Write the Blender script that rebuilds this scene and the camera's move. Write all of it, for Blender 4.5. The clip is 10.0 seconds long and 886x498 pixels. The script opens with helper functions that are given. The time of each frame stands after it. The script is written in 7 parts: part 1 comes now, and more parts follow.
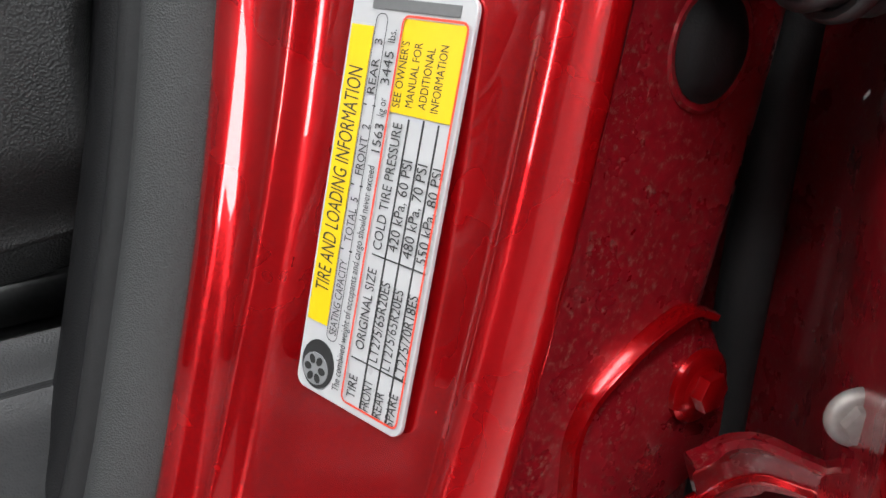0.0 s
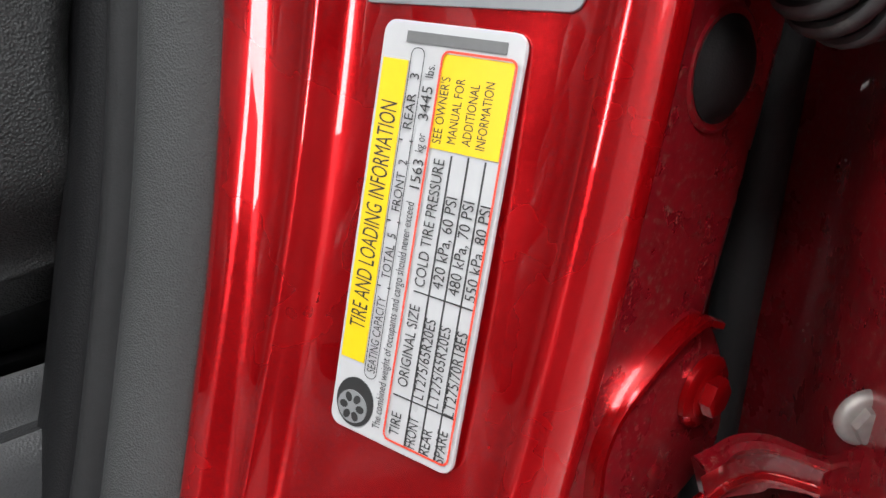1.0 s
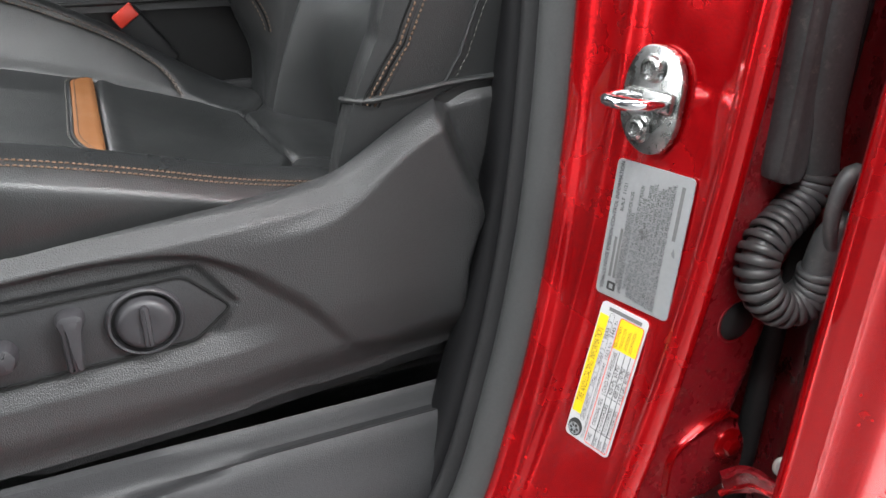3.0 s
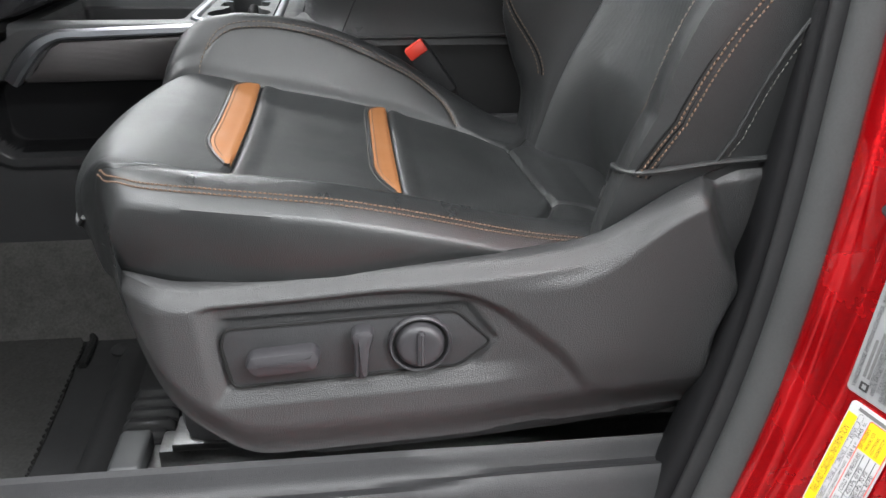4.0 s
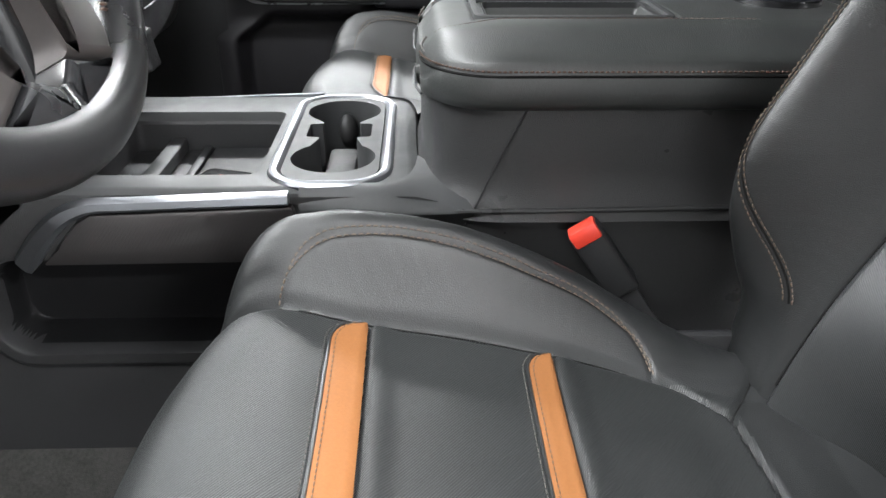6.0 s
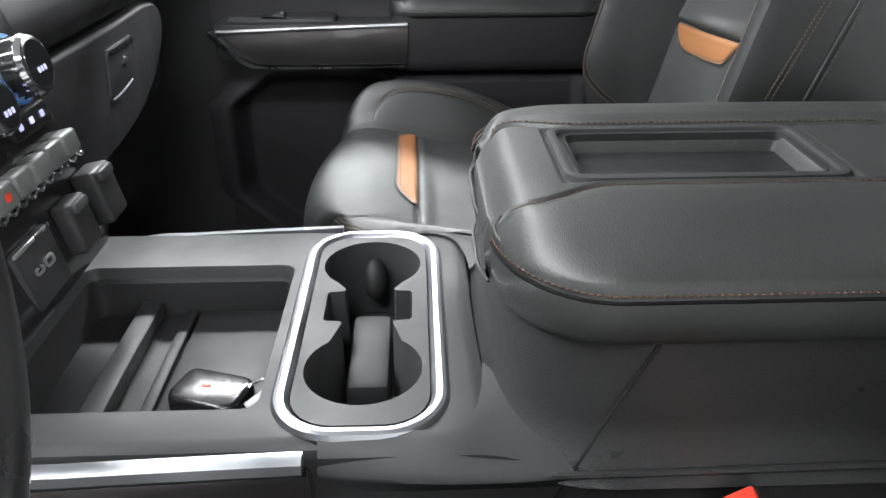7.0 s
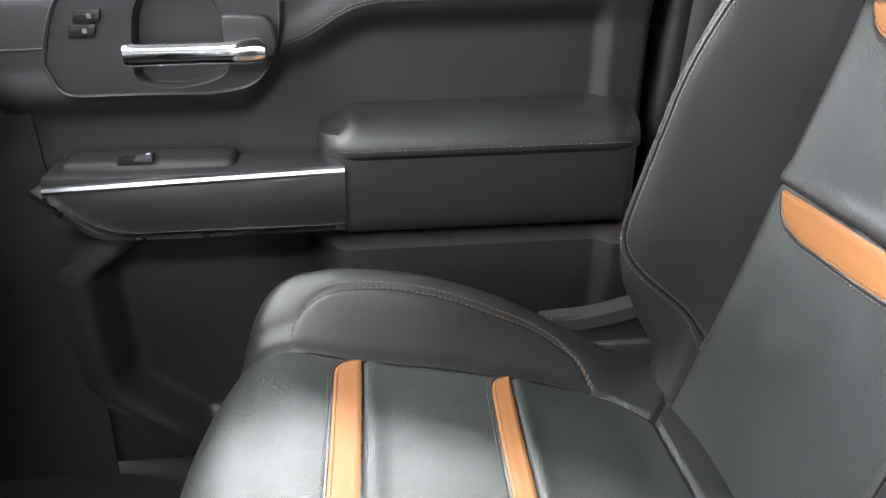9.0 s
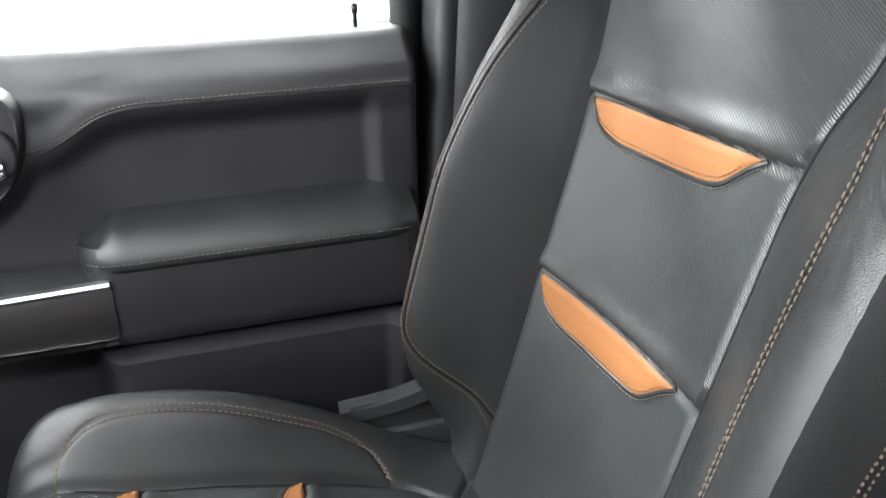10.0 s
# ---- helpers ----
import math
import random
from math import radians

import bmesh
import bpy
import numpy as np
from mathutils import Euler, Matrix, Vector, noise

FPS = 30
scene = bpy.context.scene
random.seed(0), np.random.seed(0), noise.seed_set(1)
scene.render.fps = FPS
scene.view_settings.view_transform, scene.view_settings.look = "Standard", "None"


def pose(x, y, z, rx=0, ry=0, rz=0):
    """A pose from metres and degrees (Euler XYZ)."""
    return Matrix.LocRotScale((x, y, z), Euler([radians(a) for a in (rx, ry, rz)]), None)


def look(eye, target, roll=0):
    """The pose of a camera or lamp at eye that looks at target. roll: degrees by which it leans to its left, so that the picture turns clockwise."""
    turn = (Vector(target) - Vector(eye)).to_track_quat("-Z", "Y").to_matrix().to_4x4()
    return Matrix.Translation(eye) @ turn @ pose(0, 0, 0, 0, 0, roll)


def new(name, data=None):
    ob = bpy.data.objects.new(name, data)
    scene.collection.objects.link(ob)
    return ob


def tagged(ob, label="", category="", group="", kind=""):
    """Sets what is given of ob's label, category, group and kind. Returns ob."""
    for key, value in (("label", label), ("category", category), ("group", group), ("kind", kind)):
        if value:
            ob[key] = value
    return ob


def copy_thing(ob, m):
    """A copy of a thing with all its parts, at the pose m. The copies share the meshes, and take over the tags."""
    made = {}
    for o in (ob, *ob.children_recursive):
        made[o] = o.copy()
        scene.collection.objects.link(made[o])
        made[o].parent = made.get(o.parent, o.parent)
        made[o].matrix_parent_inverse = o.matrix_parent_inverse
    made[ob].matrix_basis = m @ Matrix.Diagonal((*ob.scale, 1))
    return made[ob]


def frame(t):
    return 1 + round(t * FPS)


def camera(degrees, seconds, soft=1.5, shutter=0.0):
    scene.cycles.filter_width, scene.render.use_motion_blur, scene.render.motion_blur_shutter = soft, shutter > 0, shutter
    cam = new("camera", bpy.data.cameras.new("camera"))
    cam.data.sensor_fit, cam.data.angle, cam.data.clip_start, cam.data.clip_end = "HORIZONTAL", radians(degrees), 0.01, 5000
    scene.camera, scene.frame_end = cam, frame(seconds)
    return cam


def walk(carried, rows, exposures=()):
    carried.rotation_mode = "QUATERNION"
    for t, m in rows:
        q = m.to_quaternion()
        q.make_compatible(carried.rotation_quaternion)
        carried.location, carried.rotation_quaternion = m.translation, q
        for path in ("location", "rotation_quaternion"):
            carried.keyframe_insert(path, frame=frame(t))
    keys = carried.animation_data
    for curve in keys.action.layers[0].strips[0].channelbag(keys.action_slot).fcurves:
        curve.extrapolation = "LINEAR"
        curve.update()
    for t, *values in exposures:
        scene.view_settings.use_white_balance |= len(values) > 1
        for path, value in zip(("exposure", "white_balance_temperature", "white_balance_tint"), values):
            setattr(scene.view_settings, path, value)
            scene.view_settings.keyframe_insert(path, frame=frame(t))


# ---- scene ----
cam = camera(59.7, 10.0, soft=1.5)
PATH = [
    (0, (0.509, -0.978, 0.323), (1.537, 0.558, -0.439), 0.0),
    (0.5, (0.492, -0.963, 0.331), (1.629, 0.488, -0.445), -0.0),
    (1, (0.49, -0.957, 0.333), (1.67, 0.449, -0.462), 0.0),
    (1.5, (0.463, -0.982, 0.349), (1.664, 0.416, -0.428), 0.1),
    (2, (0.4, -1.067, 0.449), (1.54, 0.376, -0.336), 0.0),
    (2.5, (0.363, -1.132, 0.518), (1.35, 0.397, -0.312), 0.0),
    (3, (0.313, -1.175, 0.561), (1.064, 0.472, -0.29), 0.3),
    (3.2, (0.3, -1.187, 0.583), (0.927, 0.509, -0.272), 0.4),
    (4.3, (0.268, -1.196, 0.634), (0.417, 0.603, -0.228), 0.8),
    (4.5, (0.268, -1.184, 0.648), (0.392, 0.612, -0.224), 0.8),
    (5, (0.26, -1.093, 0.685), (0.348, 0.698, -0.201), 0.9),
    (5.2, (0.259, -1.03, 0.696), (0.339, 0.757, -0.198), 1.0),
    (6.3, (0.181, -0.718, 0.739), (0.24, 1.055, -0.183), 0.1),
    (6.5, (0.168, -0.662, 0.745), (0.229, 1.112, -0.178), -0.2),
    (7, (0.166, -0.514, 0.784), (0.228, 1.258, -0.141), -0.1),
    (7.5, (0.165, -0.355, 0.815), (0.231, 1.414, -0.116), -0.2),
    (8, (0.15, -0.182, 0.814), (0.235, 1.586, -0.117), -0.0),
    (8.5, (0.165, -0.063, 0.834), (0.233, 1.693, -0.122), -0.7),
    (9, (0.198, -0.001, 0.84), (0.331, 1.75, -0.117), -0.7),
    (9.5, (0.259, 0.016, 0.864), (0.536, 1.745, -0.103), -1.1),
    (10, (0.289, 0.022, 0.893), (0.77, 1.745, -0.002), -1.0),
]
walk(cam, [(t, look(eye, target, roll)) for t, eye, target, roll in PATH], exposures=[(0.0, -0.13), (3.0, 0.08), (4.5, 0.38), (6.5, 0.78), (7.2, 0.52), (8.0, 0.82), (9.0, 1.2), (10.0, 1.15)])
# the last tube, over the driver side, is added to brighten the seat
LAMPS = [(3.6, -3.0, 0, 700), (0.3, 2.6, 0, 420), (3.7, -2.4, 90, 300), (3.6, 2.6, 0, 60), (-2.3, 0.0, 90, 160), (-1.35, 0.0, 90, 80), (0.5, -2.0, 0, 240)]
# unseen fill lights, added ahead and on the driver side; the walls have no openings
FILL_PANELS = [((-5.2, 0.0, 1.7), (0.5, 0.0, 0.7), 5.5, 1.7, 560), ((3.4, -4.6, 1.5), (0.3, -0.6, 0.4), 3.0, 2.0, 190), ((0.6, -4.7, 1.3), (-0.1, 0.8, 0.4), 2.5, 1.6, 40)]

# ---- world and lamps: a bright closed workshop bay ----
world = bpy.data.worlds.new("bay_air")
scene.world = world
world.use_nodes = True
world.node_tree.nodes["Background"].inputs[0].default_value = (0.95, 0.98, 1.0, 1)
world.node_tree.nodes["Background"].inputs[1].default_value = 0.25


def area_lamp(x, y, z, sx, sy, watts):
    lamp = bpy.data.lights.new("ceiling_tube", "AREA")
    lamp.shape, lamp.size, lamp.size_y, lamp.energy = "RECTANGLE", sx, sy, watts
    lamp.color = (0.96, 0.985, 1.0)
    ob = new("ceiling_tube", lamp)
    ob.matrix_basis = pose(x, y, z)
    return ob


for lx, ly, turn, watts in LAMPS:
    area_lamp(lx, ly, 2.68, 3.2, 0.35, watts).matrix_basis = pose(lx, ly, 2.68, 0, 0, turn)
# added fill panels that brighten cab and jamb from the side
for eye, target, sx, sy, watts in FILL_PANELS:
    fill_panel = area_lamp(0, 0, 0, sx, sy, watts)
    fill_panel.name = "doorway_daylight"
    fill_panel.matrix_basis = look(eye, target)

# ---- shapes ----
def spline(pairs):
    """A smooth function through (x, y) pairs."""
    xs, ys = np.array([p[0] for p in pairs], float), np.array([p[1] for p in pairs], float)
    d = np.diff(ys) / np.diff(xs)
    m = np.concatenate(([d[0]], (d[:-1] + d[1:]) / 2, [d[-1]]))
    for i in range(len(d)):
        if abs(d[i]) < 1e-9:
            m[i] = m[i + 1] = 0

    def f(x):
        x = min(max(x, xs[0]), xs[-1])
        i = min(max(int(np.searchsorted(xs, x)) - 1, 0), len(d) - 1)
        h = xs[i + 1] - xs[i]
        t = (x - xs[i]) / h
        return float((2 * t**3 - 3 * t**2 + 1) * ys[i] + (t**3 - 2 * t**2 + t) * h * m[i] + (3 * t**2 - 2 * t**3) * ys[i + 1] + (t**3 - t**2) * h * m[i + 1])

    return f


def step(a, b, x):
    t = min(max((x - a) / (b - a), 0.0), 1.0)
    return t * t * (3 - 2 * t)


def curve(points, n):
    """n + 1 points evenly along a smooth line through the points."""
    p = np.array(points, float)
    s = np.concatenate(([0], np.cumsum(np.linalg.norm(np.diff(p, axis=0), axis=1))))
    fs = [spline(list(zip(s, p[:, k]))) for k in range(p.shape[1])]
    fine = np.array([[f(u) for f in fs] for u in np.linspace(0, s[-1], 8 * n)])
    l = np.concatenate(([0], np.cumsum(np.linalg.norm(np.diff(fine, axis=0), axis=1))))
    return np.array([[np.interp(u, l, fine[:, k]) for k in range(p.shape[1])] for u in np.linspace(0, l[-1], n + 1)])


def grid(bm, rows, ring=False, caps=False, skip=None):
    v = [[bm.verts.new(q) for q in row] for row in rows]
    for i in range(len(v) - 1):
        n = len(v[i])
        for j in range(n if ring else n - 1):
            if skip and skip(i, j):
                continue
            bm.faces.new((v[i][j], v[i][(j + 1) % n], v[i + 1][(j + 1) % n], v[i + 1][j]))
    if caps:
        bm.faces.new(v[0][::-1])
        bm.faces.new(v[-1])
    return v


def sweep(bm, path, profile, up=(0, 0, 1), caps=True, ring=True, scale=None):
    """The profile's (side, up) points carried along the path."""
    p = [Vector(q) for q in path]
    rows = []
    for i, q in enumerate(p):
        t = (p[min(i + 1, len(p) - 1)] - p[max(i - 1, 0)]).normalized()
        side = t.cross(Vector(up)).normalized()
        top = side.cross(t)
        k = scale(i / (len(p) - 1)) if scale else 1.0
        rows.append([q + side * a * k + top * b * k for a, b in profile])
    return grid(bm, rows, ring=ring, caps=caps and ring)


def circle(r, n=10, ry=None):
    return [(r * math.cos(2 * math.pi * k / n), (ry or r) * math.sin(2 * math.pi * k / n)) for k in range(n)]


def tube(bm, path, r, n=10, up=(0, 0, 1), scale=None):
    return sweep(bm, path, circle(r, n), up, scale=scale)


def rounded_rect(w, h, r, n=5):
    out = []
    for cx, cy, a0 in ((w / 2 - r, h / 2 - r, 0), (-w / 2 + r, h / 2 - r, 90), (-w / 2 + r, -h / 2 + r, 180), (w / 2 - r, -h / 2 + r, 270)):
        for k in range(n + 1):
            a = radians(a0 + 90 * k / n)
            out.append((cx + r * math.cos(a), cy + r * math.sin(a)))
    return out


def smooth_outline(points, n):
    p = list(points) + [points[0]]
    return [tuple(q) for q in curve(p, n)[:-1]]


def slab(bm, outline, m, thick, bevel=0.0, seg=2):
    """A plate of that outline in the pose m, its face at local z = 0 and its back at -thick, with a rounded front edge."""
    if sum(outline[k - 1][0] * q[1] - q[0] * outline[k - 1][1] for k, q in enumerate(outline)) < 0:
        outline = outline[::-1]
    loops = [(-thick, 0.0)]
    if bevel:
        loops += [(-bevel * (1 - math.sin(radians(90 * k / seg))), bevel * (1 - math.cos(radians(90 * k / seg)))) for k in range(seg + 1)]
    else:
        loops += [(0.0, 0.0)]
    rows = []
    for z, inset in loops:
        row = []
        for k, q in enumerate(outline):
            a, b = Vector(outline[k - 1]), Vector(outline[(k + 1) % len(outline)])
            t = (b - a).normalized()
            nrm = Vector((t.y, -t.x))
            row.append(m @ Vector((q[0] - nrm.x * inset, q[1] - nrm.y * inset, z)))
        rows.append(row)
    return grid(bm, rows, ring=True, caps=True)


def box(bm, centre, size, bevel=0.0, seg=2, m=None):
    t = bmesh.new()
    bmesh.ops.create_cube(t, size=1.0)
    for v in t.verts:
        v.co = Vector((v.co.x * size[0], v.co.y * size[1], v.co.z * size[2]))
    if bevel:
        bmesh.ops.bevel(t, geom=list(t.edges) + list(t.verts), offset=bevel, segments=seg, profile=0.5, affect="EDGES", clamp_overlap=True)
    mm = Matrix.Translation(centre) @ (m or Matrix())
    merge(bm, t, mm)


def merge(bm, other, m=None):
    if m:
        bmesh.ops.transform(other, matrix=m, verts=other.verts)
    me = bpy.data.meshes.new("tmp")
    other.to_mesh(me)
    other.free()
    bm.from_mesh(me)
    bpy.data.meshes.remove(me)


def lathe(bm, profile, m, n=32):
    """(radius, height) points turned round local z."""
    grid(bm, [[m @ Vector((r * math.cos(2 * math.pi * k / n), r * math.sin(2 * math.pi * k / n), h)) for k in range(n)] for r, h in profile], ring=True, caps=True)


def facing(origin, right, up):
    """A pose with local x along right, y along up and z towards the viewer."""
    x = Vector(right).normalized()
    y = (Vector(up) - x * Vector(up).dot(x)).normalized()
    z = x.cross(y)
    m = Matrix((x, y, z)).transposed().to_4x4()
    m.translation = Vector(origin)
    return m


def thing(name, base, label, category, group="", kind=""):
    ob = new(name)
    ob.matrix_basis = Matrix.Translation(base)
    ob.empty_display_size = 0.05
    return tagged(ob, label, category, group, kind)


def root(ob):
    m = ob.matrix_basis.copy()
    return root(ob.parent) @ ob.matrix_parent_inverse @ m if ob.parent else m


def part(name, bm, material, parent=None, label="", angle=40, flat=False):
    bmesh.ops.remove_doubles(bm, verts=bm.verts, dist=1e-6)
    bmesh.ops.recalc_face_normals(bm, faces=bm.faces)
    me = bpy.data.meshes.new(name)
    bm.to_mesh(me)
    bm.free()
    if not flat:
        me.shade_smooth()
        me.set_sharp_from_angle(angle=radians(angle))
    for mt in material if isinstance(material, (list, tuple)) else [material]:
        me.materials.append(mt)
    ob = new(name, me)
    if parent:
        ob.parent = parent
        ob.matrix_parent_inverse = root(parent).inverted()
    return tagged(ob, label, kind="stuff" if name == "stitching" else "")


def lettering(text, m, height, material, parent, width=None, name="lettering", align="LEFT", shear=0.0):
    """Words as a thin mesh: the baseline starts at m's origin, x along the words."""
    cu = bpy.data.curves.new("words", "FONT")
    cu.body, cu.size, cu.shear, cu.align_x = text, height / 0.69, shear, align
    cu.resolution_u = 3
    tmp = new("words", cu)
    dg = bpy.context.evaluated_depsgraph_get()
    me = bpy.data.meshes.new_from_object(tmp.evaluated_get(dg))
    bpy.data.objects.remove(tmp)
    bpy.data.curves.remove(cu)
    w = max((v.co.x for v in me.vertices), default=1.0)
    k = width / w if width else 1.0
    for v in me.vertices:
        v.co = m @ Vector((v.co.x * k, v.co.y, 0.0))
    me.name = name
    me.materials.clear()
    me.materials.append(material)
    ob = new(name, me)
    ob.parent = parent
    ob.matrix_parent_inverse = root(parent).inverted()
    return ob


def stitches(bm, path, pitch=0.006, length=0.0042, r=0.0007, lift=(0, 0, 1), lean=0.0):
    """Short threads in a row along the path."""
    p = np.array(path, float)
    l = np.concatenate(([0], np.cumsum(np.linalg.norm(np.diff(p, axis=0), axis=1))))
    for s in np.arange(pitch / 2, l[-1], pitch):
        q = Vector([np.interp(s, l, p[:, k]) for k in range(3)])
        e = Vector([np.interp(min(s + 0.002, l[-1]), l, p[:, k]) for k in range(3)])
        b = Vector([np.interp(max(s - 0.002, 0), l, p[:, k]) for k in range(3)])
        t = (e - b).normalized()
        up = Vector(lift).normalized()
        side = t.cross(up).normalized()
        t = (t + side * lean).normalized()
        side = t.cross(up).normalized()
        top = side.cross(t)
        rows = []
        for f, k, h in ((-0.5, 0.5, -0.3), (-0.25, 1.0, 0.6), (0.25, 1.0, 0.6), (0.5, 0.5, -0.3)):
            c = q + t * length * f + top * r * h
            rows.append([c + side * r * k, c + top * r * k, c - side * r * k, c - top * r * k])
        grid(bm, rows, ring=True, caps=True)


# ---- materials ----
def nodes_of(name):
    m = bpy.data.materials.new(name)
    m.use_nodes = True
    return m, m.node_tree.nodes, m.node_tree.links, m.node_tree.nodes["Principled BSDF"]


def add(nt, kind, **values):
    n = nt.new(kind)
    for k, v in values.items():
        n.inputs[k.replace("_", " ")].default_value = v
    return n


def surface(name, color, rough=0.5, metal=0.0, grain=0.0, grain_size=0.001, kind="noise", mottle=0.15, mottle_size=0.06, rough_var=0.1, coat=0.0, spec=0.5, dust=None, direction=(0, 0, 0), stretch=(1, 1, 1), creases=None):
    """A paint, plastic, leather or metal with two scales of variation and a fine relief."""
    m, n, l, p = nodes_of(name)
    p.inputs["Metallic"].default_value = metal
    p.inputs["Specular IOR Level"].default_value = spec
    if coat:
        p.inputs["Coat Weight"].default_value, p.inputs["Coat Roughness"].default_value = coat, 0.02
    tc = n.new("ShaderNodeTexCoord")
    mp = n.new("ShaderNodeMapping")
    mp.inputs["Rotation"].default_value = [radians(a) for a in direction]
    mp.inputs["Scale"].default_value = stretch
    l.new(tc.outputs["Object"], mp.inputs["Vector"])
    big = add(n, "ShaderNodeTexNoise", Scale=1 / mottle_size, Detail=4.0, Roughness=0.6)
    l.new(tc.outputs["Object"], big.inputs["Vector"])
    fine = add(n, "ShaderNodeTexNoise", Scale=1 / max(grain_size * 3, 1e-4), Detail=3.0)
    l.new(mp.outputs["Vector"], fine.inputs["Vector"])
    mix = n.new("ShaderNodeMath")
    mix.operation = "ADD"
    l.new(big.outputs["Fac"], mix.inputs[0])
    l.new(fine.outputs["Fac"], mix.inputs[1])
    ramp = n.new("ShaderNodeMapRange")
    ramp.inputs["From Min"].default_value, ramp.inputs["From Max"].default_value = 0.6, 1.4
    l.new(mix.outputs[0], ramp.inputs["Value"])
    cm = n.new("ShaderNodeMix")
    cm.data_type = "RGBA"
    cm.inputs["A"].default_value = (*[c * (1 - mottle) for c in color], 1)
    cm.inputs["B"].default_value = (*[min(c * (1 + mottle), 1) for c in color], 1)
    l.new(ramp.outputs["Result"], cm.inputs["Factor"])
    out = cm.outputs["Result"]
    if dust:
        dn = add(n, "ShaderNodeTexNoise", Scale=dust[2], Detail=8.0, Roughness=0.75)
        l.new(tc.outputs["Object"], dn.inputs["Vector"])
        dr = n.new("ShaderNodeMapRange")
        dr.inputs["From Min"].default_value, dr.inputs["From Max"].default_value = dust[1], dust[1] + 0.22
        l.new(dn.outputs["Fac"], dr.inputs["Value"])
        dm = n.new("ShaderNodeMix")
        dm.data_type = "RGBA"
        dm.inputs["B"].default_value = (*dust[0], 1)
        l.new(dr.outputs["Result"], dm.inputs["Factor"])
        l.new(out, dm.inputs["A"])
        out = dm.outputs["Result"]
    l.new(out, p.inputs["Base Color"])
    rr = n.new("ShaderNodeMapRange")
    rr.inputs["From Min"].default_value, rr.inputs["From Max"].default_value = 0.3, 0.7
    rr.inputs["To Min"].default_value, rr.inputs["To Max"].default_value = max(rough - rough_var, 0.02), min(rough + rough_var, 1)
    l.new(big.outputs["Fac"], rr.inputs["Value"])
    l.new(rr.outputs["Result"], p.inputs["Roughness"])
    if grain:
        if kind == "cells":
            tx = add(n, "ShaderNodeTexVoronoi", Scale=1 / grain_size)
            src = tx.outputs["Distance"]
        elif kind == "ribs":
            tx = add(n, "ShaderNodeTexWave", Scale=0.314 / grain_size, Distortion=0.4)
            src = tx.outputs["Fac"]
        else:
            tx = add(n, "ShaderNodeTexNoise", Scale=1 / grain_size, Detail=2.0)
            src = tx.outputs["Fac"]
        l.new(mp.outputs["Vector"], tx.inputs["Vector"])
        bp = add(n, "ShaderNodeBump", Strength=grain, Distance=0.0006)
        l.new(src, bp.inputs["Height"])
        l.new(bp.outputs["Normal"], p.inputs["Normal"])
        if creases:
            cp = n.new("ShaderNodeMapping")
            cp.inputs["Scale"].default_value = creases[2]
            l.new(tc.outputs["Object"], cp.inputs["Vector"])
            cx = add(n, "ShaderNodeTexNoise", Scale=1 / creases[1], Detail=5.0, Roughness=0.65, Distortion=0.6)
            l.new(cp.outputs["Vector"], cx.inputs["Vector"])
            cb = add(n, "ShaderNodeBump", Strength=creases[0], Distance=0.0012)
            l.new(cx.outputs["Fac"], cb.inputs["Height"])
            l.new(cb.outputs["Normal"], bp.inputs["Normal"])
    return m


leather = surface("black_leather", (0.014, 0.0147, 0.0150), 0.40, grain=0.30, grain_size=0.0008, kind="cells", mottle=0.2, rough_var=0.07)
leather_worn = surface("creased_black_leather", (0.014, 0.0147, 0.0150), 0.33, grain=0.32, grain_size=0.0011, kind="cells", mottle=0.2, rough_var=0.09, creases=(0.11, 0.006, (1.0, 0.30, 0.6)))
leather_gloss = surface("worn_smooth_black_leather", (0.011, 0.011, 0.0115), 0.34, spec=0.3, grain=0.12, grain_size=0.0006, kind="cells", mottle=0.2, rough_var=0.08)
vinyl = surface("black_armrest_vinyl", (0.027, 0.0288, 0.0280), 0.47, spec=0.6, grain=0.26, grain_size=0.0008, kind="cells", mottle=0.15, rough_var=0.05, stretch=(1, 0.22, 0.35))
seam_black = surface("black_seam_thread", (0.008, 0.008, 0.008), 0.8, mottle=0.1, spec=0.1)
weave = surface("embossed_black_leather", (0.016, 0.017, 0.0172), 0.45, spec=0.5, grain=0.42, grain_size=0.0016, kind="ribs", direction=(0, 0, 38), rough_var=0.05)
weave_back = surface("embossed_black_leather_upright", (0.019, 0.020, 0.0202), 0.38, grain=0.40, grain_size=0.0017, kind="ribs", direction=(0, 50, 25), rough_var=0.05)
orange = surface("orange_leather", (0.178, 0.073, 0.025), 0.6, spec=0.22, grain=0.18, grain_size=0.0007, kind="cells", mottle=0.12)
thread_orange = surface("orange_thread", (0.082, 0.046, 0.027), 0.7, mottle=0.3, mottle_size=0.004)
thread_brown = surface("brown_thread", (0.080, 0.055, 0.038), 0.7, mottle=0.3, mottle_size=0.004)
thread_dark = surface("olive_brown_thread", (0.085, 0.065, 0.050), 0.7, mottle=0.3, mottle_size=0.004)
thread_rust = surface("dark_rust_thread", (0.060, 0.032, 0.022), 0.7, mottle=0.3, mottle_size=0.004)
thread_grey = surface("grey_thread", (0.055, 0.052, 0.047), 0.7, mottle=0.3, mottle_size=0.004)
plastic = surface("grained_charcoal_plastic", (0.026, 0.026, 0.0265), 0.36, spec=0.36, grain=0.55, grain_size=0.0009, kind="cells", mottle=0.12)
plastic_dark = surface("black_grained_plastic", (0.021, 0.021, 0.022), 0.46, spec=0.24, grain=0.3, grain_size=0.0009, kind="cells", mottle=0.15)
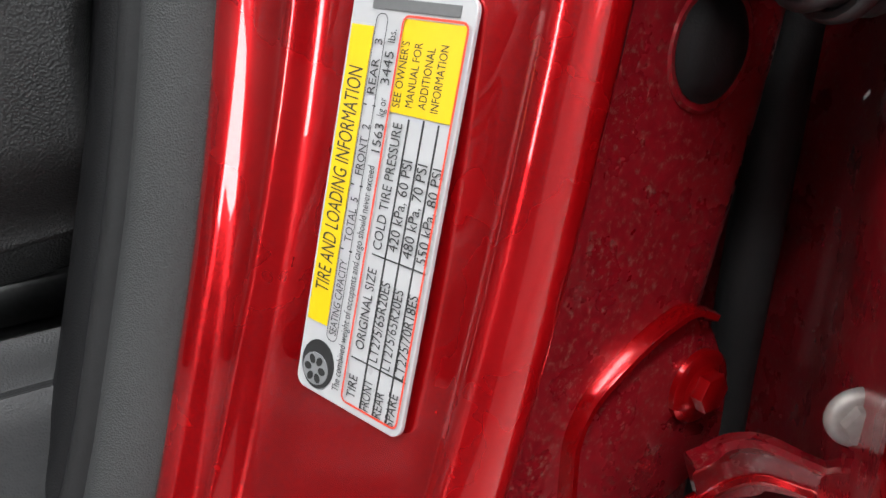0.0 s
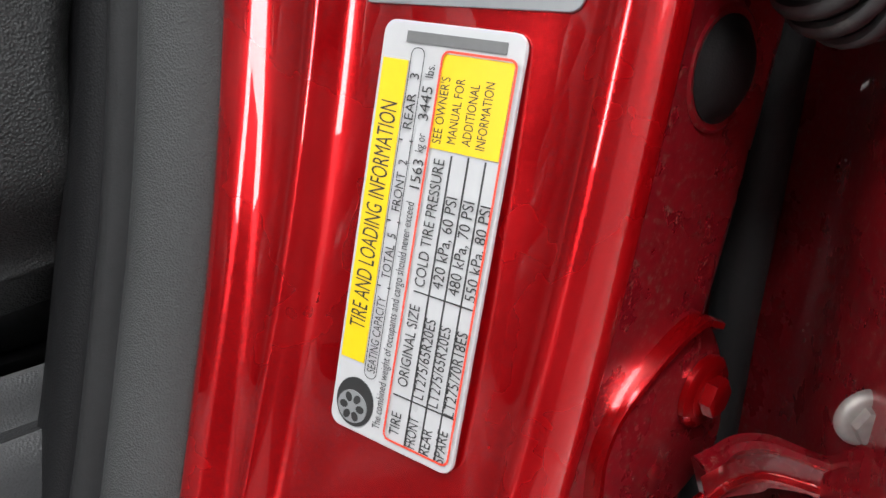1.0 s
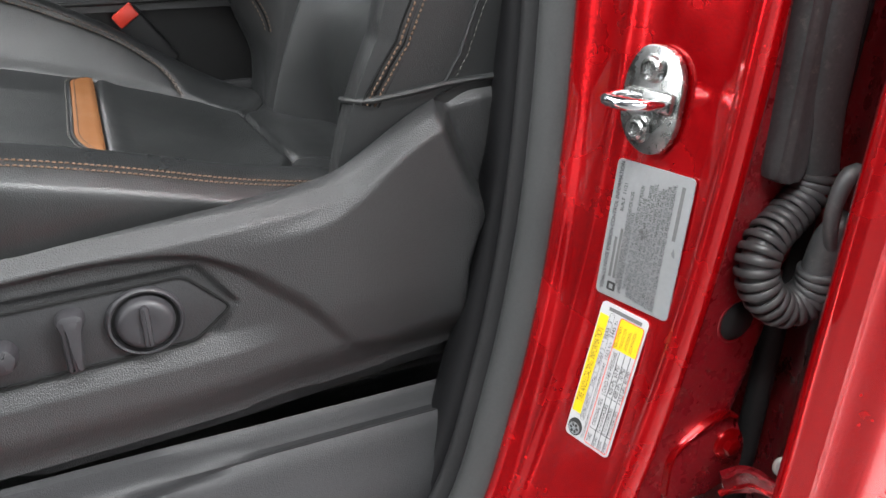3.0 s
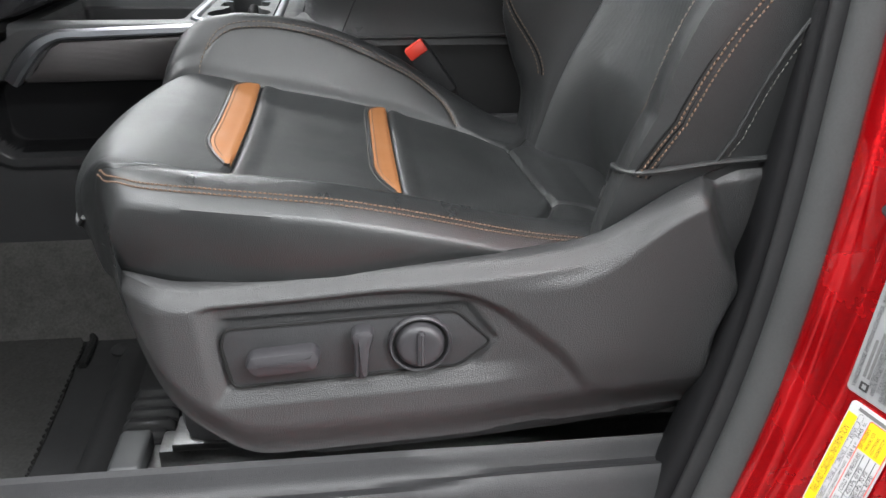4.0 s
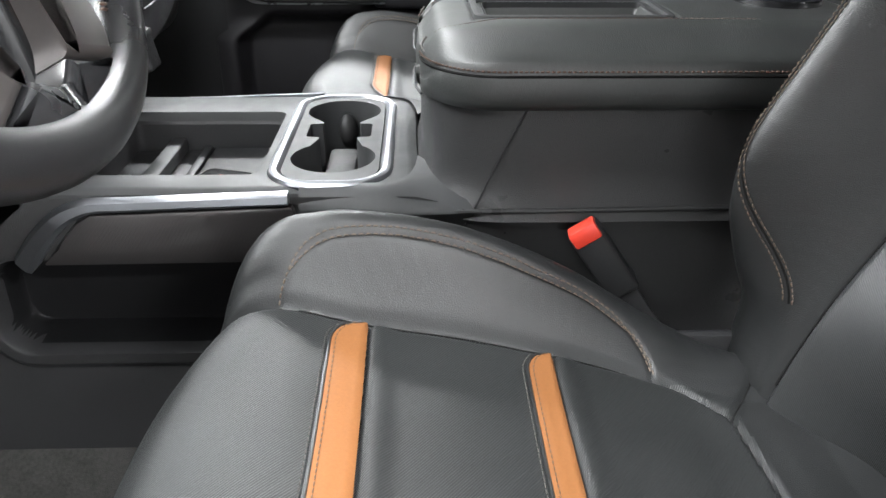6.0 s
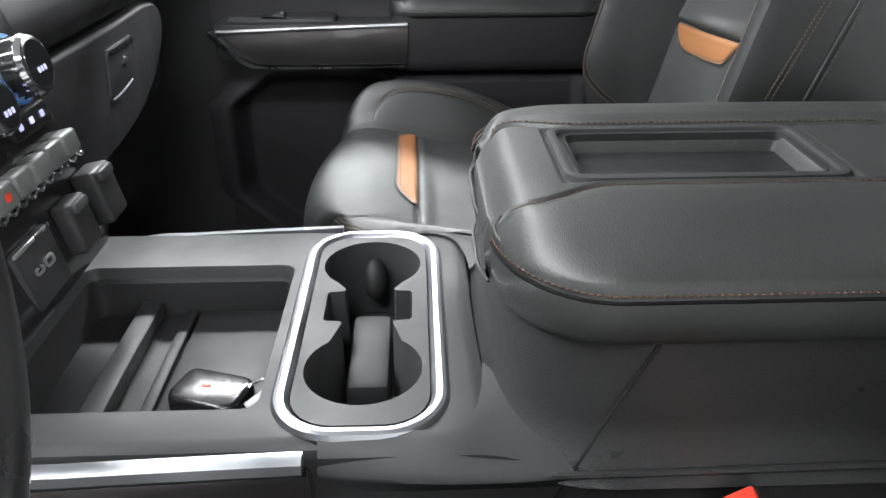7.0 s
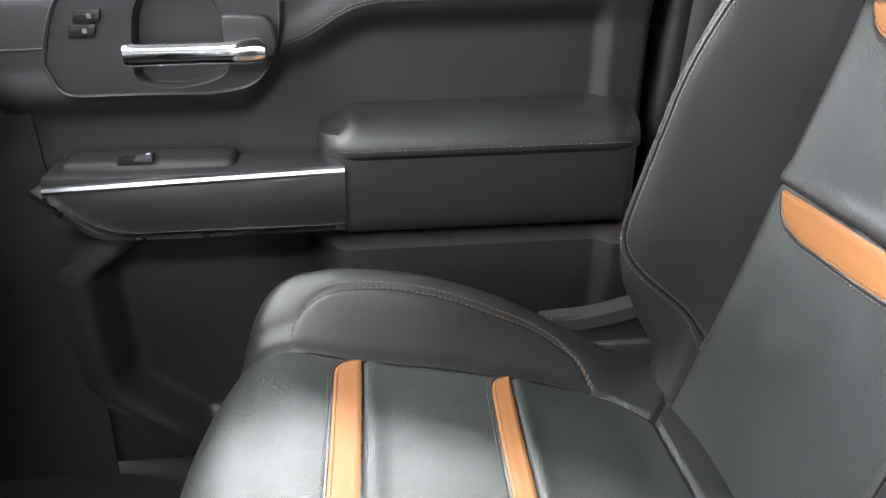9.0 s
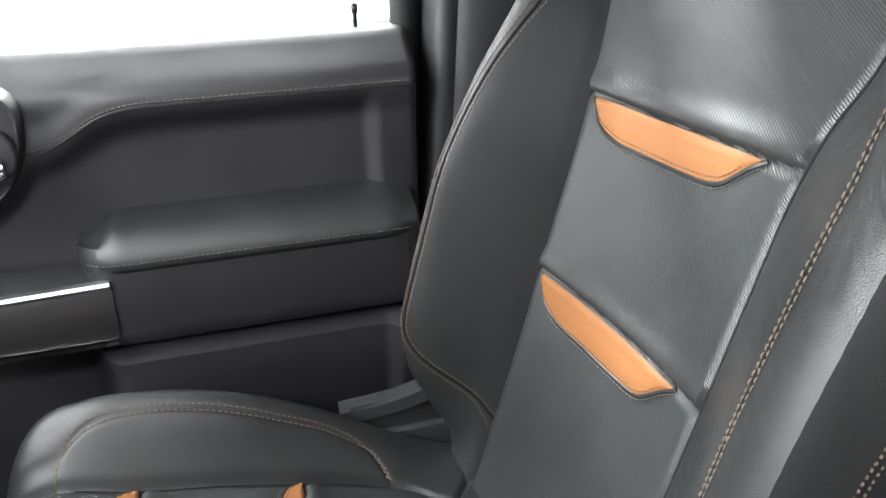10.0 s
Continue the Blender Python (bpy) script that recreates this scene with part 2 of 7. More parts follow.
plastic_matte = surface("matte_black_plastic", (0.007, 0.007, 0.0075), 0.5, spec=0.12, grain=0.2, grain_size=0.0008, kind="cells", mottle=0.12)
plastic_soft = surface("soft_touch_black_plastic", (0.0178, 0.0170, 0.0190), 0.46, spec=0.4, grain=0.2, grain_size=0.0007, mottle=0.12)
plastic_smooth = surface("smooth_grey_plastic", (0.030, 0.031, 0.032), 0.55, spec=0.35, grain=0.05, grain_size=0.0006, mottle=0.08)
gloss_black = surface("gloss_black_plastic", (0.012, 0.012, 0.013), 0.18, mottle=0.1)
rubber = surface("black_rubber_seal", (0.017, 0.017, 0.0175), 0.55, spec=0.15, grain=0.15, grain_size=0.0008, mottle=0.2)
rubber_grey = surface("grained_grey_rubber", (0.038, 0.039, 0.039), 0.55, spec=0.2, grain=0.4, grain_size=0.0006, kind="cells", mottle=0.15)
rubber_boot = surface("dusty_black_rubber", (0.040, 0.040, 0.041), 0.42, grain=0.1, grain_size=0.001, mottle=0.3, dust=((0.12, 0.113, 0.10), 0.56, 160))
mat_pile = surface("dark_mat_pile", (0.021, 0.0205, 0.020), 0.95, grain=1.0, grain_size=0.0012, mottle=0.35, mottle_size=0.02, spec=0.1)
carpet = surface("charcoal_carpet", (0.032, 0.031, 0.030), 0.95, grain=1.0, grain_size=0.0012, mottle=0.35, mottle_size=0.02, spec=0.1)
chrome = surface("polished_chrome", (0.75, 0.76, 0.78), 0.10, 1.0, mottle=0.03, rough_var=0.04)
satin_bright = surface("bright_satin_metal", (0.30, 0.31, 0.33), 0.38, 1.0, mottle=0.03)
toggle_grey = surface("grey_green_plastic", (0.115, 0.125, 0.12), 0.42, 0.2, grain=0.1, mottle=0.08)
blue_band = surface("blue_painted_band", (0.04, 0.16, 0.42), 0.35)
satin = surface("satin_silver", (0.55, 0.56, 0.57), 0.28, 1.0, mottle=0.05)
satin_dark = surface("satin_bronze_silver", (0.080, 0.072, 0.070), 0.38, 0.7, mottle=0.06)
zinc_dull = surface("dull_zinc", (0.35, 0.33, 0.31), 0.5, 0.6, mottle=0.2, mottle_size=0.01)
zinc = surface("zinc_plated_steel", (0.30, 0.305, 0.30), 0.27, 1.0, grain=0.08, grain_size=0.001, mottle=0.2, mottle_size=0.01)
steel = surface("grey_steel", (0.20, 0.20, 0.20), 0.4, 1.0, mottle=0.2)
lined = surface("dark_lined_metal_trim", (0.075, 0.070, 0.070), 0.33, 0.75, grain=0.3, grain_size=0.0012, kind="ribs", direction=(0, 0, 0), mottle=0.04, coat=0.35, rough_var=0.02)
red = surface("candy_red_paint", (0.46, 0.001, 0.004), 0.24, 0.75, grain=0.03, grain_size=0.0006, mottle=0.06, coat=1.0)
red_dusty = surface("dusty_red_paint", (0.23, 0.005, 0.011), 0.30, 0.25, mottle=0.2, mottle_size=0.02, coat=0.7, dust=((0.25, 0.14, 0.11), 0.53, 420))
paper = surface("white_label_film", (0.38, 0.38, 0.385), 0.35, mottle=0.03, mottle_size=0.02)
paper_grey = surface("silver_label_film", (0.23, 0.235, 0.24), 0.36, 0.25, mottle=0.06, mottle_size=0.02)
ink = surface("black_ink", (0.018, 0.018, 0.018), 0.5)
ink_grey = surface("grey_ink", (0.10, 0.10, 0.10), 0.5)
ink_red = surface("red_ink", (0.60, 0.045, 0.02), 0.45)
ink_yellow = surface("yellow_ink", (0.62, 0.43, 0.004), 0.42, mottle=0.03)
red_plastic = surface("red_buckle_plastic", (0.80, 0.06, 0.035), 0.4, mottle=0.06)
headliner = surface("grey_headliner_cloth", (0.07, 0.07, 0.072), 0.9, grain=0.3, grain_size=0.001)
wall_paint = surface("grey_wall_paint", (0.17, 0.17, 0.17), 0.6, mottle=0.04, mottle_size=0.6)
wall_white = surface("white_wall_paint", (0.55, 0.55, 0.545), 0.6, mottle=0.04, mottle_size=0.6)
concrete = surface("sealed_grey_concrete", (0.10, 0.098, 0.096), 0.35, grain=0.15, grain_size=0.004, mottle=0.18, mottle_size=0.5)
glass_m, gn, gl, gp = nodes_of("window_glass")
gp.inputs["Base Color"].default_value = (0.93, 0.96, 0.95, 1)
gp.inputs["Roughness"].default_value, gp.inputs["IOR"].default_value = 0.0, 1.45
gp.inputs["Transmission Weight"].default_value = 1.0
tint_m, tn, tl_, tp_ = nodes_of("tinted_window_glass")
tp_.inputs["Base Color"].default_value = (0.10, 0.11, 0.11, 1)
tp_.inputs["Roughness"].default_value, tp_.inputs["IOR"].default_value = 0.0, 1.45
tp_.inputs["Transmission Weight"].default_value = 1.0
screen_m, sn, sl, spn = nodes_of("lit_switch_symbol")
spn.inputs["Base Color"].default_value = (0.3, 0.3, 0.45, 1)
spn.inputs["Emission Color"].default_value = (0.55, 0.55, 1.0, 1)
spn.inputs["Emission Strength"].default_value = 0.6

# ---- the bay round the truck ----
def room_face(name, centre, size, material, label):
    bm = bmesh.new()
    box(bm, centre, size)
    return tagged(part(name, bm, material, flat=True), label, "room", kind="structure")


room_face("ground", (0.5, 0.2, -0.80), (13, 12, 0.1), concrete, "sealed grey concrete floor under the truck")
room_face("wall_north", (0.5, 5.4, 0.97), (13, 0.12, 3.5), wall_white, "plain white painted wall beyond the passenger side")
room_face("wall_south", (0.5, -4.9, 0.97), (13, 0.12, 3.5), wall_paint, "plain grey painted wall on the driver side")
room_face("wall_west", (-5.4, 0.25, 0.97), (0.12, 10.2, 3.5), wall_paint, "plain grey painted wall ahead of the truck")
room_face("wall_east", (5.3, 0.25, 0.97), (0.12, 10.2, 3.5), wall_white, "plain white painted wall behind the truck")
room_face("ceiling", (0.5, 0.25, 2.78), (13, 10.2, 0.1), wall_paint, "plain grey ceiling with long lamps")

# ---- cab shell ----
bm = bmesh.new()
box(bm, (-0.05, 0, 0.015), (1.5, 1.44, 0.03))
box(bm, (1.15, 0, 0.015), (0.9, 1.44, 0.03))
tagged(part("floor", bm, plastic_dark), "black floor pan of the truck cab", "floor", kind="structure")

bm = bmesh.new()
tunnel = [(-0.24, 0.030), (-0.205, 0.075), (-0.175, 0.14), (-0.13, 0.165), (0.13, 0.165), (0.175, 0.14), (0.205, 0.075), (0.24, 0.030)]
grid(bm, [[(x, y, z + 0.14 * step(-0.3, -0.55, x)) for y, z in curve(tunnel, 24)] for x in np.linspace(-0.62, 0.75, 24)])
tagged(part("tunnel_carpet", bm, carpet), "charcoal carpet over the floor tunnel", "carpet", kind="structure")

bm = bmesh.new()
rows = []
for y in np.linspace(-0.74, 0.74, 13):
    rows.append([(x, y, z) for x, z in curve([(-0.30, 0.032), (-0.40, 0.06), (-0.52, 0.22), (-0.58, 0.45), (-0.60, 0.72)], 16)])
grid(bm, rows)
tagged(part("firewall", bm, carpet), "dark carpeted firewall in the footwell", "wall", kind="structure")

bm = bmesh.new()
rows = []
for u in np.linspace(-1, 1, 25):
    sag = 0.045 * u ** 2 + 0.06 * step(0.88, 1.0, abs(u))
    rows.append([(x, 0.745 * u, 1.17 - sag - 0.05 * step(0.45, 0.08, x)) for x in np.linspace(0.08, 1.55, 18)])
v = grid(bm, rows)
bmesh.ops.solidify(bm, geom=bm.faces[:], thickness=-0.035)
tagged(part("roof", bm, headliner), "dark grey cloth headliner under the cab roof", "roof", kind="structure")

bm = bmesh.new()
box(bm, (1.56, 0, 0.38), (0.06, 1.44, 0.74), 0.02)
tagged(part("wall_back", bm, plastic_dark), "black rear wall of the cab", "wall", kind="structure")

# ---- door jamb on the driver side, one swept section ----
JAMB = [(-0.55, -0.078), (-0.2, -0.072), (0.15, -0.060), (0.33, -0.045), (0.44, 0.0), (0.535, 0.10), (0.579, 0.213), (0.604, 0.31), (0.620, 0.408), (0.629, 0.5), (0.646, 0.7), (0.680, 1.12)]


def jamb_rows(profile, n=90, first=0.0, last=1.0):
    """Rows across the jamb: the profile gives y and the depth behind the line of the face."""
    line = curve(JAMB, n)
    rows = []
    for i in range(int(first * n), int(last * n) + 1):
        a, b = line[max(i - 1, 0)], line[min(i + 1, n)]
        t = Vector((b[0] - a[0], b[1] - a[1])).normalized()
        nx, nz = t.y, -t.x
        lean = 0.11 * min(max(line[i][1] - 0.33, -0.26), 0.30)
        rows.append([(line[i][0] + nx * (d - 0.26 * (y + 0.825)), y + lean * step(-0.802, -0.755, y), line[i][1] + nz * (d - 0.26 * (y + 0.825))) for y, d in profile])
    return rows


bm = bmesh.new()
FACE = curve([(-0.735, 0.040), (-0.744, 0.012), (-0.750, 0.001), (-0.756, -0.0035), (-0.762, -0.0035), (-0.770, -0.001), (-0.782, -0.0015), (-0.787, -0.003), (-0.792, 0.0008), (-0.799, 0.0022), (-0.815, 0.0012), (-0.848, 0.0012), (-0.858, -0.0005), (-0.8635, -0.0035), (-0.868, -0.002), (-0.8705, 0.0025), (-0.8705, 0.007), (-0.868, 0.012)], 70)
grid(bm, jamb_rows([tuple(p) for p in FACE]))
pillar = tagged(part("b_pillar", bm, red, angle=60), "glossy candy red door jamb with soft creases", "door jamb", kind="structure")
bm = bmesh.new()
SIDE = curve([(-0.868, 0.012), (-0.859, 0.018), (-0.851, 0.026), (-0.8465, 0.036), (-0.8445, 0.06), (-0.843, 0.09), (-0.842, 0.108), (-0.834, 0.118), (-0.80, 0.124)], 30)
grid(bm, jamb_rows([tuple(p) for p in SIDE], first=0.30))
tagged(part("jamb_side", bm, red_dusty), "dusty dark red side of the door pillar", "door jamb", kind="structure")

# interior trim of the pillar and the sill
bm = bmesh.new()
TRIM = curve([(-0.7065, 0.012), (-0.704, 0.002), (-0.699, -0.004), (-0.692, -0.004), (-0.672, 0.003), (-0.655, 0.014), (-0.648, 0.026), (-0.643, 0.06), (-0.64, 0.24)], 40)
grid(bm, jamb_rows([tuple(p) for p in TRIM], first=0.42))
tagged(part("pillar_trim", bm, plastic_matte), "black plastic trim inside the door pillar", "trim", kind="structure")
bm = bmesh.new()
rows = []
for x in np.linspace(-0.5, 0.62, 40):
    dip = 0.010 * step(0.40, 0.28, x)
    rows.append([(x, y, z) for y, z in curve([(-0.650, 0.03), (-0.660, 0.12), (-0.667, 0.172), (-0.6705, 0.1795), (-0.676, 0.1800), (-0.6790, 0.174), (-0.6825, 0.1660 - dip * 0.4), (-0.688, 0.1640 - dip * 0.7), (-0.696, 0.1690 - dip), (-0.7005, 0.1720 - dip), (-0.7045, 0.1690 - dip), (-0.714, 0.150 - dip), (-0.727, 0.12), (-0.737, 0.06), (-0.739, -0.03)], 60)])
grid(bm, rows)
tagged(part("sill_trim", bm, plastic_dark), "charcoal plastic sill cover along the door opening", "trim", kind="structure")

# weatherstrips
seal = thing("weatherstrip", (0.5, -0.74, -0.05), "grey and black rubber door weatherstrip around the opening", "seal")
bm = bmesh.new()
prof = curve([(-0.7495, 0.030), (-0.7530, 0.004), (-0.7515, -0.007), (-0.745, -0.0125), (-0.737, -0.0135), (-0.730, -0.010), (-0.7255, -0.003), (-0.7245, 0.008), (-0.7255, 0.03)], 24)
grid(bm, jamb_rows([tuple(p) for p in prof]))
part("bulb", bm, rubber_grey, seal, "grained grey rubber bulb")
bm = bmesh.new()
prof = curve([(-0.7265, 0.012), (-0.7235, -0.001), (-0.7190, -0.0065), (-0.7140, -0.0085), (-0.7095, -0.006), (-0.7065, -0.001), (-0.7060, 0.012)], 18)
grid(bm, jamb_rows([tuple(p) for p in prof]))
part("lip", bm, rubber, seal, "black rubber lip")

# ---- closed rear door, seen past the pillar ----
rear_door = thing("rear_door", (0.72, -0.92, -0.1), "glossy candy red rear door of the truck, closed", "door")
bm = bmesh.new()
sect = [(0.664, -0.918), (0.656, -0.9245), (0.6525, -0.929), (0.6535, -0.9335), (0.6575, -0.9355), (0.6605, -0.9390), (0.6645, -0.9425), (0.6675, -0.9425), (0.6690, -0.9395), (0.6720, -0.9385), (0.6850, -0.9470), (0.6870, -0.9505), (0.6890, -0.9530), (0.6930, -0.9540), (0.71, -0.9550), (0.78, -0.9590), (0.95, -0.966), (1.15, -0.972), (1.45, -0.968)]
rows = []
for z in np.linspace(-0.22, 0.78, 40):
    belly = -0.010 * math.sin(math.pi * step(-0.3, 0.9, z)) + 0.012 + 0.012 * step(0.35, 0.75, z)
    rows.append([(x + (z - 0.3) * 0.035, y + belly * step(0.66, 0.9, x), z) for x, y in curve(sect, 120)])
grid(bm, rows)
part("outer_skin", bm, red, rear_door, angle=60)
bm = bmesh.new()
sweep(bm, [(x, -0.953 - 0.008 * step(0.70, 0.95, x), 0.160) for x in np.linspace(0.700, 1.40, 20)], [(-0.004, -0.032), (0.010, -0.030), (0.016, -0.010), (0.016, 0.012), (0.012, 0.028), (-0.004, 0.032)])
moulding = part("side_moulding", bm, plastic_dark, rear_door, "black plastic side moulding")
bm = bmesh.new()
sweep(bm, [(x, -0.9655 - 0.008 * step(0.70, 0.95, x), 0.186) for x in np.linspace(0.704, 1.40, 20)], [(-0.003, -0.004), (0.002, -0.004), (0.002, 0.004), (-0.003, 0.004)])
part("edge_strip", bm, plastic_smooth, moulding, "slim grey edge strip")
bm = bmesh.new()
rows = []
for z in np.linspace(-0.22, 0.78, 20):
    rows.append([(x + (z - 0.3) * 0.035, y, z) for x, y in curve([(0.664, -0.918), (0.690, -0.906), (0.706, -0.892), (0.728, -0.872), (0.748, -0.855), (0.760, -0.83), (0.775, -0.76)], 16)])
grid(bm, rows)
part("inner_edge", bm, red_dusty, rear_door, "dusty dark red inner edge")
bm = bmesh.new()
tube(bm, [(0.733 + (z - 0.3) * 0.03, -0.838 + 0.003 * math.sin(z * 7), z) for z in np.linspace(-0.1, 0.75, 40)], 0.009, 10)
part("edge_seal", bm, rubber, rear_door, "black rubber edge seal")

bm = bmesh.new()
box(bm, (1.10, -0.905, 0.775), (0.82, 0.05, 0.05), 0.012)
box(bm, (0.715, -0.855, 0.94), (0.07, 0.05, 0.36), 0.012, 2, pose(0, 0, 0, -14, 0, 0))
box(bm, (1.48, -0.855, 0.94), (0.07, 0.05, 0.36), 0.012, 2, pose(0, 0, 0, -14, 0, 0))
box(bm, (1.10, -0.80, 1.115), (0.84, 0.06, 0.05), 0.012)
part("window_frame", bm, plastic_dark, rear_door, "black window frame")
bm = bmesh.new()
box(bm, (1.10, -0.855, 0.94), (0.72, 0.005, 0.33), 0.0, 2, pose(0, 0, 0, -14, 0, 0))
part("window_pane", bm, tint_m, rear_door, "dark tinted rear window glass")

# kick panels ahead of the doors
for nm, y0, sgn in (("kick_panel_passenger", 0.805, 1), ("kick_panel_driver", -0.760, -1)):
    bm = bmesh.new()
    rows = []
    for x in np.linspace(-0.66, -0.17 if sgn > 0 else -0.42, 20):
        rows.append([(x, y0 - sgn * (0.05 * step(-0.30, -0.55, x) + 0.03 * step(0.30, 0.05, z)), z) for z in np.linspace(-0.04, 0.78, 24)])
    grid(bm, rows)
    bmesh.ops.solidify(bm, geom=bm.faces[:], thickness=0.03)
    tagged(part(nm, bm, plastic_dark), "black plastic kick panel beside the footwell", "trim", kind="structure")

# the driver's door, swung wide open ahead of the opening
front_door = thing("front_door", (-0.47, -0.86, -0.15), "driver door standing wide open, dark inner panel towards the cab", "door")
dm = pose(-0.47, -0.90, 0.0, 0, 0, -68)
bm = bmesh.new()
box(bm, (0, 0, 0), (0.98, 0.030, 0.86), 0.012, 3, dm @ pose(0.50, -0.045, 0.31))
part("outer_skin", bm, red, front_door)
bm = bmesh.new()
box(bm, (0, 0, 0), (0.94, 0.050, 0.82), 0.02, 3, dm @ pose(0.50, 0.0, 0.31))
part("inner_panel", bm, plastic_dark, front_door)
bm = bmesh.new()
box(bm, (0, 0, 0), (0.50, 0.07, 0.10), 0.025, 3, dm @ pose(0.58, 0.045, 0.52))
part("armrest", bm, leather, front_door)

# ---- front seats ----
cush_z = spline([(0.00, 0.418), (0.05, 0.424), (0.10, 0.424), (0.175, 0.408), (0.25, 0.394), (0.32, 0.376), (0.40, 0.352), (0.46, 0.334), (0.52, 0.322)])
bol_far = spline([(0.0, 0.004), (0.05, 0.020), (0.10, 0.046), (0.15, 0.068), (0.20, 0.074), (0.26, 0.070), (0.33, 0.056), (0.40, 0.032), (0.46, 0.016), (0.52, 0.010)])
near_edge = spline([(0.0, 0.418), (0.075, 0.420), (0.09, 0.424), (0.14, 0.4265), (0.18, 0.425), (0.22, 0.422), (0.26, 0.417), (0.30, 0.407), (0.34, 0.395), (0.38, 0.382), (0.42, 0.371), (0.455, 0.363), (0.53, 0.348)])
edge_v = spline([(0.02, 0.130), (0.05, 0.144), (0.075, 0.162), (0.09, 0.182), (0.11, 0.197), (0.14, 0.210), (0.18, 0.219), (0.22, 0.224), (0.26, 0.225), (0.30, 0.220), (0.34, 0.213), (0.38, 0.205), (0.42, 0.198), (0.46, 0.192), (0.53, 0.188)])
low_z = spline([(0.02, 0.350), (0.10, 0.345), (0.17, 0.343), (0.275, 0.350), (0.363, 0.356), (0.451, 0.364), (0.52, 0.37)])


SEAT_Y = -0.449
seat = thing("front_seat", (0.30, SEAT_Y, 0.03), "black leather driver seat with orange accents, worn near bolster", "seat", "front seats")


def table(f, lo, hi, n=400):
    """A smooth function as a quick look-up for whole arrays."""
    xs = np.linspace(lo, hi, n)
    ys = np.array([f(x) for x in xs])
    return lambda q: np.interp(q, xs, ys)


def astep(a, b, x):
    t = np.clip((x - a) / (b - a), 0.0, 1.0)
    return t * t * (3 - 2 * t)


def gap(p, q, line):
    """Distance of each (p, q) from a drawn line."""
    best = np.full(np.broadcast(p, q).shape, 9.0)
    for (ax, ay), (bx, by) in zip(line[:-1], line[1:]):
        dx, dy = bx - ax, by - ay
        t = np.clip(((p - ax) * dx + (q - ay) * dy) / (dx * dx + dy * dy), 0, 1)
        best = np.minimum(best, np.hypot(p - ax - t * dx, q - ay - t * dy))
    return best


cush_t, bol_t, near_t = table(cush_z, 0.0, 0.53), table(bol_far, 0.0, 0.53), table(near_edge, 0.0, 0.53)
# seams of the cushion, along x and across v
SEAM_FAR = curve([(0.07, 0.155), (0.10, 0.151), (0.17, 0.149), (0.28, 0.149), (0.39, 0.148), (0.425, 0.142), (0.456, 0.122)], 24)
SEAM_REAR = curve([(0.456, 0.122), (0.460, 0.065), (0.464, 0.008), (0.469, -0.047)], 10)
SEAM_NEAR = curve([(0.469, -0.047), (0.450, -0.090), (0.415, -0.130), (0.35, -0.154), (0.30, -0.163), (0.245, -0.166), (0.19, -0.162), (0.155, -0.160), (0.132, -0.166), (0.112, -0.178), (0.095, -0.190)], 34)
SEAM_CORNERS = [curve([(0.469, -0.047), (0.498, -0.050), (0.53, -0.075)], 6), curve([(0.456, 0.122), (0.48, 0.155), (0.502, 0.186)], 6)]
WELT = curve([(0.104, 0.152), (0.110, 0.164), (0.128, 0.175), (0.165, 0.181), (0.23, 0.182), (0.30, 0.180), (0.36, 0.177), (0.388, 0.168), (0.398, 0.151)], 24)
b_near = table(spline([(0.0, 0.150), (0.15, 0.158), (0.19, 0.162), (0.245, 0.166), (0.30, 0.163), (0.35, 0.154), (0.415, 0.130), (0.446, 0.105), (0.53, 0.095)]), 0, 0.53)
STRIP_X = ((0.171, 0.025), (0.313, 0.021))


def cushion_top(x, v):
    """Height of the cushion at x and at v across it."""
    x, v = np.asarray(x, float), np.asarray(v, float)
    a = np.abs(v)
    far = v > 0
    b = np.where(far, 0.147, b_near(x))
    t = np.clip((a - b) / (0.194 - b), 0, 1)
    rise = 0.55 * t * t * (3 - 2 * t) + 0.45 * (1 - (1 - t) ** 2.2)
    tall = np.where(far, bol_t(x), near_t(x) + 0.003 - cush_t(x))
    rise = rise * np.where(far, 1 - 0.62 * astep(0.196, 0.222, a), 1.0)
    z = cush_t(x) + tall * rise - np.where(far, 0.012 * astep(0.196, 0.222, a), 0.0175 * np.clip((a - 0.187) / 0.035, 0, 1) ** 1.7)
    inside = (a < b) & (x < 0.465)
    z = z - 0.007 * np.clip(1 - (a / b) ** 2, 0, 1) * (1 - astep(0.42, 0.468, x))
    z = z + 0.004 * astep(0.460, 0.490, x) * (1 - astep(0.08, 0.15, a))
    for xs, _ in STRIP_X:
        z = z - 0.0045 * np.exp(-(((x - xs) / 0.0030) ** 2)) * inside
        z = z + 0.0028 * np.exp(-(((x - xs - 0.010) / 0.009) ** 2)) * inside * (x > xs)
    for line, wide, deep in ((SEAM_FAR, 0.0030, 0.0060), (SEAM_REAR, 0.0030, 0.0055), (SEAM_NEAR, 0.0028, 0.0045), (SEAM_CORNERS[0], 0.003, 0.0035), (SEAM_CORNERS[1], 0.003, 0.004), (WELT, 0.0020, 0.0030)):
        z = z - deep * np.exp(-((gap(x, v, line) / wide) ** 2))
    # slack folds in the worn near bolster
    fold = np.sin(x * 410 + 9 * np.sin(v * 60 + x * 14)) * np.sin(x * 173 + v * 90)
    z = z + 0.0002 * fold * np.clip((a - b) / 0.02, 0, 1) * astep(0.215, 0.195, a)
    return z


def nose_x(v):
    return 0.020 + 0.068 * (abs(v) / 0.22) ** 2.3


def nose_round(v):
    """Radius of the front edge, tighter at the worn near corner."""
    return 0.055 - 0.030 * step(-0.11, -0.20, v)


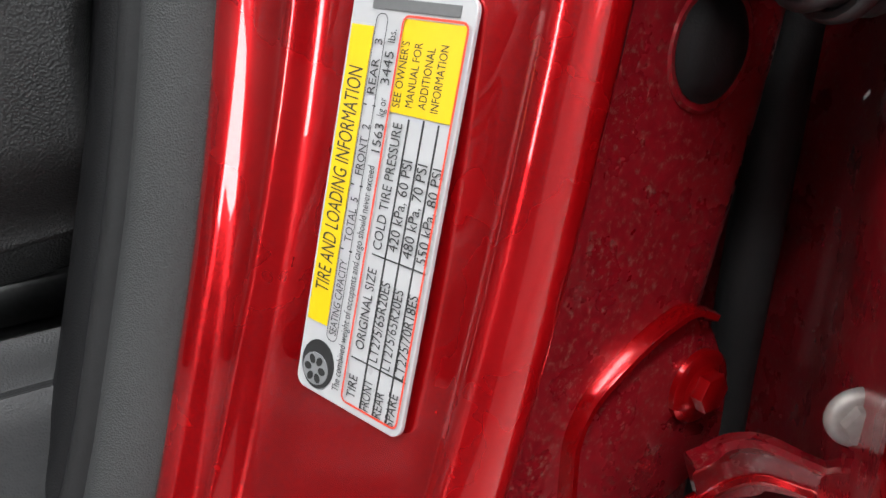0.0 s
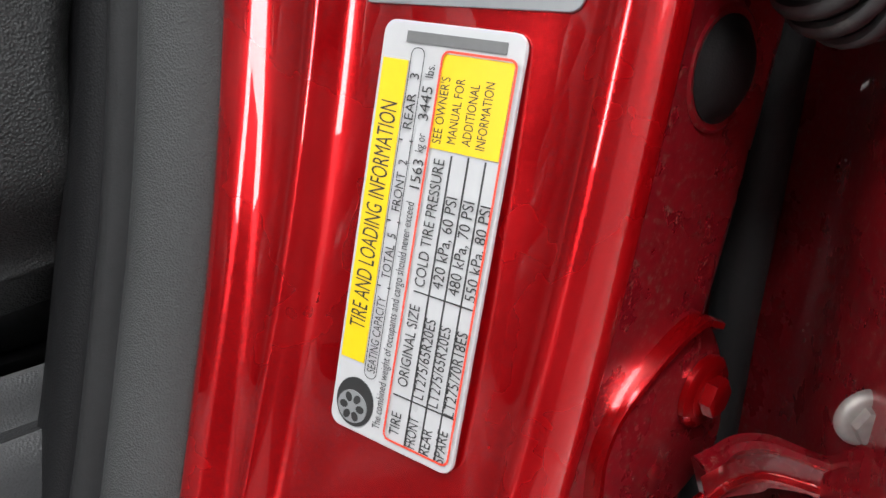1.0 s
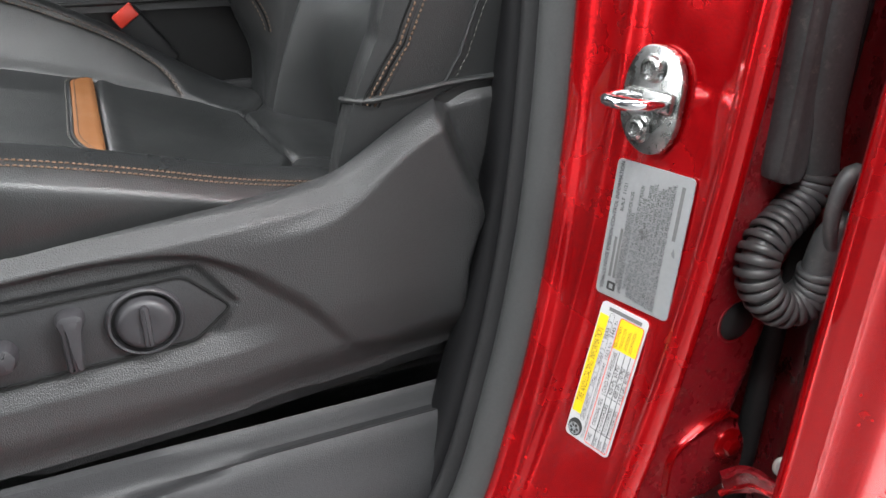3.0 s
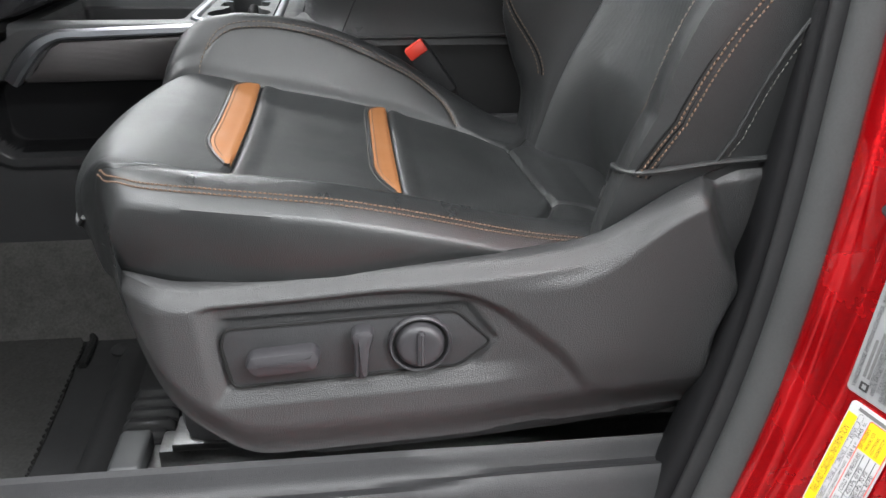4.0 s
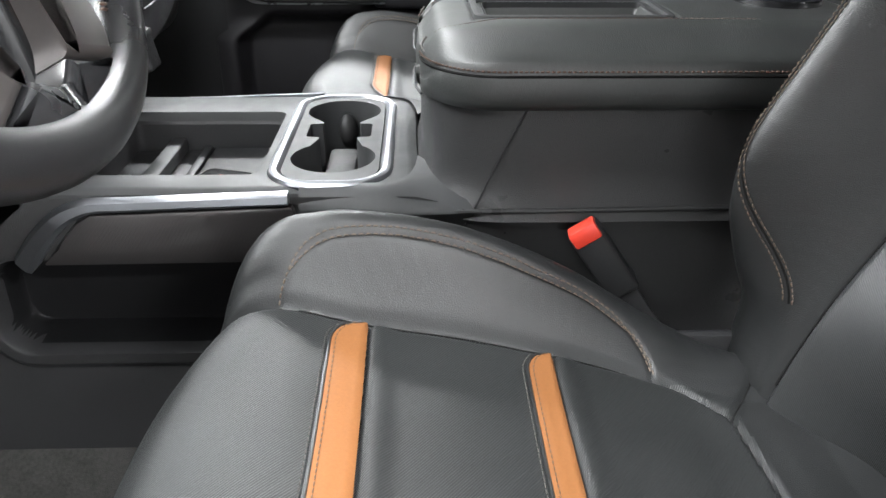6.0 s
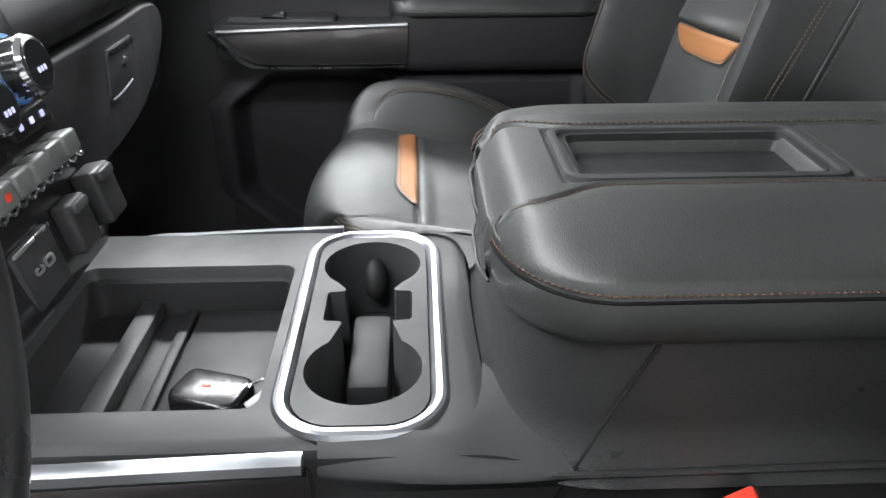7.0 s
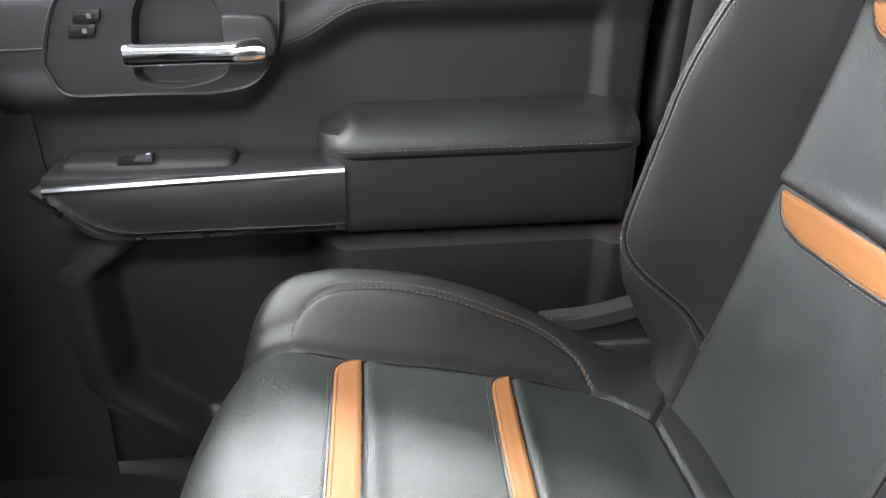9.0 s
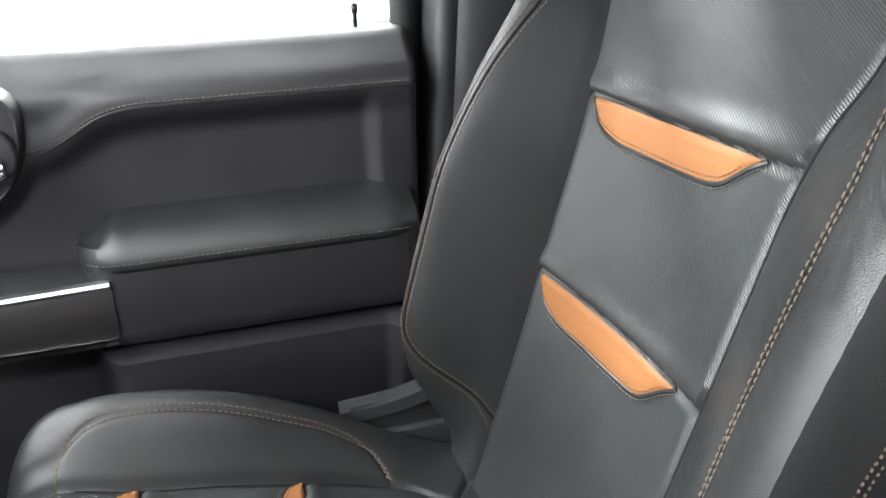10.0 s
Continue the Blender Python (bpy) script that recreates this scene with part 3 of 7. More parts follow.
def plan_v(x, v):
    """The near edge is bowed in plan: rounded at the nose and drawn in behind."""
    if v >= 0:
        return v
    return v + (min(-v, 0.2065) / 0.2065) ** 3 * (0.2065 - edge_v(x))


def cushion_column(v):
    nx = nose_x(v)
    rx = nose_round(v)
    rz = rx + 0.005
    zt = float(cushion_top(nx + rx, v))
    tuck = 1 - 0.94 * step(-0.11, -0.175, v)
    col = [(nx + 0.040 * tuck, v, 0.322), (nx + 0.012 * tuck, v, 0.332), (nx + 0.001, v, zt - rz - 0.012)]
    for k in range(11):
        a = radians(9 * k)
        col.append((nx + rx * (1 - math.cos(a * 0.98)), v, zt - rz + rz * math.sin(a)))
    xs = np.linspace(nx + rx + 0.003, 0.572, 190)
    b = b_near(xs)
    vs_x = np.full(190, v)
    if -0.157 <= v < 0:
        vs_x = v * (1 + (b / 0.157 - 1) * astep(0.11, 0.15, xs))
    elif v < -0.157:
        vs_x = v + ((0.222 + v) / 0.065) * (0.157 - b) * astep(0.11, 0.15, xs)
    return col + [(x, q, z) for x, q, z in zip(xs, vs_x, cushion_top(xs, vs_x))]


def at_seat(rows):
    return [[(x, plan_v(x, v) + SEAT_Y, z) for x, v, z in row] for row in rows]


vs = np.concatenate([np.linspace(-0.222, -0.206, 8), np.linspace(-0.206, -0.157, 26)[1:], np.linspace(-0.157, -0.10, 30)[1:], np.linspace(-0.10, 0.138, 64)[1:], np.linspace(0.138, 0.180, 30)[1:], np.linspace(0.180, 0.222, 20)[1:]])
cols = [cushion_column(v) for v in vs]


def seat_side(col, sgn):
    rows = [col]
    for k in (0.06, 0.15, 0.3, 0.5, 0.75, 1.0):
        rows.append([(x, (v + sgn * (0.0030 * math.sin(math.pi * min(k * 0.9, 1)) ** 0.6)) * (1 - 0.09 * k ** 1.6), z + (min(low_z(x), z) - 0.01 - z) * k) for x, v, z in col])
    return rows


def inside_insert(x, v):
    return -b_near(x) - 0.0004 < v < 0.148 and x < 0.462 - 0.04 * step(-0.03, -0.10, v)


flat_c = seat_side(cols[0], -1)[::-1] + cols[1:] + seat_side(cols[-1], 1)[1:]
rows_c = at_seat(flat_c)
for nm, mt, lb, keep in (("cushion_insert", weave, "finely embossed black centre panel", lambda x, v: inside_insert(x, v)),
                         ("cushion_side", leather, "", lambda x, v: v < -0.2062 and x < 0.47),
                         ("cushion_bolster", leather_worn, "creased black leather bolster", lambda x, v: -0.2062 <= v < 0 and x < 0.47 and not inside_insert(x, v)),
                         ("cushion_bolster", leather, "", lambda x, v: v >= 0 and not inside_insert(x, v) and x < 0.46 + 0.045 * step(0.12, 0.19, v)),
                         ("cushion_rear", leather, "", lambda x, v: not inside_insert(x, v) and not (v < 0 and x < 0.47) and not (v >= 0 and x < 0.46 + 0.045 * step(0.12, 0.19, v)))):
    bm = bmesh.new()

    def left_out(i, j):
        q = flat_c[i][j]
        return not keep(q[0], q[1])

    grid(bm, rows_c, skip=left_out)
    bmesh.ops.delete(bm, geom=[v for v in bm.verts if not v.link_faces], context="VERTS")
    part(nm, bm, mt, seat, lb)


def cover_z(x, v):
    """Height of the cover, the rounded nose included."""
    nx = nose_x(v)
    r = nose_round(v)
    if x > nx + r:
        return float(cushion_top(x, v))
    c = min(max(1 - (x - nx) / r, 0.0), 1.0)
    return float(cushion_top(nx + r, v)) - (r + 0.005) * (1 - math.sqrt(1 - c * c))


def on_cushion(pts, lift=0.0008, n=90):
    return [(x, plan_v(x, v) + SEAT_Y, cover_z(x, v) + lift) for x, v in curve(pts, n)]


bm = bmesh.new()
for line in (SEAM_FAR[3:], SEAM_REAR, SEAM_NEAR[:-3], *SEAM_CORNERS):
    tube(bm, on_cushion(line, -0.0002), 0.0009, 6)
for xs, _ in STRIP_X:
    tube(bm, on_cushion([(xs, -0.158), (xs, 0.0), (xs, 0.147)], 0.0003), 0.0008, 6)
part("seam", bm, seam_black, seat, "sunken black seams", angle=80)


def strip_outline(v):
    """Width of an orange strip across the seat, from its straight edge."""
    far = math.sqrt(max(1 - max((v - 0.118) / 0.028, 0) ** 2, 0))
    near = math.sin(math.pi / 2 * min(max((v + 0.125) / 0.075, 0.0), 1.0)) ** 0.8
    return far * near


def cushion_strip(xs, wide):
    bm = bmesh.new()
    rows = []
    for v in np.linspace(-0.122, 0.1455, 50):
        w = wide * strip_outline(v) + 0.0006
        row = []
        for k in range(9):
            f = k / 8
            x = xs - w * (1 - f)
            puff = 0.0024 * math.sin(math.pi * (0.10 + 0.80 * f)) * min(1, w / 0.01)
            row.append((x, v, float(cushion_top(min(x, xs - 0.008), v)) + 0.0010 + puff - 0.0025 * step(0.86, 1.0, f)))
        rows.append(row)
    grid(bm, at_seat(rows))
    strip = part("accent_strip", bm, orange, seat, "orange leather accent strip")
    vv = np.linspace(-0.118, 0.143, 90)
    for off, mt, r in ((-0.0048, thread_grey, 0.0006), (0.0032, thread_orange, 0.0005)):
        bm = bmesh.new()
        pts = [(xs - max(wide * strip_outline(v) - max(off, 0), 0) + min(off, 0), v) for v in vv]
        stitches(bm, [(x, v + SEAT_Y, float(cushion_top(x, v)) + (0.0008 if off < 0 else 0.0030)) for x, v in pts], 0.0052, 0.0038, r)
        part("stitching", bm, mt, seat)
    bm = bmesh.new()
    tube(bm, [(xs - wide * strip_outline(v) - 0.0016, v + SEAT_Y, float(cushion_top(xs - wide * strip_outline(v) - 0.0016, v)) + 0.0009) for v in np.linspace(-0.122, 0.1455, 60)], 0.0019, 6)
    part("piping", bm, leather, seat)


before = set(seat.children)
for xs, wide in STRIP_X:
    cushion_strip(xs, wide)
strip_meshes = {ob.data for ob in seat.children if ob not in before}

# double contrast seams along both bolsters
bm = bmesh.new()
for off in (-0.0019, 0.0019):
    stitches(bm, on_cushion([(x - (off if k > 20 else 0) * 0.6, v + (off if 1 < k < 22 else 0)) for k, (x, v) in enumerate(WELT)]), 0.0056, 0.0042, 0.0008)
part("stitching", bm, thread_brown, seat)
bm = bmesh.new()
for off in (0.0035, 0.0068):
    stitches(bm, on_cushion([(0.140, -0.158 - off), (0.19, -0.162 - off), (0.245, -0.166 - off), (0.30, -0.163 - off), (0.35, -0.154 - off), (0.408, -0.132 - off)]), 0.0048, 0.0036, 0.0006)
part("stitching", bm, thread_orange, seat)
bm = bmesh.new()
for k in (0, 1):
    row = [(0.0785 - 0.003 * k, -0.1930 - 0.001 * k), (0.088 - 0.002 * k, -0.2020 - 0.0030 * k), (0.105 - 0.001 * k, -0.2060 - 0.0036 * k), (0.14, -0.2070 - 0.0038 * k), (0.20, -0.2070 - 0.0038 * k), (0.30, -0.2070 - 0.0038 * k), (0.40, -0.2070 - 0.0036 * k), (0.455, -0.2060 - 0.0034 * k)]
    stitches(bm, on_cushion(row, 0.0006, 140), 0.0036, 0.0028, 0.00075, lift=(0, -0.6, 0.8))
edge_seam = part("stitching", bm, thread_orange, seat, "tan double stitched edge seam")

# piping round the nose
bm = bmesh.new()
tube(bm, [(nose_x(v) - 0.0006, plan_v(nose_x(v), v) + SEAT_Y, float(cushion_top(nose_x(v) + nose_round(v), v)) - nose_round(v) - 0.015) for v in np.linspace(-0.150, 0.218, 70)], 0.0022, 6)
part("piping", bm, leather, seat)

cushion_meshes = {ob.data for ob in seat.children}

# backrests: the driver's one leans further back
back_x = lambda z: 0.485 + (z - 0.36) * 0.255 + 0.05 * step(0.80, 1.05, z) * 0.3
back_d = spline([(0.30, 0.006), (0.36, 0.020), (0.40, 0.050), (0.45, 0.084), (0.52, 0.103), (0.63, 0.103), (0.73, 0.087), (0.80, 0.064), (0.95, 0.040), (1.02, 0.03)])
half_w = spline([(0.30, 0.196), (0.36, 0.206), (0.45, 0.214), (0.60, 0.216), (0.75, 0.210), (0.88, 0.195), (1.02, 0.160)])
edge_far = spline([(0.30, 0.150), (0.40, 0.147), (0.50, 0.145), (0.60, 0.147), (0.70, 0.148), (0.76, 0.155), (0.80, 0.162), (1.02, 0.158)])
edge_near = spline([(0.30, 0.112), (0.40, 0.106), (0.50, 0.102), (0.70, 0.102), (0.76, 0.108), (0.80, 0.122), (1.02, 0.140)])
bx_t, bd_t, hw_t, ef_t, en_t = [table(f, 0.30, 1.02) for f in (back_x, back_d, half_w, edge_far, edge_near)]
STRIP_Z = ((0.5635, 0.030, 0.021), (0.7205, 0.0265, 0.019))
STRIP_H = spline([(-0.068, 0.0), (-0.060, 0.17), (-0.048, 0.48), (-0.037, 0.76), (-0.026, 0.89), (0.0, 0.97), (0.03, 1.0), (0.085, 1.0), (0.10, 0.93), (0.117, 0.74), (0.125, 0.5), (0.131, 0.15)])


def seam_z(zs, climb, v):
    return zs + climb * np.clip((0.131 - v) / 0.235, 0, 1.2) ** 2


def build_backrest(seat, y0, place, thread, tuck, wide):
    def put(name, bm, material, parent, label="", angle=40):
        bmesh.ops.transform(bm, matrix=place, verts=bm.verts)
        return part(name, bm, material, parent, label, angle)

    def front(z, v):
        z, v = np.asarray(z, float), np.asarray(v, float)
        w = hw_t(z)
        bf, bn = ef_t(z), en_t(z)
        mid, half = (bf - bn) / 2, (bf + bn) / 2
        x = bx_t(z) + 0.014 * (1 - np.minimum(np.abs(v - mid) / half, 1) ** 2)
        far = v > mid
        t = np.clip(np.where(far, (v - bf) / (w + wide - bf), (-bn - v) / (w - bn)), 0, 1)
        up = np.clip(t / np.where(far, 0.66, 0.96), 0, 1)
        rise = 0.62 * up * up * (3 - 2 * up) + 0.38 * (1 - (1 - up) ** 2.2)
        rise = rise * (1 - np.where(far, 0.50, 0.06) * np.clip((t - 0.66) / 0.34, 0, 1) ** 2)
        x = x - np.where(far, bd_t(z), 0.57 * np.maximum(bd_t(z), 0.078)) * rise
        off = np.where(far, v - bf, -bn - v)
        x = x + tuck * np.clip((0.435 - z) / 0.115, 0, 1.15) ** 1.7 * (1 - 0.75 * astep(0.05, 0.16, v)) * (1 - 0.6 * astep(-0.10, -0.15, v))
        x = x + np.where(far, 0.0055, 0.0036) * np.exp(-((off / 0.0032) ** 2))
        for zs, _, climb in STRIP_Z:
            d = z - seam_z(zs, climb, v)
            x = x + (0.0045 * np.exp(-((d / 0.003) ** 2)) - 0.0030 * np.exp(-(((d - 0.010) / 0.009) ** 2)) * (d > 0)) * (off < 0)
        fold = np.sin(z * 390 + 8 * np.sin(v * 70 + z * 13)) * np.sin(z * 160 + v * 80)
        return x + np.where(far, 0.0002, 0.0003) * fold * (off > 0.004)

    ss = np.concatenate([np.linspace(-1, -0.6, 46), np.linspace(-0.6, 0.6, 60)[1:], np.linspace(0.6, 1, 40)[1:]])
    zs_b = np.linspace(0.300, 0.98, 230)

    def across_at(s):
        w, bf, bn = hw_t(zs_b), ef_t(zs_b), en_t(zs_b)
        if s < -0.6:
            return -w + (w - bn) * (s + 1) / 0.4
        if s > 0.6:
            return bf + (w + wide - bf) * (s - 0.6) / 0.4
        return -bn + (bf + bn) * (s + 0.6) / 1.2

    def column(s):
        v = across_at(s)
        xs = front(zs_b, v)
        col = list(zip(xs, v, zs_b))
        for k in range(1, 7):
            a = radians(15 * k)
            col.append((xs[-1] + 0.05 * (1 - math.cos(a)), v[-1] * (1 - 0.03 * k / 6), zs_b[-1] + 0.045 * math.sin(a)))
        return col

    def rear(z):
        return float(bx_t(z)) + 0.125

    def wrap(col, sgn):
        rows = [col]
        for k, bulge in ((0.04, 0.003), (0.12, 0.005), (0.4, 0.006), (0.7, 0.004), (1.0, -0.004)):
            rows.append([(x + (rear(z) - x) * k, v + sgn * bulge, z) for x, v, z in col])
        rows.append([(rear(z) + 0.015, v * 0.80, z) for x, v, z in col])
        rows.append([(rear(z) + 0.020, 0.0, z) for x, v, z in col])
        return rows

    shift = lambda rows: [[(x, v + y0, z) for x, v, z in row] for row in rows]
    cols = [column(s) for s in ss]
    allrows = shift(wrap(cols[0], -1)[::-1] + cols[1:] + wrap(cols[-1], 1)[1:])
    first = 7
    for nm, mt, lb, side in (("backrest_insert", weave_back, "finely embossed black back panel", 0), ("backrest_bolster", leather, "", -1), ("backrest_bolster", leather, "", 1)):
        bm = bmesh.new()

        def left_out(i, j):
            if first + 45 <= i < first + 104:
                return side != 0
            return side != (-1 if i < len(allrows) / 2 else 1)

        grid(bm, allrows, skip=left_out)
        bmesh.ops.delete(bm, geom=[v for v in bm.verts if not v.link_faces], context="VERTS")
        put(nm, bm, mt, seat, lb)

    def on_back(z, v, lift):
        return (float(front(z, v)) - lift, v + y0, z)

    bm = bmesh.new()
    for f in (lambda z: float(ef_t(z)), lambda z: -float(en_t(z))):
        tube(bm, [on_back(z, f(z), 0.0006) for z in np.linspace(0.32, 0.98, 90)], 0.0013, 6, up=(1, 0, 0))
    for zs, _, climb in STRIP_Z:
        tube(bm, [on_back(float(seam_z(zs, climb, v)), v, 0.0003) for v in np.linspace(-float(en_t(zs)), float(ef_t(zs)), 40)], 0.0008, 6, up=(1, 0, 0))
    put("seam", bm, seam_black, seat, "sunken black seams", angle=80)
    for zs, high, climb in STRIP_Z:
        bm = bmesh.new()
        rows = []
        vv = np.concatenate([np.linspace(-0.068, 0.10, 40), np.linspace(0.10, 0.131, 14)[1:]])
        for v in vv:
            w = high * STRIP_H(v) + 0.0004
            zl = float(seam_z(zs, climb, v))
            row = []
            for k in range(9):
                f = k / 8
                z = zl - w * (1 - f)
                puff = 0.0024 * math.sin(math.pi * (0.10 + 0.80 * f)) * min(1, w / 0.01)
                row.append((float(front(min(z, zl - 0.008), v)) - 0.0010 - puff + 0.0025 * step(0.86, 1.0, f), v + y0, z))
            rows.append(row)
        grid(bm, rows)
        put("accent_strip", bm, orange, seat, "orange leather accent strip")
        low = [(v, float(seam_z(zs, climb, v)) - high * STRIP_H(v)) for v in vv]
        bm = bmesh.new()
        stitches(bm, [on_back(z - 0.0048, v, 0.0009) for v, z in low], 0.0052, 0.0038, 0.0006, lift=(-1, 0, 0.2))
        put("stitching", bm, thread_grey, seat)
        bm = bmesh.new()
        stitches(bm, [on_back(z + 0.0032, v, 0.0030) for v, z in low if -0.060 < v < 0.124], 0.0052, 0.0038, 0.0005, lift=(-1, 0, 0.2))
        put("stitching", bm, thread_orange, seat)
        bm = bmesh.new()
        tube(bm, [on_back(z - 0.0016, v, 0.0010) for v, z in low], 0.0019, 6, up=(1, 0, 0))
        put("piping", bm, leather, seat)
    for sgn in (1, -1):
        bm = bmesh.new()
        for off in (-0.0024, 0.0024):
            path = []
            for z in np.linspace(0.388, 0.95, 110):
                s = sgn * ((0.87 if sgn > 0 else 0.80) - 0.17 * step(0.50, 0.385, z) + off / 0.2)
                path.append(on_back(z, s * (half_w(z) + (wide if sgn > 0 else 0.0)), 0.0007))
            stitches(bm, path, 0.0050, 0.0038, 0.0007, lift=(-1, 0, 0))
        put("stitching", bm, thread_brown if sgn > 0 else thread_dark, seat)
        bm = bmesh.new()
        tube(bm, [on_back(z, sgn * ((0.87 if sgn > 0 else 0.80) - 0.17 * step(0.50, 0.385, z)) * (half_w(z) + (wide if sgn > 0 else 0.0)), -0.0004) for z in np.linspace(0.388, 0.95, 90)], 0.0012, 6, up=(1, 0, 0))
        put("piping", bm, seam_black, seat)

    def on_side(z, back, out):
        return (float(front(z, -half_w(z))) + back, y0 - half_w(z) - out, z)

    bm = bmesh.new()
    for off in (0.0, 0.0062):
        stitches(bm, [on_side(z, 0.012 + 0.16 * (z - 0.42) + off, 0.0050) for z in np.linspace(0.392, 0.95, 130)], 0.0040, 0.0032, 0.0009, lift=(0, -1, 0))
    put("stitching", bm, thread, seat, "tan double stitched seam")
    bm = bmesh.new()
    for off in (-0.0032, 0.0031, 0.0094):
        tube(bm, [on_side(z, 0.012 + 0.16 * (z - 0.42) + off, 0.0042) for z in np.linspace(0.392, 0.95, 60)], 0.0009, 6)
    put("seam", bm, seam_black, seat, "sunken black seams", angle=80)
    bm = bmesh.new()
    path = [on_side(z, 0.060 + 0.10 * (z - 0.42), 0.0066) for z in np.linspace(0.412, 0.95, 80)]
    stitches(bm, [(x + 0.006, y, z) for x, y, z in path], 0.0050, 0.0036, 0.0006, lift=(0, -1, 0))
    put("stitching", bm, thread_grey, seat)
    bm = bmesh.new()
    tube(bm, path, 0.0016, 8)
    put("piping", bm, leather, seat)
    # loose lower edge of the cover
    hem = [on_back(z, -v, 0.0014) for z, v in ((0.352, 0.158), (0.372, 0.158), (0.383, 0.164), (0.388, 0.180), (0.391, 0.198))]
    hem += [on_side(0.395, 0.006, 0.003), on_side(0.404, 0.030, 0.0062), on_side(0.416, 0.060, 0.0068), on_side(0.430, 0.105, 0.0060)]
    bm = bmesh.new()
    tube(bm, curve(hem, 50), 0.0026, 8)
    put("hem", bm, leather, seat, "rolled leather hem at the foot of the backrest")


# side trim with the power switches
top_e = spline([(0.074, 0.338), (0.085, 0.344), (0.095, 0.348), (0.111, 0.350), (0.14, 0.349), (0.182, 0.351), (0.268, 0.358), (0.354, 0.363), (0.397, 0.366), (0.436, 0.371), (0.462, 0.378), (0.486, 0.392), (0.514, 0.410), (0.542, 0.424), (0.562, 0.430), (0.60, 0.435), (0.66, 0.437)])
bot_e = spline([(0.074, 0.330), (0.080, 0.322), (0.090, 0.300), (0.104, 0.270), (0.126, 0.240), (0.155, 0.214), (0.170, 0.202), (0.186, 0.195), (0.22, 0.194), (0.265, 0.196), (0.36, 0.201), (0.48, 0.212), (0.566, 0.221), (0.66, 0.232)])
ridge_z = spline([(0.074, 0.326), (0.086, 0.328), (0.11, 0.331), (0.129, 0.333), (0.162, 0.334), (0.225, 0.337), (0.31, 0.341), (0.353, 0.335), (0.375, 0.325), (0.399, 0.304), (0.43, 0.277), (0.46, 0.24), (0.66, 0.235)])
crest_z = spline([(0.30, 0.350), (0.352, 0.352), (0.386, 0.350), (0.416, 0.351), (0.45, 0.359), (0.478, 0.377), (0.50, 0.399), (0.524, 0.420), (0.66, 0.430)])
corner_x = spline([(0.19, 0.556), (0.245, 0.552), (0.283, 0.552), (0.315, 0.560), (0.333, 0.566), (0.361, 0.551), (0.39, 0.537), (0.421, 0.526), (0.45, 0.520)])


def wrap(x):
    """How far the shield turns in round the front corner of the seat."""
    t = min(max((x - 0.072) / 0.085, 0.0), 1.0)
    return 0.082 * (1 - math.sqrt(1 - (1 - t) ** 2))


def trim_out(x, z):
    """How far the side trim stands out of the seat's side."""
    wide = 1 + 1.6 * step(0.37, 0.40, x)
    body = step(ridge_z(x) + 0.006 * wide, ridge_z(x) - 0.002 * wide, z)
    d = 0.004 + 0.012 * step(top_e(x), top_e(x) - 0.014, z) + 0.0065 * (1 - body) * step(0.09, 0.13, x) * (1 - step(0.38, 0.41, x) * (1 - step(0.215, 0.290, z)))
    d += 0.006 * step(crest_z(x) + 0.004, crest_z(x) - 0.010, z) * step(0.36, 0.45, x) * (1 - step(0.545, 0.60, x))
    # bevelled surround of the switch plate
    ramp = min(max(max(0.2645 + (x - 0.18) * 0.05 - z, 0.168 + (z - 0.29) * -0.08 - x) / 0.015, 0.0), 1.0)
    d += 0.0075 * ramp * body * (1 - step(0.36, 0.42, x)) * step(0.085, 0.13, x)
    d -= 0.012 * step(bot_e(x) + 0.040, bot_e(x), z)
    pan = step(0.165, 0.172, x) * (1 - step(0.352 + 0.022 * (1 - abs(z - 0.297) / 0.03), 0.360 + 0.022 * (1 - abs(z - 0.297) / 0.03), x))
    pan *= step(0.262 + (x - 0.18) * 0.05, 0.268 + (x - 0.18) * 0.05, z) * (1 - step(0.322 + (x - 0.18) * 0.03, 0.327 + (x - 0.18) * 0.03, z))
    d -= 0.0035 * pan
    d *= 0.55 + 0.45 * step(0.070, 0.125, x)
    corner = corner_x(z)
    d -= 0.030 * step(corner - 0.002, corner + 0.022, x)
    d += 0.009 * step(corner + 0.012, corner + 0.045, x) * step(0.33, 0.37, z)
    return d


bm = bmesh.new()
rows = []
for x in list(0.0735 + 0.06 * np.linspace(0, 1, 40) ** 1.8) + list(np.linspace(0.1335, 0.20, 24))[1:] + list(np.linspace(0.20, 0.37, 60))[1:] + list(np.linspace(0.37, 0.46, 60))[1:] + list(np.linspace(0.46, 0.66, 80))[1:]:
    y0 = SEAT_Y - 0.219 + wrap(x)
    row = [(x, y0 + 0.016, top_e(x) - 0.014), (x, y0 + 0.004, top_e(x) - 0.0015), (x, y0, top_e(x))]
    for k in range(1, 90):
        z = top_e(x) + (bot_e(x) - top_e(x)) * k / 89
        row.append((x, y0 - trim_out(x, z), z))
    row.append((x, y0 + 0.009, bot_e(x) - 0.006))
    row.append((x, y0 + 0.024, bot_e(x) - 0.002))
    rows.append(row)
grid(bm, rows)
part("side_trim", bm, plastic, seat, "grained charcoal plastic side shield", angle=70)
bm = bmesh.new()
rows = []
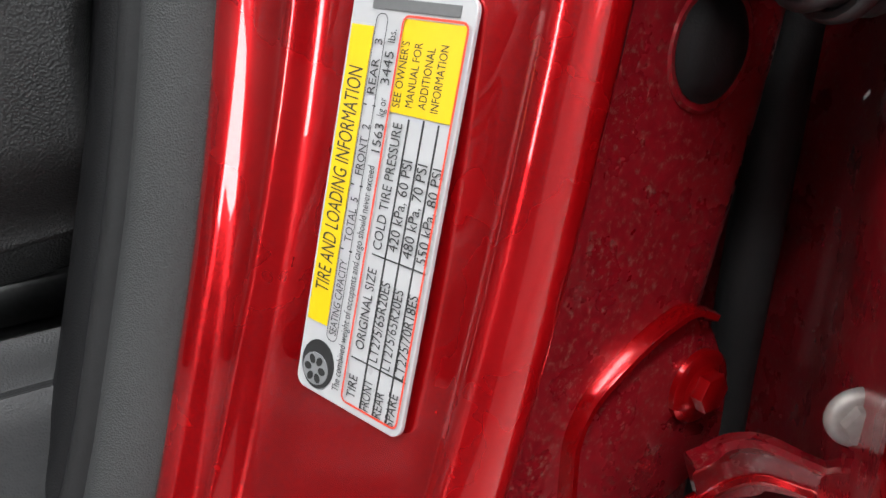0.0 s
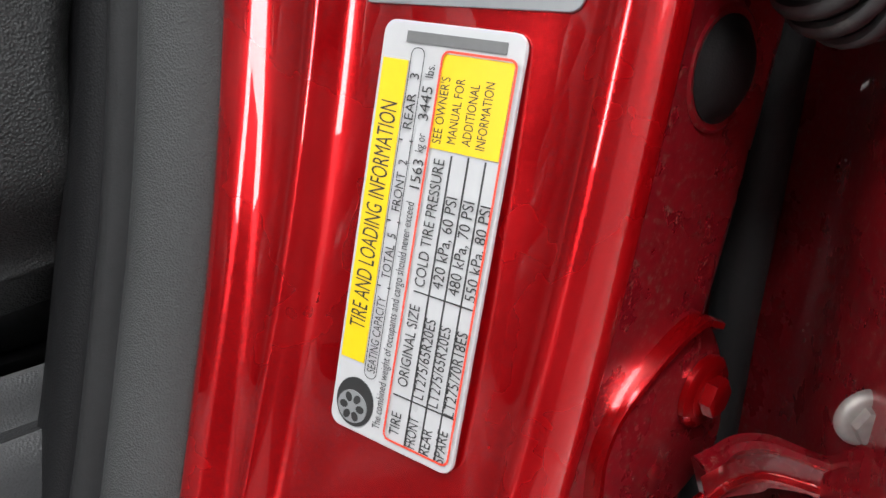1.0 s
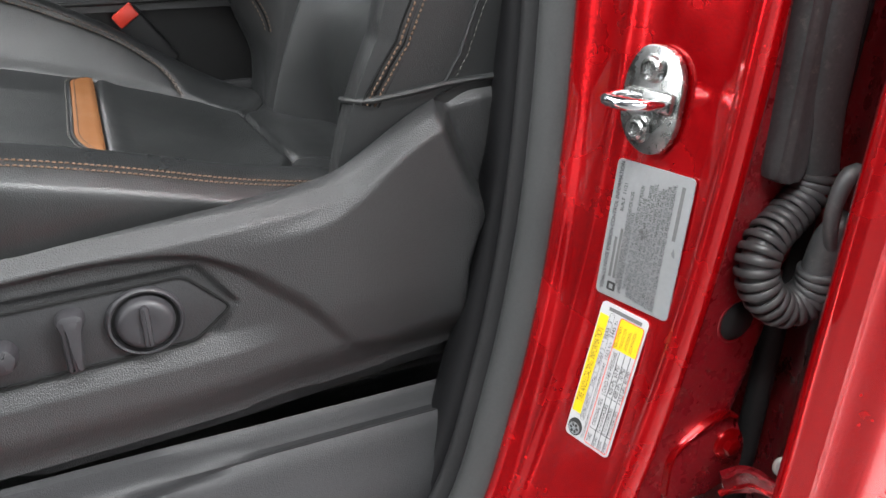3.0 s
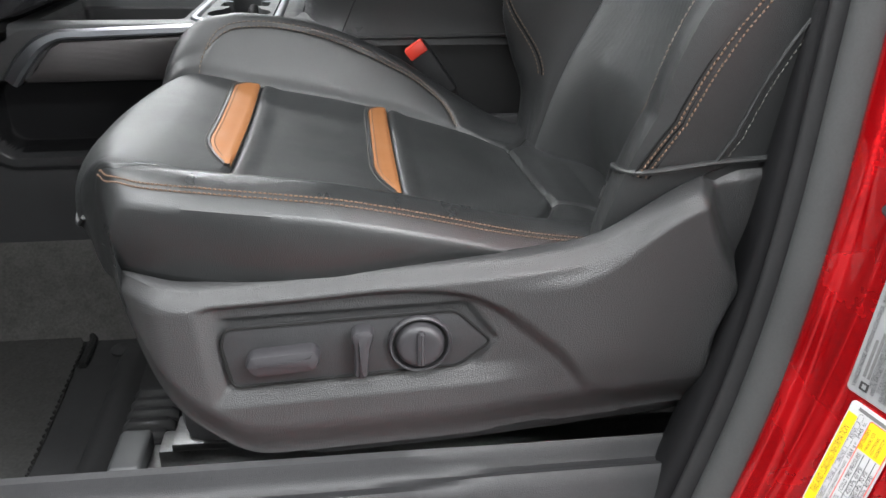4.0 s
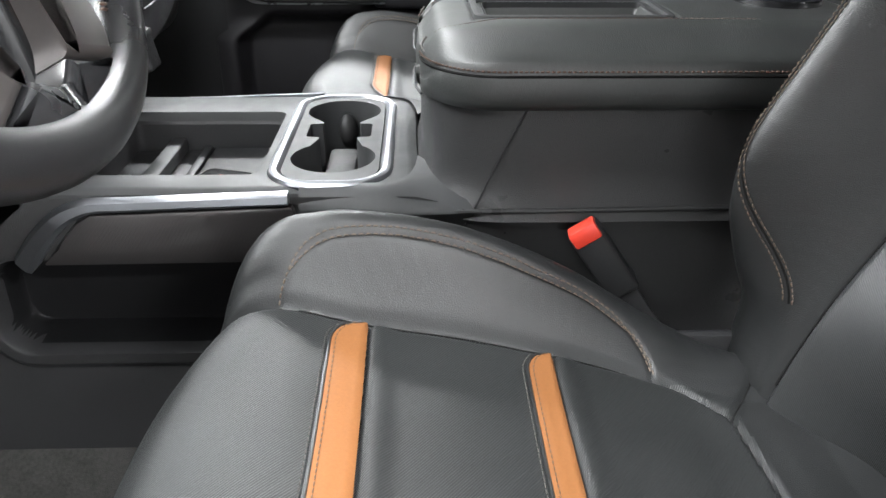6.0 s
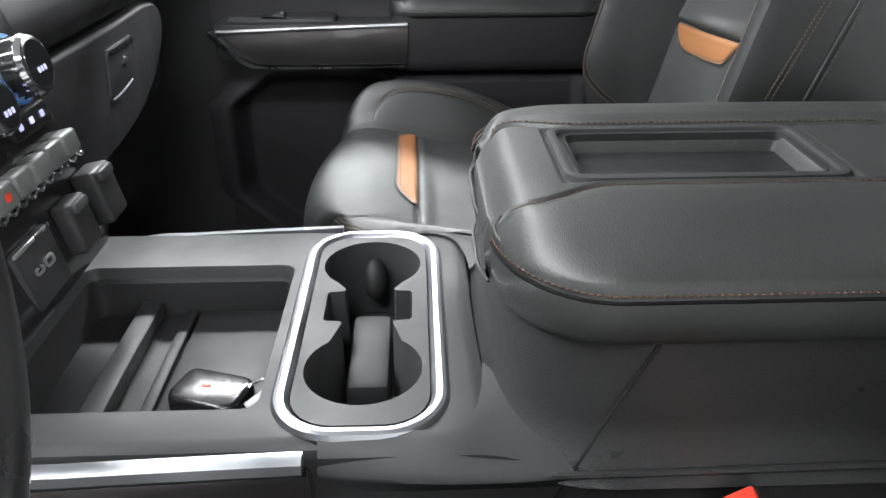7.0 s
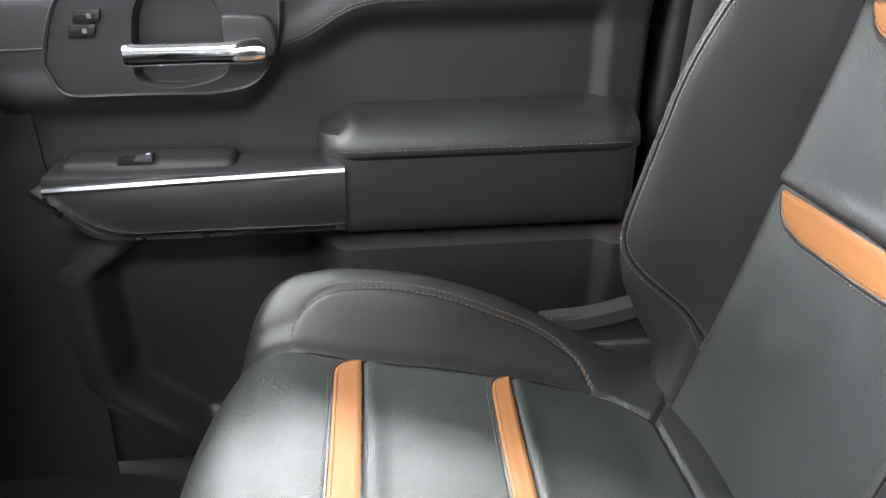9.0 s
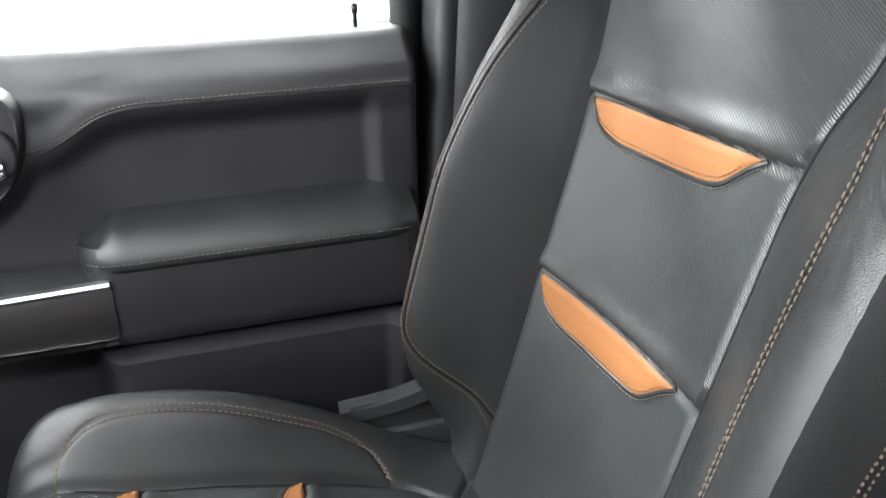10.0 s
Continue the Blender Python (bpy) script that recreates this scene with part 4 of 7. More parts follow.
for x in np.linspace(0.19, 0.64, 40):
    low = bot_e(x) - 0.004 - 0.014 * step(0.19, 0.24, x)
    rows.append([(x, SEAT_Y - q, z) for q, z in ((0.205, bot_e(x) + 0.006), (0.2175, bot_e(x) + 0.003), (0.2185, bot_e(x) - 0.004), (0.2170, (bot_e(x) + low) / 2), (0.2160, low + 0.003), (0.2145, low), (0.205, low))])
grid(bm, rows)
part("lower_shield", bm, plastic, seat)
bm = bmesh.new()
tube(bm, [(x, SEAT_Y - 0.2165, bot_e(x) - 0.0015) for x in np.linspace(0.188, 0.352, 40)], 0.0034, 8, scale=lambda u: 0.45 + 0.55 * step(0.0, 0.5, u))
part("slot", bm, seam_black, seat, "dark slot under the side shield")
# front apron under the nose
bm = bmesh.new()
rows = []
for v in np.linspace(-0.150, 0.205, 40):
    rows.append([(x + 0.035 * (abs(v) / 0.22) ** 2.3, v + SEAT_Y, z) for x, z in curve([(0.052, 0.352), (0.070, 0.338), (0.092, 0.315), (0.116, 0.27), (0.148, 0.228), (0.185, 0.195), (0.26, 0.182)], 16)])
grid(bm, rows)
part("front_apron", bm, plastic, seat)
bm = bmesh.new()
box(bm, (0.36, SEAT_Y + 0.219, 0.285), (0.50, 0.012, 0.13), 0.005)
part("side_trim", bm, plastic_dark, seat, "black plastic inner side shield")


def rounded_corners(points, r):
    """A polygon with its corners rounded off."""
    out = []
    for k, p in enumerate(points):
        p = Vector(p)
        a, b = Vector(points[k - 1]), Vector(points[(k + 1) % len(points)])
        u = p + (a - p).normalized() * min(r, (a - p).length * 0.45)
        w = p + (b - p).normalized() * min(r, (b - p).length * 0.45)
        out += [tuple((1 - q) ** 2 * u + 2 * q * (1 - q) * p + q * q * w) for q in (0, 0.25, 0.5, 0.75, 1)]
    return out


SWY = SEAT_Y - 0.219 - 0.0195
face_side = facing((0, SWY, 0), (1, 0, 0), (0, 0, 1))
plate_o = rounded_corners([(0.173, 0.2665), (0.348, 0.2755), (0.374, 0.2965), (0.345, 0.3255), (0.172, 0.3185), (0.167, 0.305)], 0.006)
bm = bmesh.new()
slab(bm, plate_o[::-1], face_side @ pose(0, 0, 0.0002), 0.003, 0.0008)
part("switch_plate", bm, plastic_dark, seat, "flat black switch plate")
bm = bmesh.new()
tube(bm, [face_side @ Vector((x, z, 0.0003)) for x, z in plate_o + plate_o[:1]], 0.0012, 6, up=(0, 1, 0))
part("plate_gap", bm, seam_black, seat)
bm = bmesh.new()
slab(bm, [(x + 0.213, z + 0.2920 + x * 0.05) for x, z in rounded_corners([(-0.022, -0.0105), (0.024, -0.0095), (0.029, 0.001), (0.024, 0.0105), (-0.024, 0.0095), (-0.029, 0.0)], 0.004)], face_side @ pose(0, 0, 0.013), 0.013, 0.0062, 2)
part("slide_switch", bm, plastic_soft, seat, "grey seat slide switch")
bm = bmesh.new()
slab(bm, [(x + 0.2725 + z * 0.06, z + 0.2955) for x, z in rounded_corners([(-0.0050, -0.0215), (0.0050, -0.0215), (0.0065, 0.008), (0.0095, 0.017), (0.005, 0.0220), (-0.005, 0.0220), (-0.0095, 0.017), (-0.0065, 0.008)], 0.004)], face_side @ pose(0, 0, 0.012), 0.012, 0.0045, 2)
part("recline_switch", bm, plastic_soft, seat, "grey recline lever")
bm = bmesh.new()
kc = face_side @ pose(0.3175, 0.2985, 0)
lathe(bm, [(0.0205, 0.0), (0.0190, 0.0015), (0.0182, 0.0060), (0.0170, 0.0085), (0.0140, 0.0100), (0.0080, 0.0096), (0.0010, 0.0090)], kc, 40)
knob = part("lumbar_knob", bm, plastic_soft, seat, "round lumbar control knob")
bm = bmesh.new()
lathe(bm, [(0.0250, 0.0002), (0.0252, 0.0020), (0.0246, 0.0042), (0.0234, 0.0052), (0.0220, 0.0046), (0.0213, 0.0025), (0.0211, 0.0005)], kc, 40)
part("bezel", bm, plastic_soft, knob, "charcoal bezel")
bm = bmesh.new()
lathe(bm, [(0.0213, 0.0008), (0.0212, 0.0014), (0.0186, 0.0014), (0.0185, 0.0008)], kc, 40)
part("gap", bm, seam_black, knob)
bm = bmesh.new()
slab(bm, rounded_rect(0.0060, 0.031, 0.0029), kc @ pose(0, 0, 0.0128), 0.007, 0.0022, 2)
part("grip", bm, plastic_soft, knob)
# rails
for ry in (-0.585, -0.315):
    bm = bmesh.new()
    box(bm, (0.36, ry, 0.112), (0.60, 0.046, 0.010), 0.002)
    rail = part("rail", bm, steel, seat, "grey steel seat rail")
    for nm, c, size, bev in (("lower_track", (0.365, ry, 0.128), (0.57, 0.032, 0.0215), 0.003), ("upper_rail", (0.37, ry, 0.146), (0.55, 0.044, 0.009), 0.002), ("upper_track", (0.375, ry, 0.162), (0.53, 0.030, 0.022), 0.003),
                             ("foot", (0.10, ry, 0.069), (0.03, 0.03, 0.075), 0.004), ("foot", (0.58, ry, 0.069), (0.03, 0.03, 0.075), 0.004)):
        bm = bmesh.new()
        box(bm, c, size, bev)
        part(nm, bm, steel, rail)
    bm = bmesh.new()
    box(bm, (0.052, ry - 0.004, 0.121), (0.030, 0.058, 0.030), 0.005, 3)
    part("end_cap", bm, plastic_smooth, rail, "grey plastic rail end cap")
bm = bmesh.new()
box(bm, (0.30, SEAT_Y, 0.22), (0.38, 0.36, 0.12), 0.02)
part("base_pan", bm, plastic_dark, seat)

seat_2 = copy_thing(seat, Matrix.Translation((0.30, SEAT_Y + 0.899, 0.03)))
tagged(seat_2, "black leather passenger seat with orange accents and contrast stitching", "seat", "front seats")
for ob in list(seat_2.children):
    if ob.data in cushion_meshes:
        ob.matrix_basis = Matrix.Translation((-0.006, 0.0, -0.012))
        if ob.data in strip_meshes:
            far = Vector((0, SEAT_Y + 0.1455, 0))
            ob.matrix_basis = ob.matrix_basis @ Matrix.Translation(far) @ Matrix.Diagonal((1, 0.91, 1, 1)) @ Matrix.Translation(-far)
        if ob.data.materials[0] == leather_worn:
            ob.material_slots[0].link = "OBJECT"
            ob.material_slots[0].material = leather
            tagged(ob, "smooth black leather bolster")
        if ob.data == edge_seam.data:
            ob.material_slots[0].link = "OBJECT"
            ob.material_slots[0].material = thread_brown
            tagged(ob, "brown double stitched edge seam")
# both backrests are alike; the driver's one is tilted further back and stands a little higher
RECLINE = Matrix.Translation((0.503, -0.899, 0.419)) @ Matrix.Rotation(0.22, 4, "Y") @ Matrix.Translation((-0.480, 0.0, -0.395))
build_backrest(seat, SEAT_Y + 0.899, RECLINE, thread_orange, 0.055, 0.026)
build_backrest(seat_2, SEAT_Y + 0.899, Matrix(), thread_brown, 0.0, 0.0)

# ---- centre console ----
console = thing("center_console", (0.22, 0.01, 0.10), "charcoal centre console with cup holders, storage tray and padded armrest", "console")
YL, YR = -0.143, 0.163

# deck plate with the tray and cup openings cut through
def ring_path(w, h, r, cx, cy, n=6):
    return [(cx + x, cy + y) for x, y in rounded_rect(w, h, r, n)]


def holed_plate(bm, outer, holes, z, depth_outer=0.0):
    """A flat plate with openings; gives the loops of its edges."""
    loops = []
    edges = []
    for pts in [outer] + holes:
        vv = [bm.verts.new((x, y, z)) for x, y in pts]
        loops.append(vv)
        edges += [bm.edges.new((vv[k], vv[(k + 1) % len(vv)])) for k in range(len(vv))]
    bmesh.ops.triangle_fill(bm, use_beauty=True, use_dissolve=False, edges=edges)
    return loops


def drop_wall(bm, loop, offsets):
    """Walls that go down from a loop of an opening; offsets are (inset, z)."""
    c = Vector((sum(v.co.x for v in loop) / len(loop), sum(v.co.y for v in loop) / len(loop), 0))
    prev = loop
    for inset, z in offsets:
        cur = []
        for v in loop:
            d = Vector((v.co.x - c.x, v.co.y - c.y, 0))
            k = 1 - inset / max(d.length, 1e-6)
            cur.append(bm.verts.new((c.x + d.x * k, c.y + d.y * k, z)))
        for k in range(len(cur)):
            bm.faces.new((prev[k - 1], prev[k], cur[k], cur[k - 1]))
        prev = cur
    return prev


DZ = 0.452
TRAY = ring_path(0.186, 0.200, 0.012, -0.037, -0.003, 4)
INSERT = ring_path(0.108, 0.282, 0.036, 0.1245, 0.010, 6)
bm = bmesh.new()
outer = [(-0.155, YL + 0.012), (0.06, YL + 0.012), (0.192, YL + 0.012), (0.200, YL + 0.03), (0.196, 0.01), (0.196, YR - 0.03), (0.190, YR - 0.008), (0.06, YR - 0.004), (-0.155, YR - 0.004)]
loops = holed_plate(bm, outer, [TRAY, INSERT], DZ)
end = drop_wall(bm, loops[1], [(0.001, DZ - 0.002), (0.003, DZ - 0.012)])
rim = loops[0]
prev = rim
for out, dz in ((0.004, -0.0015), (0.008, -0.005), (0.010, -0.012), (0.012, -0.05)):
    cur = []
    for k, v in enumerate(rim):
        y = v.co.y + (out if v.co.y > 0.01 else -out) * (abs(v.co.y - 0.01) > 0.08)
        cur.append(bm.verts.new((v.co.x + (out * 1.5 if v.co.x > 0.18 else 0), y, DZ + dz)))
    for k in range(len(cur)):
        bm.faces.new((prev[k - 1], prev[k], cur[k], cur[k - 1]))
    prev = cur
deck = part("deck", bm, plastic_smooth, console, "smooth dark grey deck with an open tray", angle=30)

# tray floor details
bm = bmesh.new()
top_loop = [bm.verts.new((x, y, DZ - 0.002)) for x, y in TRAY]
end = drop_wall(bm, top_loop, [(0.0025, DZ - 0.010), (0.006, DZ - 0.014), (0.008, DZ - 0.046)])
bm.faces.new(end)
part("tray_well", bm, plastic_dark, deck, "black open storage tray", angle=30)
bm = bmesh.new()
box(bm, (-0.074, -0.002, DZ - 0.038), (0.019, 0.185, 0.016), 0.003)
part("divider", bm, plastic_smooth, deck)
bm = bmesh.new()
box(bm, (-0.040, -0.002, DZ - 0.043), (0.010, 0.185, 0.006), 0.002)
part("divider", bm, plastic_dark, deck)
bm = bmesh.new()
box(bm, (0.010, -0.002, DZ - 0.0435), (0.084, 0.18, 0.005), 0.002)
part("tray_mat", bm, plastic_dark, deck, "black rubber tray mat")

# chrome ring and cup insert
bm = bmesh.new()


def half_hole(cy, r, a0, a1, n=16):
    return [(0.1245 + r * math.sin(radians(a)), cy + r * math.cos(radians(a))) for a in np.linspace(a0, a1, n)]


near_c, far_c, cr = -0.062, 0.092, 0.0425
right = half_hole(far_c, cr, 0, 140, 16) + [(0.1445, 0.048), (0.146, 0.045), (0.1575, 0.044), (0.1595, 0.041), (0.1595, 0.003), (0.1575, 0.000), (0.146, -0.001), (0.1445, -0.004)] + half_hole(near_c, cr, 40, 180, 16)
hole = right + [(0.249 - x, y) for x, y in right[::-1][1:-1]]
loops = holed_plate(bm, ring_path(0.095, 0.269, 0.031, 0.1245, 0.010, 6), [hole], DZ + 0.002)
prev = loops[1]
for dz in (-0.0025, -0.05, -0.075):
    cur = [bm.verts.new((0.1245 + (v.co.x - 0.1245) * (1 - 0.03 * (dz < -0.01)), v.co.y, DZ + dz)) for v in loops[1]]
    for k in range(len(cur)):
        bm.faces.new((prev[k - 1], prev[k], cur[k], cur[k - 1]))
    prev = cur
bmesh.ops.triangle_fill(bm, use_beauty=True, use_dissolve=False, edges=[bm.edges.get((prev[k - 1], prev[k])) for k in range(len(prev))])
cups = part("cup_holder", bm, plastic_smooth, console, "dark grey twin cup holder insert", angle=30)
bm = bmesh.new()
box(bm, (0.1245, 0.015, DZ - 0.052), (0.034, 0.105, 0.035), 0.006)
part("cup_divider", bm, plastic_dark, cups)
bm = bmesh.new()
lathe(bm, [(0.0005, 0.011), (0.006, 0.010), (0.011, 0.006), (0.013, 0.0), (0.013, -0.02)], pose(0.1245, 0.118, DZ - 0.028, 55, 0, 0) @ Matrix.Diagonal((0.85, 1.5, 1, 1)), 20)
part("cup_grip", bm, rubber, cups, "black rubber cup grip")
bm = bmesh.new()
pr = [(0.0, -0.004), (0.0, 0.0002), (0.0016, 0.0036), (0.0036, 0.0047), (0.0066, 0.0043), (0.0085, 0.0022), (0.0095, 0.0002), (0.0095, -0.004)]
rows = []
outl = ring_path(0.122, 0.296, 0.046, 0.1245, 0.010, 7)
inl = ring_path(0.096, 0.270, 0.032, 0.1245, 0.010, 7)
for (ox, oy), (ix, iy) in zip(outl, inl):
    rows.append([(ox + (ix - ox) * f / 0.0095, oy + (iy - oy) * f / 0.0095, DZ + h) for f, h in pr])
rows.append(rows[0])
grid(bm, rows)
part("chrome_ring", bm, satin_bright, console, "bright chrome surround of the cup holders", angle=25)

# side walls of the console
def console_side(sgn, y0):
    bm = bmesh.new()
    rows = []
    xs_s = sorted(set(np.round(np.concatenate([np.linspace(-0.40, 0.66, 140), np.linspace(-0.24, -0.16, 60), np.linspace(0.22, 0.27, 24)]), 5)))
    zs_s = np.concatenate([np.linspace(0.384, 0.362, 10), np.linspace(0.360, 0.30, 14)[:-1], np.linspace(0.30, 0.255, 22), np.linspace(0.24, 0.12, 8)])
    for x in xs_s:
        top = 0.447 - 0.012 * step(0.20, 0.26, x) - 0.055 * step(-0.13, -0.22, x)
        row = []
        for z in [top + (0.386 - top) * k / 12 for k in range(12)] + list(zs_s):
            qx, qz = abs(x - 0.02) - 0.190, abs(z - 0.333) - 0.020
            dist = math.hypot(max(qx, 0), max(qz, 0)) + min(max(qx, qz), 0) - 0.028
            d = -0.045 * step(0.003, -0.007, dist)
            d += 0.006 * step(0.024, 0.015, dist) * step(-0.001, 0.005, dist) * (1 - step(0.366, 0.376, z))
            d += 0.004 * step(0.27, 0.24, z)
            row.append((x, y0 + sgn * (d + 0.004), z))
        rows.append(row)
    grid(bm, rows)
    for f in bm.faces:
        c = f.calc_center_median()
        # deep pocket faces get a blacker plastic: the recess's shade put into colour
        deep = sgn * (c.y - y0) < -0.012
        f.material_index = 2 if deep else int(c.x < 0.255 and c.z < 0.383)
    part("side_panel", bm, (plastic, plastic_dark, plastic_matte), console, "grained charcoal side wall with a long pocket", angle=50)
    # dark lined applique with chrome edges
    bm = bmesh.new()
    m = facing((0, y0 + sgn * 0.0085, 0), (1, 0, 0) if sgn < 0 else (-1, 0, 0), (0, 0, 1))
    flip = 1 if sgn < 0 else -1
    slab(bm, [(flip * x, z) for x, z in ((-0.138, 0.382), (0.099, 0.384), (0.0965, 0.435), (0.094, 0.4405), (-0.088, 0.4335), (-0.103, 0.425), (-0.122, 0.404))], m @ pose(0, 0, 0.004), 0.010, 0.003)
    part("applique", bm, lined, console, "dark finely lined metal trim panel")
    bm = bmesh.new()
    path = curve([(-0.157, 0.385), (-0.139, 0.408), (-0.116, 0.4305), (-0.095, 0.4405), (-0.05, 0.4435), (0.0, 0.4455), (0.092, 0.4485)], 40)
    wide = lambda u: 1.0 + 0.95 * step(0.40, 0.1, u)
    sweep(bm, [(x, y0 + sgn * 0.010, z) for x, z in path], [(-0.006, -0.0055), (0.005, -0.0055), (0.0062, -0.003), (0.0045, 0.003), (0.0, 0.0052), (-0.006, 0.0052)] if sgn < 0 else [(0.006, -0.0055), (-0.005, -0.0055), (-0.0062, -0.003), (-0.0045, 0.003), (0.0, 0.0052), (0.006, 0.0052)], up=(0, 0, 1), scale=wide)
    part("chrome_strip", bm, satin_bright, console, "bright satin chrome edge strip", angle=30)


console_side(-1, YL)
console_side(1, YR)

# rear bin with a rounded front, ledge and seams
bm = bmesh.new()
rows = []
for z in np.concatenate([np.linspace(0.425, 0.475, 16), np.linspace(0.485, 0.535, 6)]):
    flare = 0.013 * max(0.0, (0.472 - z) / 0.047) ** 2.2
    pts = curve([(0.66, YL - 0.002), (0.40, YL - 0.002), (0.305, YL - 0.002), (0.262, YL + 0.006), (0.232, YL + 0.030), (0.218, YL + 0.075), (0.214, 0.01), (0.218, YR - 0.075), (0.232, YR - 0.030), (0.262, YR - 0.006), (0.305, YR + 0.002), (0.40, YR + 0.002), (0.66, YR + 0.002)], 80)
    rows.append([(x - flare, y + (-flare if y < 0.01 else flare), z) for x, y in pts])
grid(bm, rows)
part("bin", bm, plastic, console, "grained charcoal storage bin under the armrest")
for y0, sgn in ((YL, -1), (YR, 1)):
    bm = bmesh.new()
    sweep(bm, [(0.246, y0 + sgn * 0.011, 0.4345), (0.262, y0 + sgn * 0.011, 0.4345), (0.33, y0 + sgn * 0.0105, 0.4345), (0.48, y0 + sgn * 0.0105, 0.4365), (0.66, y0 + sgn * 0.0115, 0.438)], circle(0.0026, 8))
    part("ledge", bm, plastic, console)
for y0, sgn in ((YL, -1), (YR, 1)):
    bm = bmesh.new()
    top_l = curve([(0.100, -0.012), (0.150, -0.012), (0.182, -0.014), (0.198, -0.026), (0.206, -0.050), (0.210, -0.085)], 30)
    low_l = curve([(0.100, 0.006), (0.150, 0.012), (0.190, 0.0145), (0.220, 0.0145), (0.245, 0.0130), (0.262, 0.0115)], 30)
    rows = []
    for (ax, ay), (cx, cy) in zip(top_l, low_l):
        row = []
        for w in np.linspace(0, 1, 12):
            z = 0.4545 - 0.0185 * (0.12 * w + 0.88 * w ** 2.4)
            row.append((ax + (cx - ax) * w, y0 + sgn * (ay + (cy - ay) * w), z))
        row += [(cx, y0 + sgn * (cy + 0.0006), 0.4335), (cx, y0 + sgn * (cy - 0.0035), 0.428), (cx, y0 + sgn * 0.004, 0.418)]
        rows.append(row)
    grid(bm, rows)
    part("deck_shoulder", bm, plastic_smooth, console, angle=50)
bm = bmesh.new()
tube(bm, curve([(0.306, YL - 0.0028, 0.528), (0.285, YL - 0.0035, 0.485), (0.263, YL - 0.006, 0.438), (0.247, YL - 0.0045, 0.40), (0.235, YL - 0.009, 0.35)], 20), 0.0011, 6)
part("seam", bm, rubber, console)

# padded armrest lid
ARM_Y = 0.010
LX = 0.2125
lid_top = spline([(0.20, 0.570), (0.23, 0.581), (0.27, 0.586), (0.30, 0.5875), (0.45, 0.5875), (0.66, 0.586)])


def lid_half(x):
    return 0.158 + 0.003 - 0.082 * (1 - math.sqrt(max(0.0, 1 - (1 - min((x - LX) / 0.070, 1)) ** 2)))


def lid_seam(x):
    """Share of the half width at which the top panel meets the side pads."""
    return 0.36 + 0.20 * step(0.300, 0.222, x) ** 1.3 + 0.12 * step(0.226, LX, x)


REC = (0.277, 0.452, -0.030, 0.056)


def lid_z(x, y):
    a = abs(y - ARM_Y) / lid_half(x)
    z = lid_top(x) - 0.014 * (1 - step(LX, LX + 0.030, x)) ** 2
    line = lid_seam(x)
    t = min(max((a - line) / (1 - line), 0.0), 1.0)
    z -= 0.021 * (1 - math.sqrt(max(0.0, 1 - t ** 2.4)))
    z += 0.004 * step(0.0, 0.22, t) * (1 - step(0.3, 0.9, t))
    z -= 0.0050 * math.exp(-(((a - line) * lid_half(x) / 0.0022) ** 2)) * (x < 0.54)
    rim_x = max(0, 1 - max(REC[0] - 0.012 - x, x - REC[1] - 0.012, 0) / 0.003)
    rim_y = max(0, 1 - max(REC[2] - 0.010 - y, y - REC[3] - 0.010, 0) / 0.003)
    z -= 0.0022 * rim_x * rim_y
    inx = step(REC[0], REC[0] + 0.010, x) * (1 - step(REC[1] - 0.010, REC[1], x))
    iny = step(REC[2], REC[2] + 0.006, y) * (1 - step(REC[3] - 0.006, REC[3], y))
    return z - 0.019 * inx * iny


bm = bmesh.new()
rows = []
xs_l = [LX + 0.066 * (k / 70) ** 1.7 for k in range(71)] + list(np.linspace(LX + 0.067, 0.66, 210))
for x in xs_l:
    h = lid_half(x)
    row = [(x, ARM_Y + k / 120 * h, lid_z(x, ARM_Y + k / 120 * h)) for k in range(-120, 121)]
    skirt = ((-0.005, 0.5275), (-0.001, 0.5295), (0.0022, 0.535), (0.0034, 0.546), (0.0020, 0.559))
    left = [(x, row[0][1] - d, min(zz, row[0][2])) for d, zz in skirt]
    right_ = [(x, row[-1][1] + d, min(zz, row[-1][2])) for d, zz in skirt[::-1]]
    rows.append(left + row + right_)
rows.insert(0, [(LX - 0.0035, q[1], 0.35 * q[2] + 0.65 * 0.545) for q in rows[0]])
rows.insert(0, [(LX - 0.0030, q[1], min(q[2], 0.533)) for q in rows[0]])
rows.insert(0, [(LX + 0.004, q[1], min(q[2], 0.526)) for q in rows[0]])
grid(bm, rows)
arm = part("armrest_lid", bm, vinyl, console, "padded black leather armrest lid with a shallow tray", angle=60)
bm = bmesh.new()
box(bm, ((REC[0] + REC[1]) / 2, (REC[2] + REC[3]) / 2, 0.5700), (REC[1] - REC[0] - 0.012, REC[3] - REC[2] - 0.012, 0.003), 0.001)
wl = ring_path(REC[1] - REC[0] - 0.003, REC[3] - REC[2] - 0.003, 0.008, (REC[0] + REC[1]) / 2, (REC[2] + REC[3]) / 2, 4)
sweep(bm, [(x, y, 0.5772) for x, y in wl + wl[:1]], [(-0.0006, -0.0085), (0.0006, -0.0085), (0.0006, 0.0085), (-0.0006, 0.0085)], caps=False)
part("tray_liner", bm, plastic_dark, arm, "smooth black tray liner")
bm = bmesh.new()
fr = ring_path(REC[1] - REC[0] + 0.016, REC[3] - REC[2] + 0.014, 0.012, (REC[0] + REC[1]) / 2, (REC[2] + REC[3]) / 2, 4)
sweep(bm, [(x, y, 0.5875) for x, y in fr + fr[:1]], [(-0.004, -0.004), (0.004, -0.004), (0.0035, 0.0005), (0.0, 0.0015), (-0.0035, 0.0005)], caps=False)
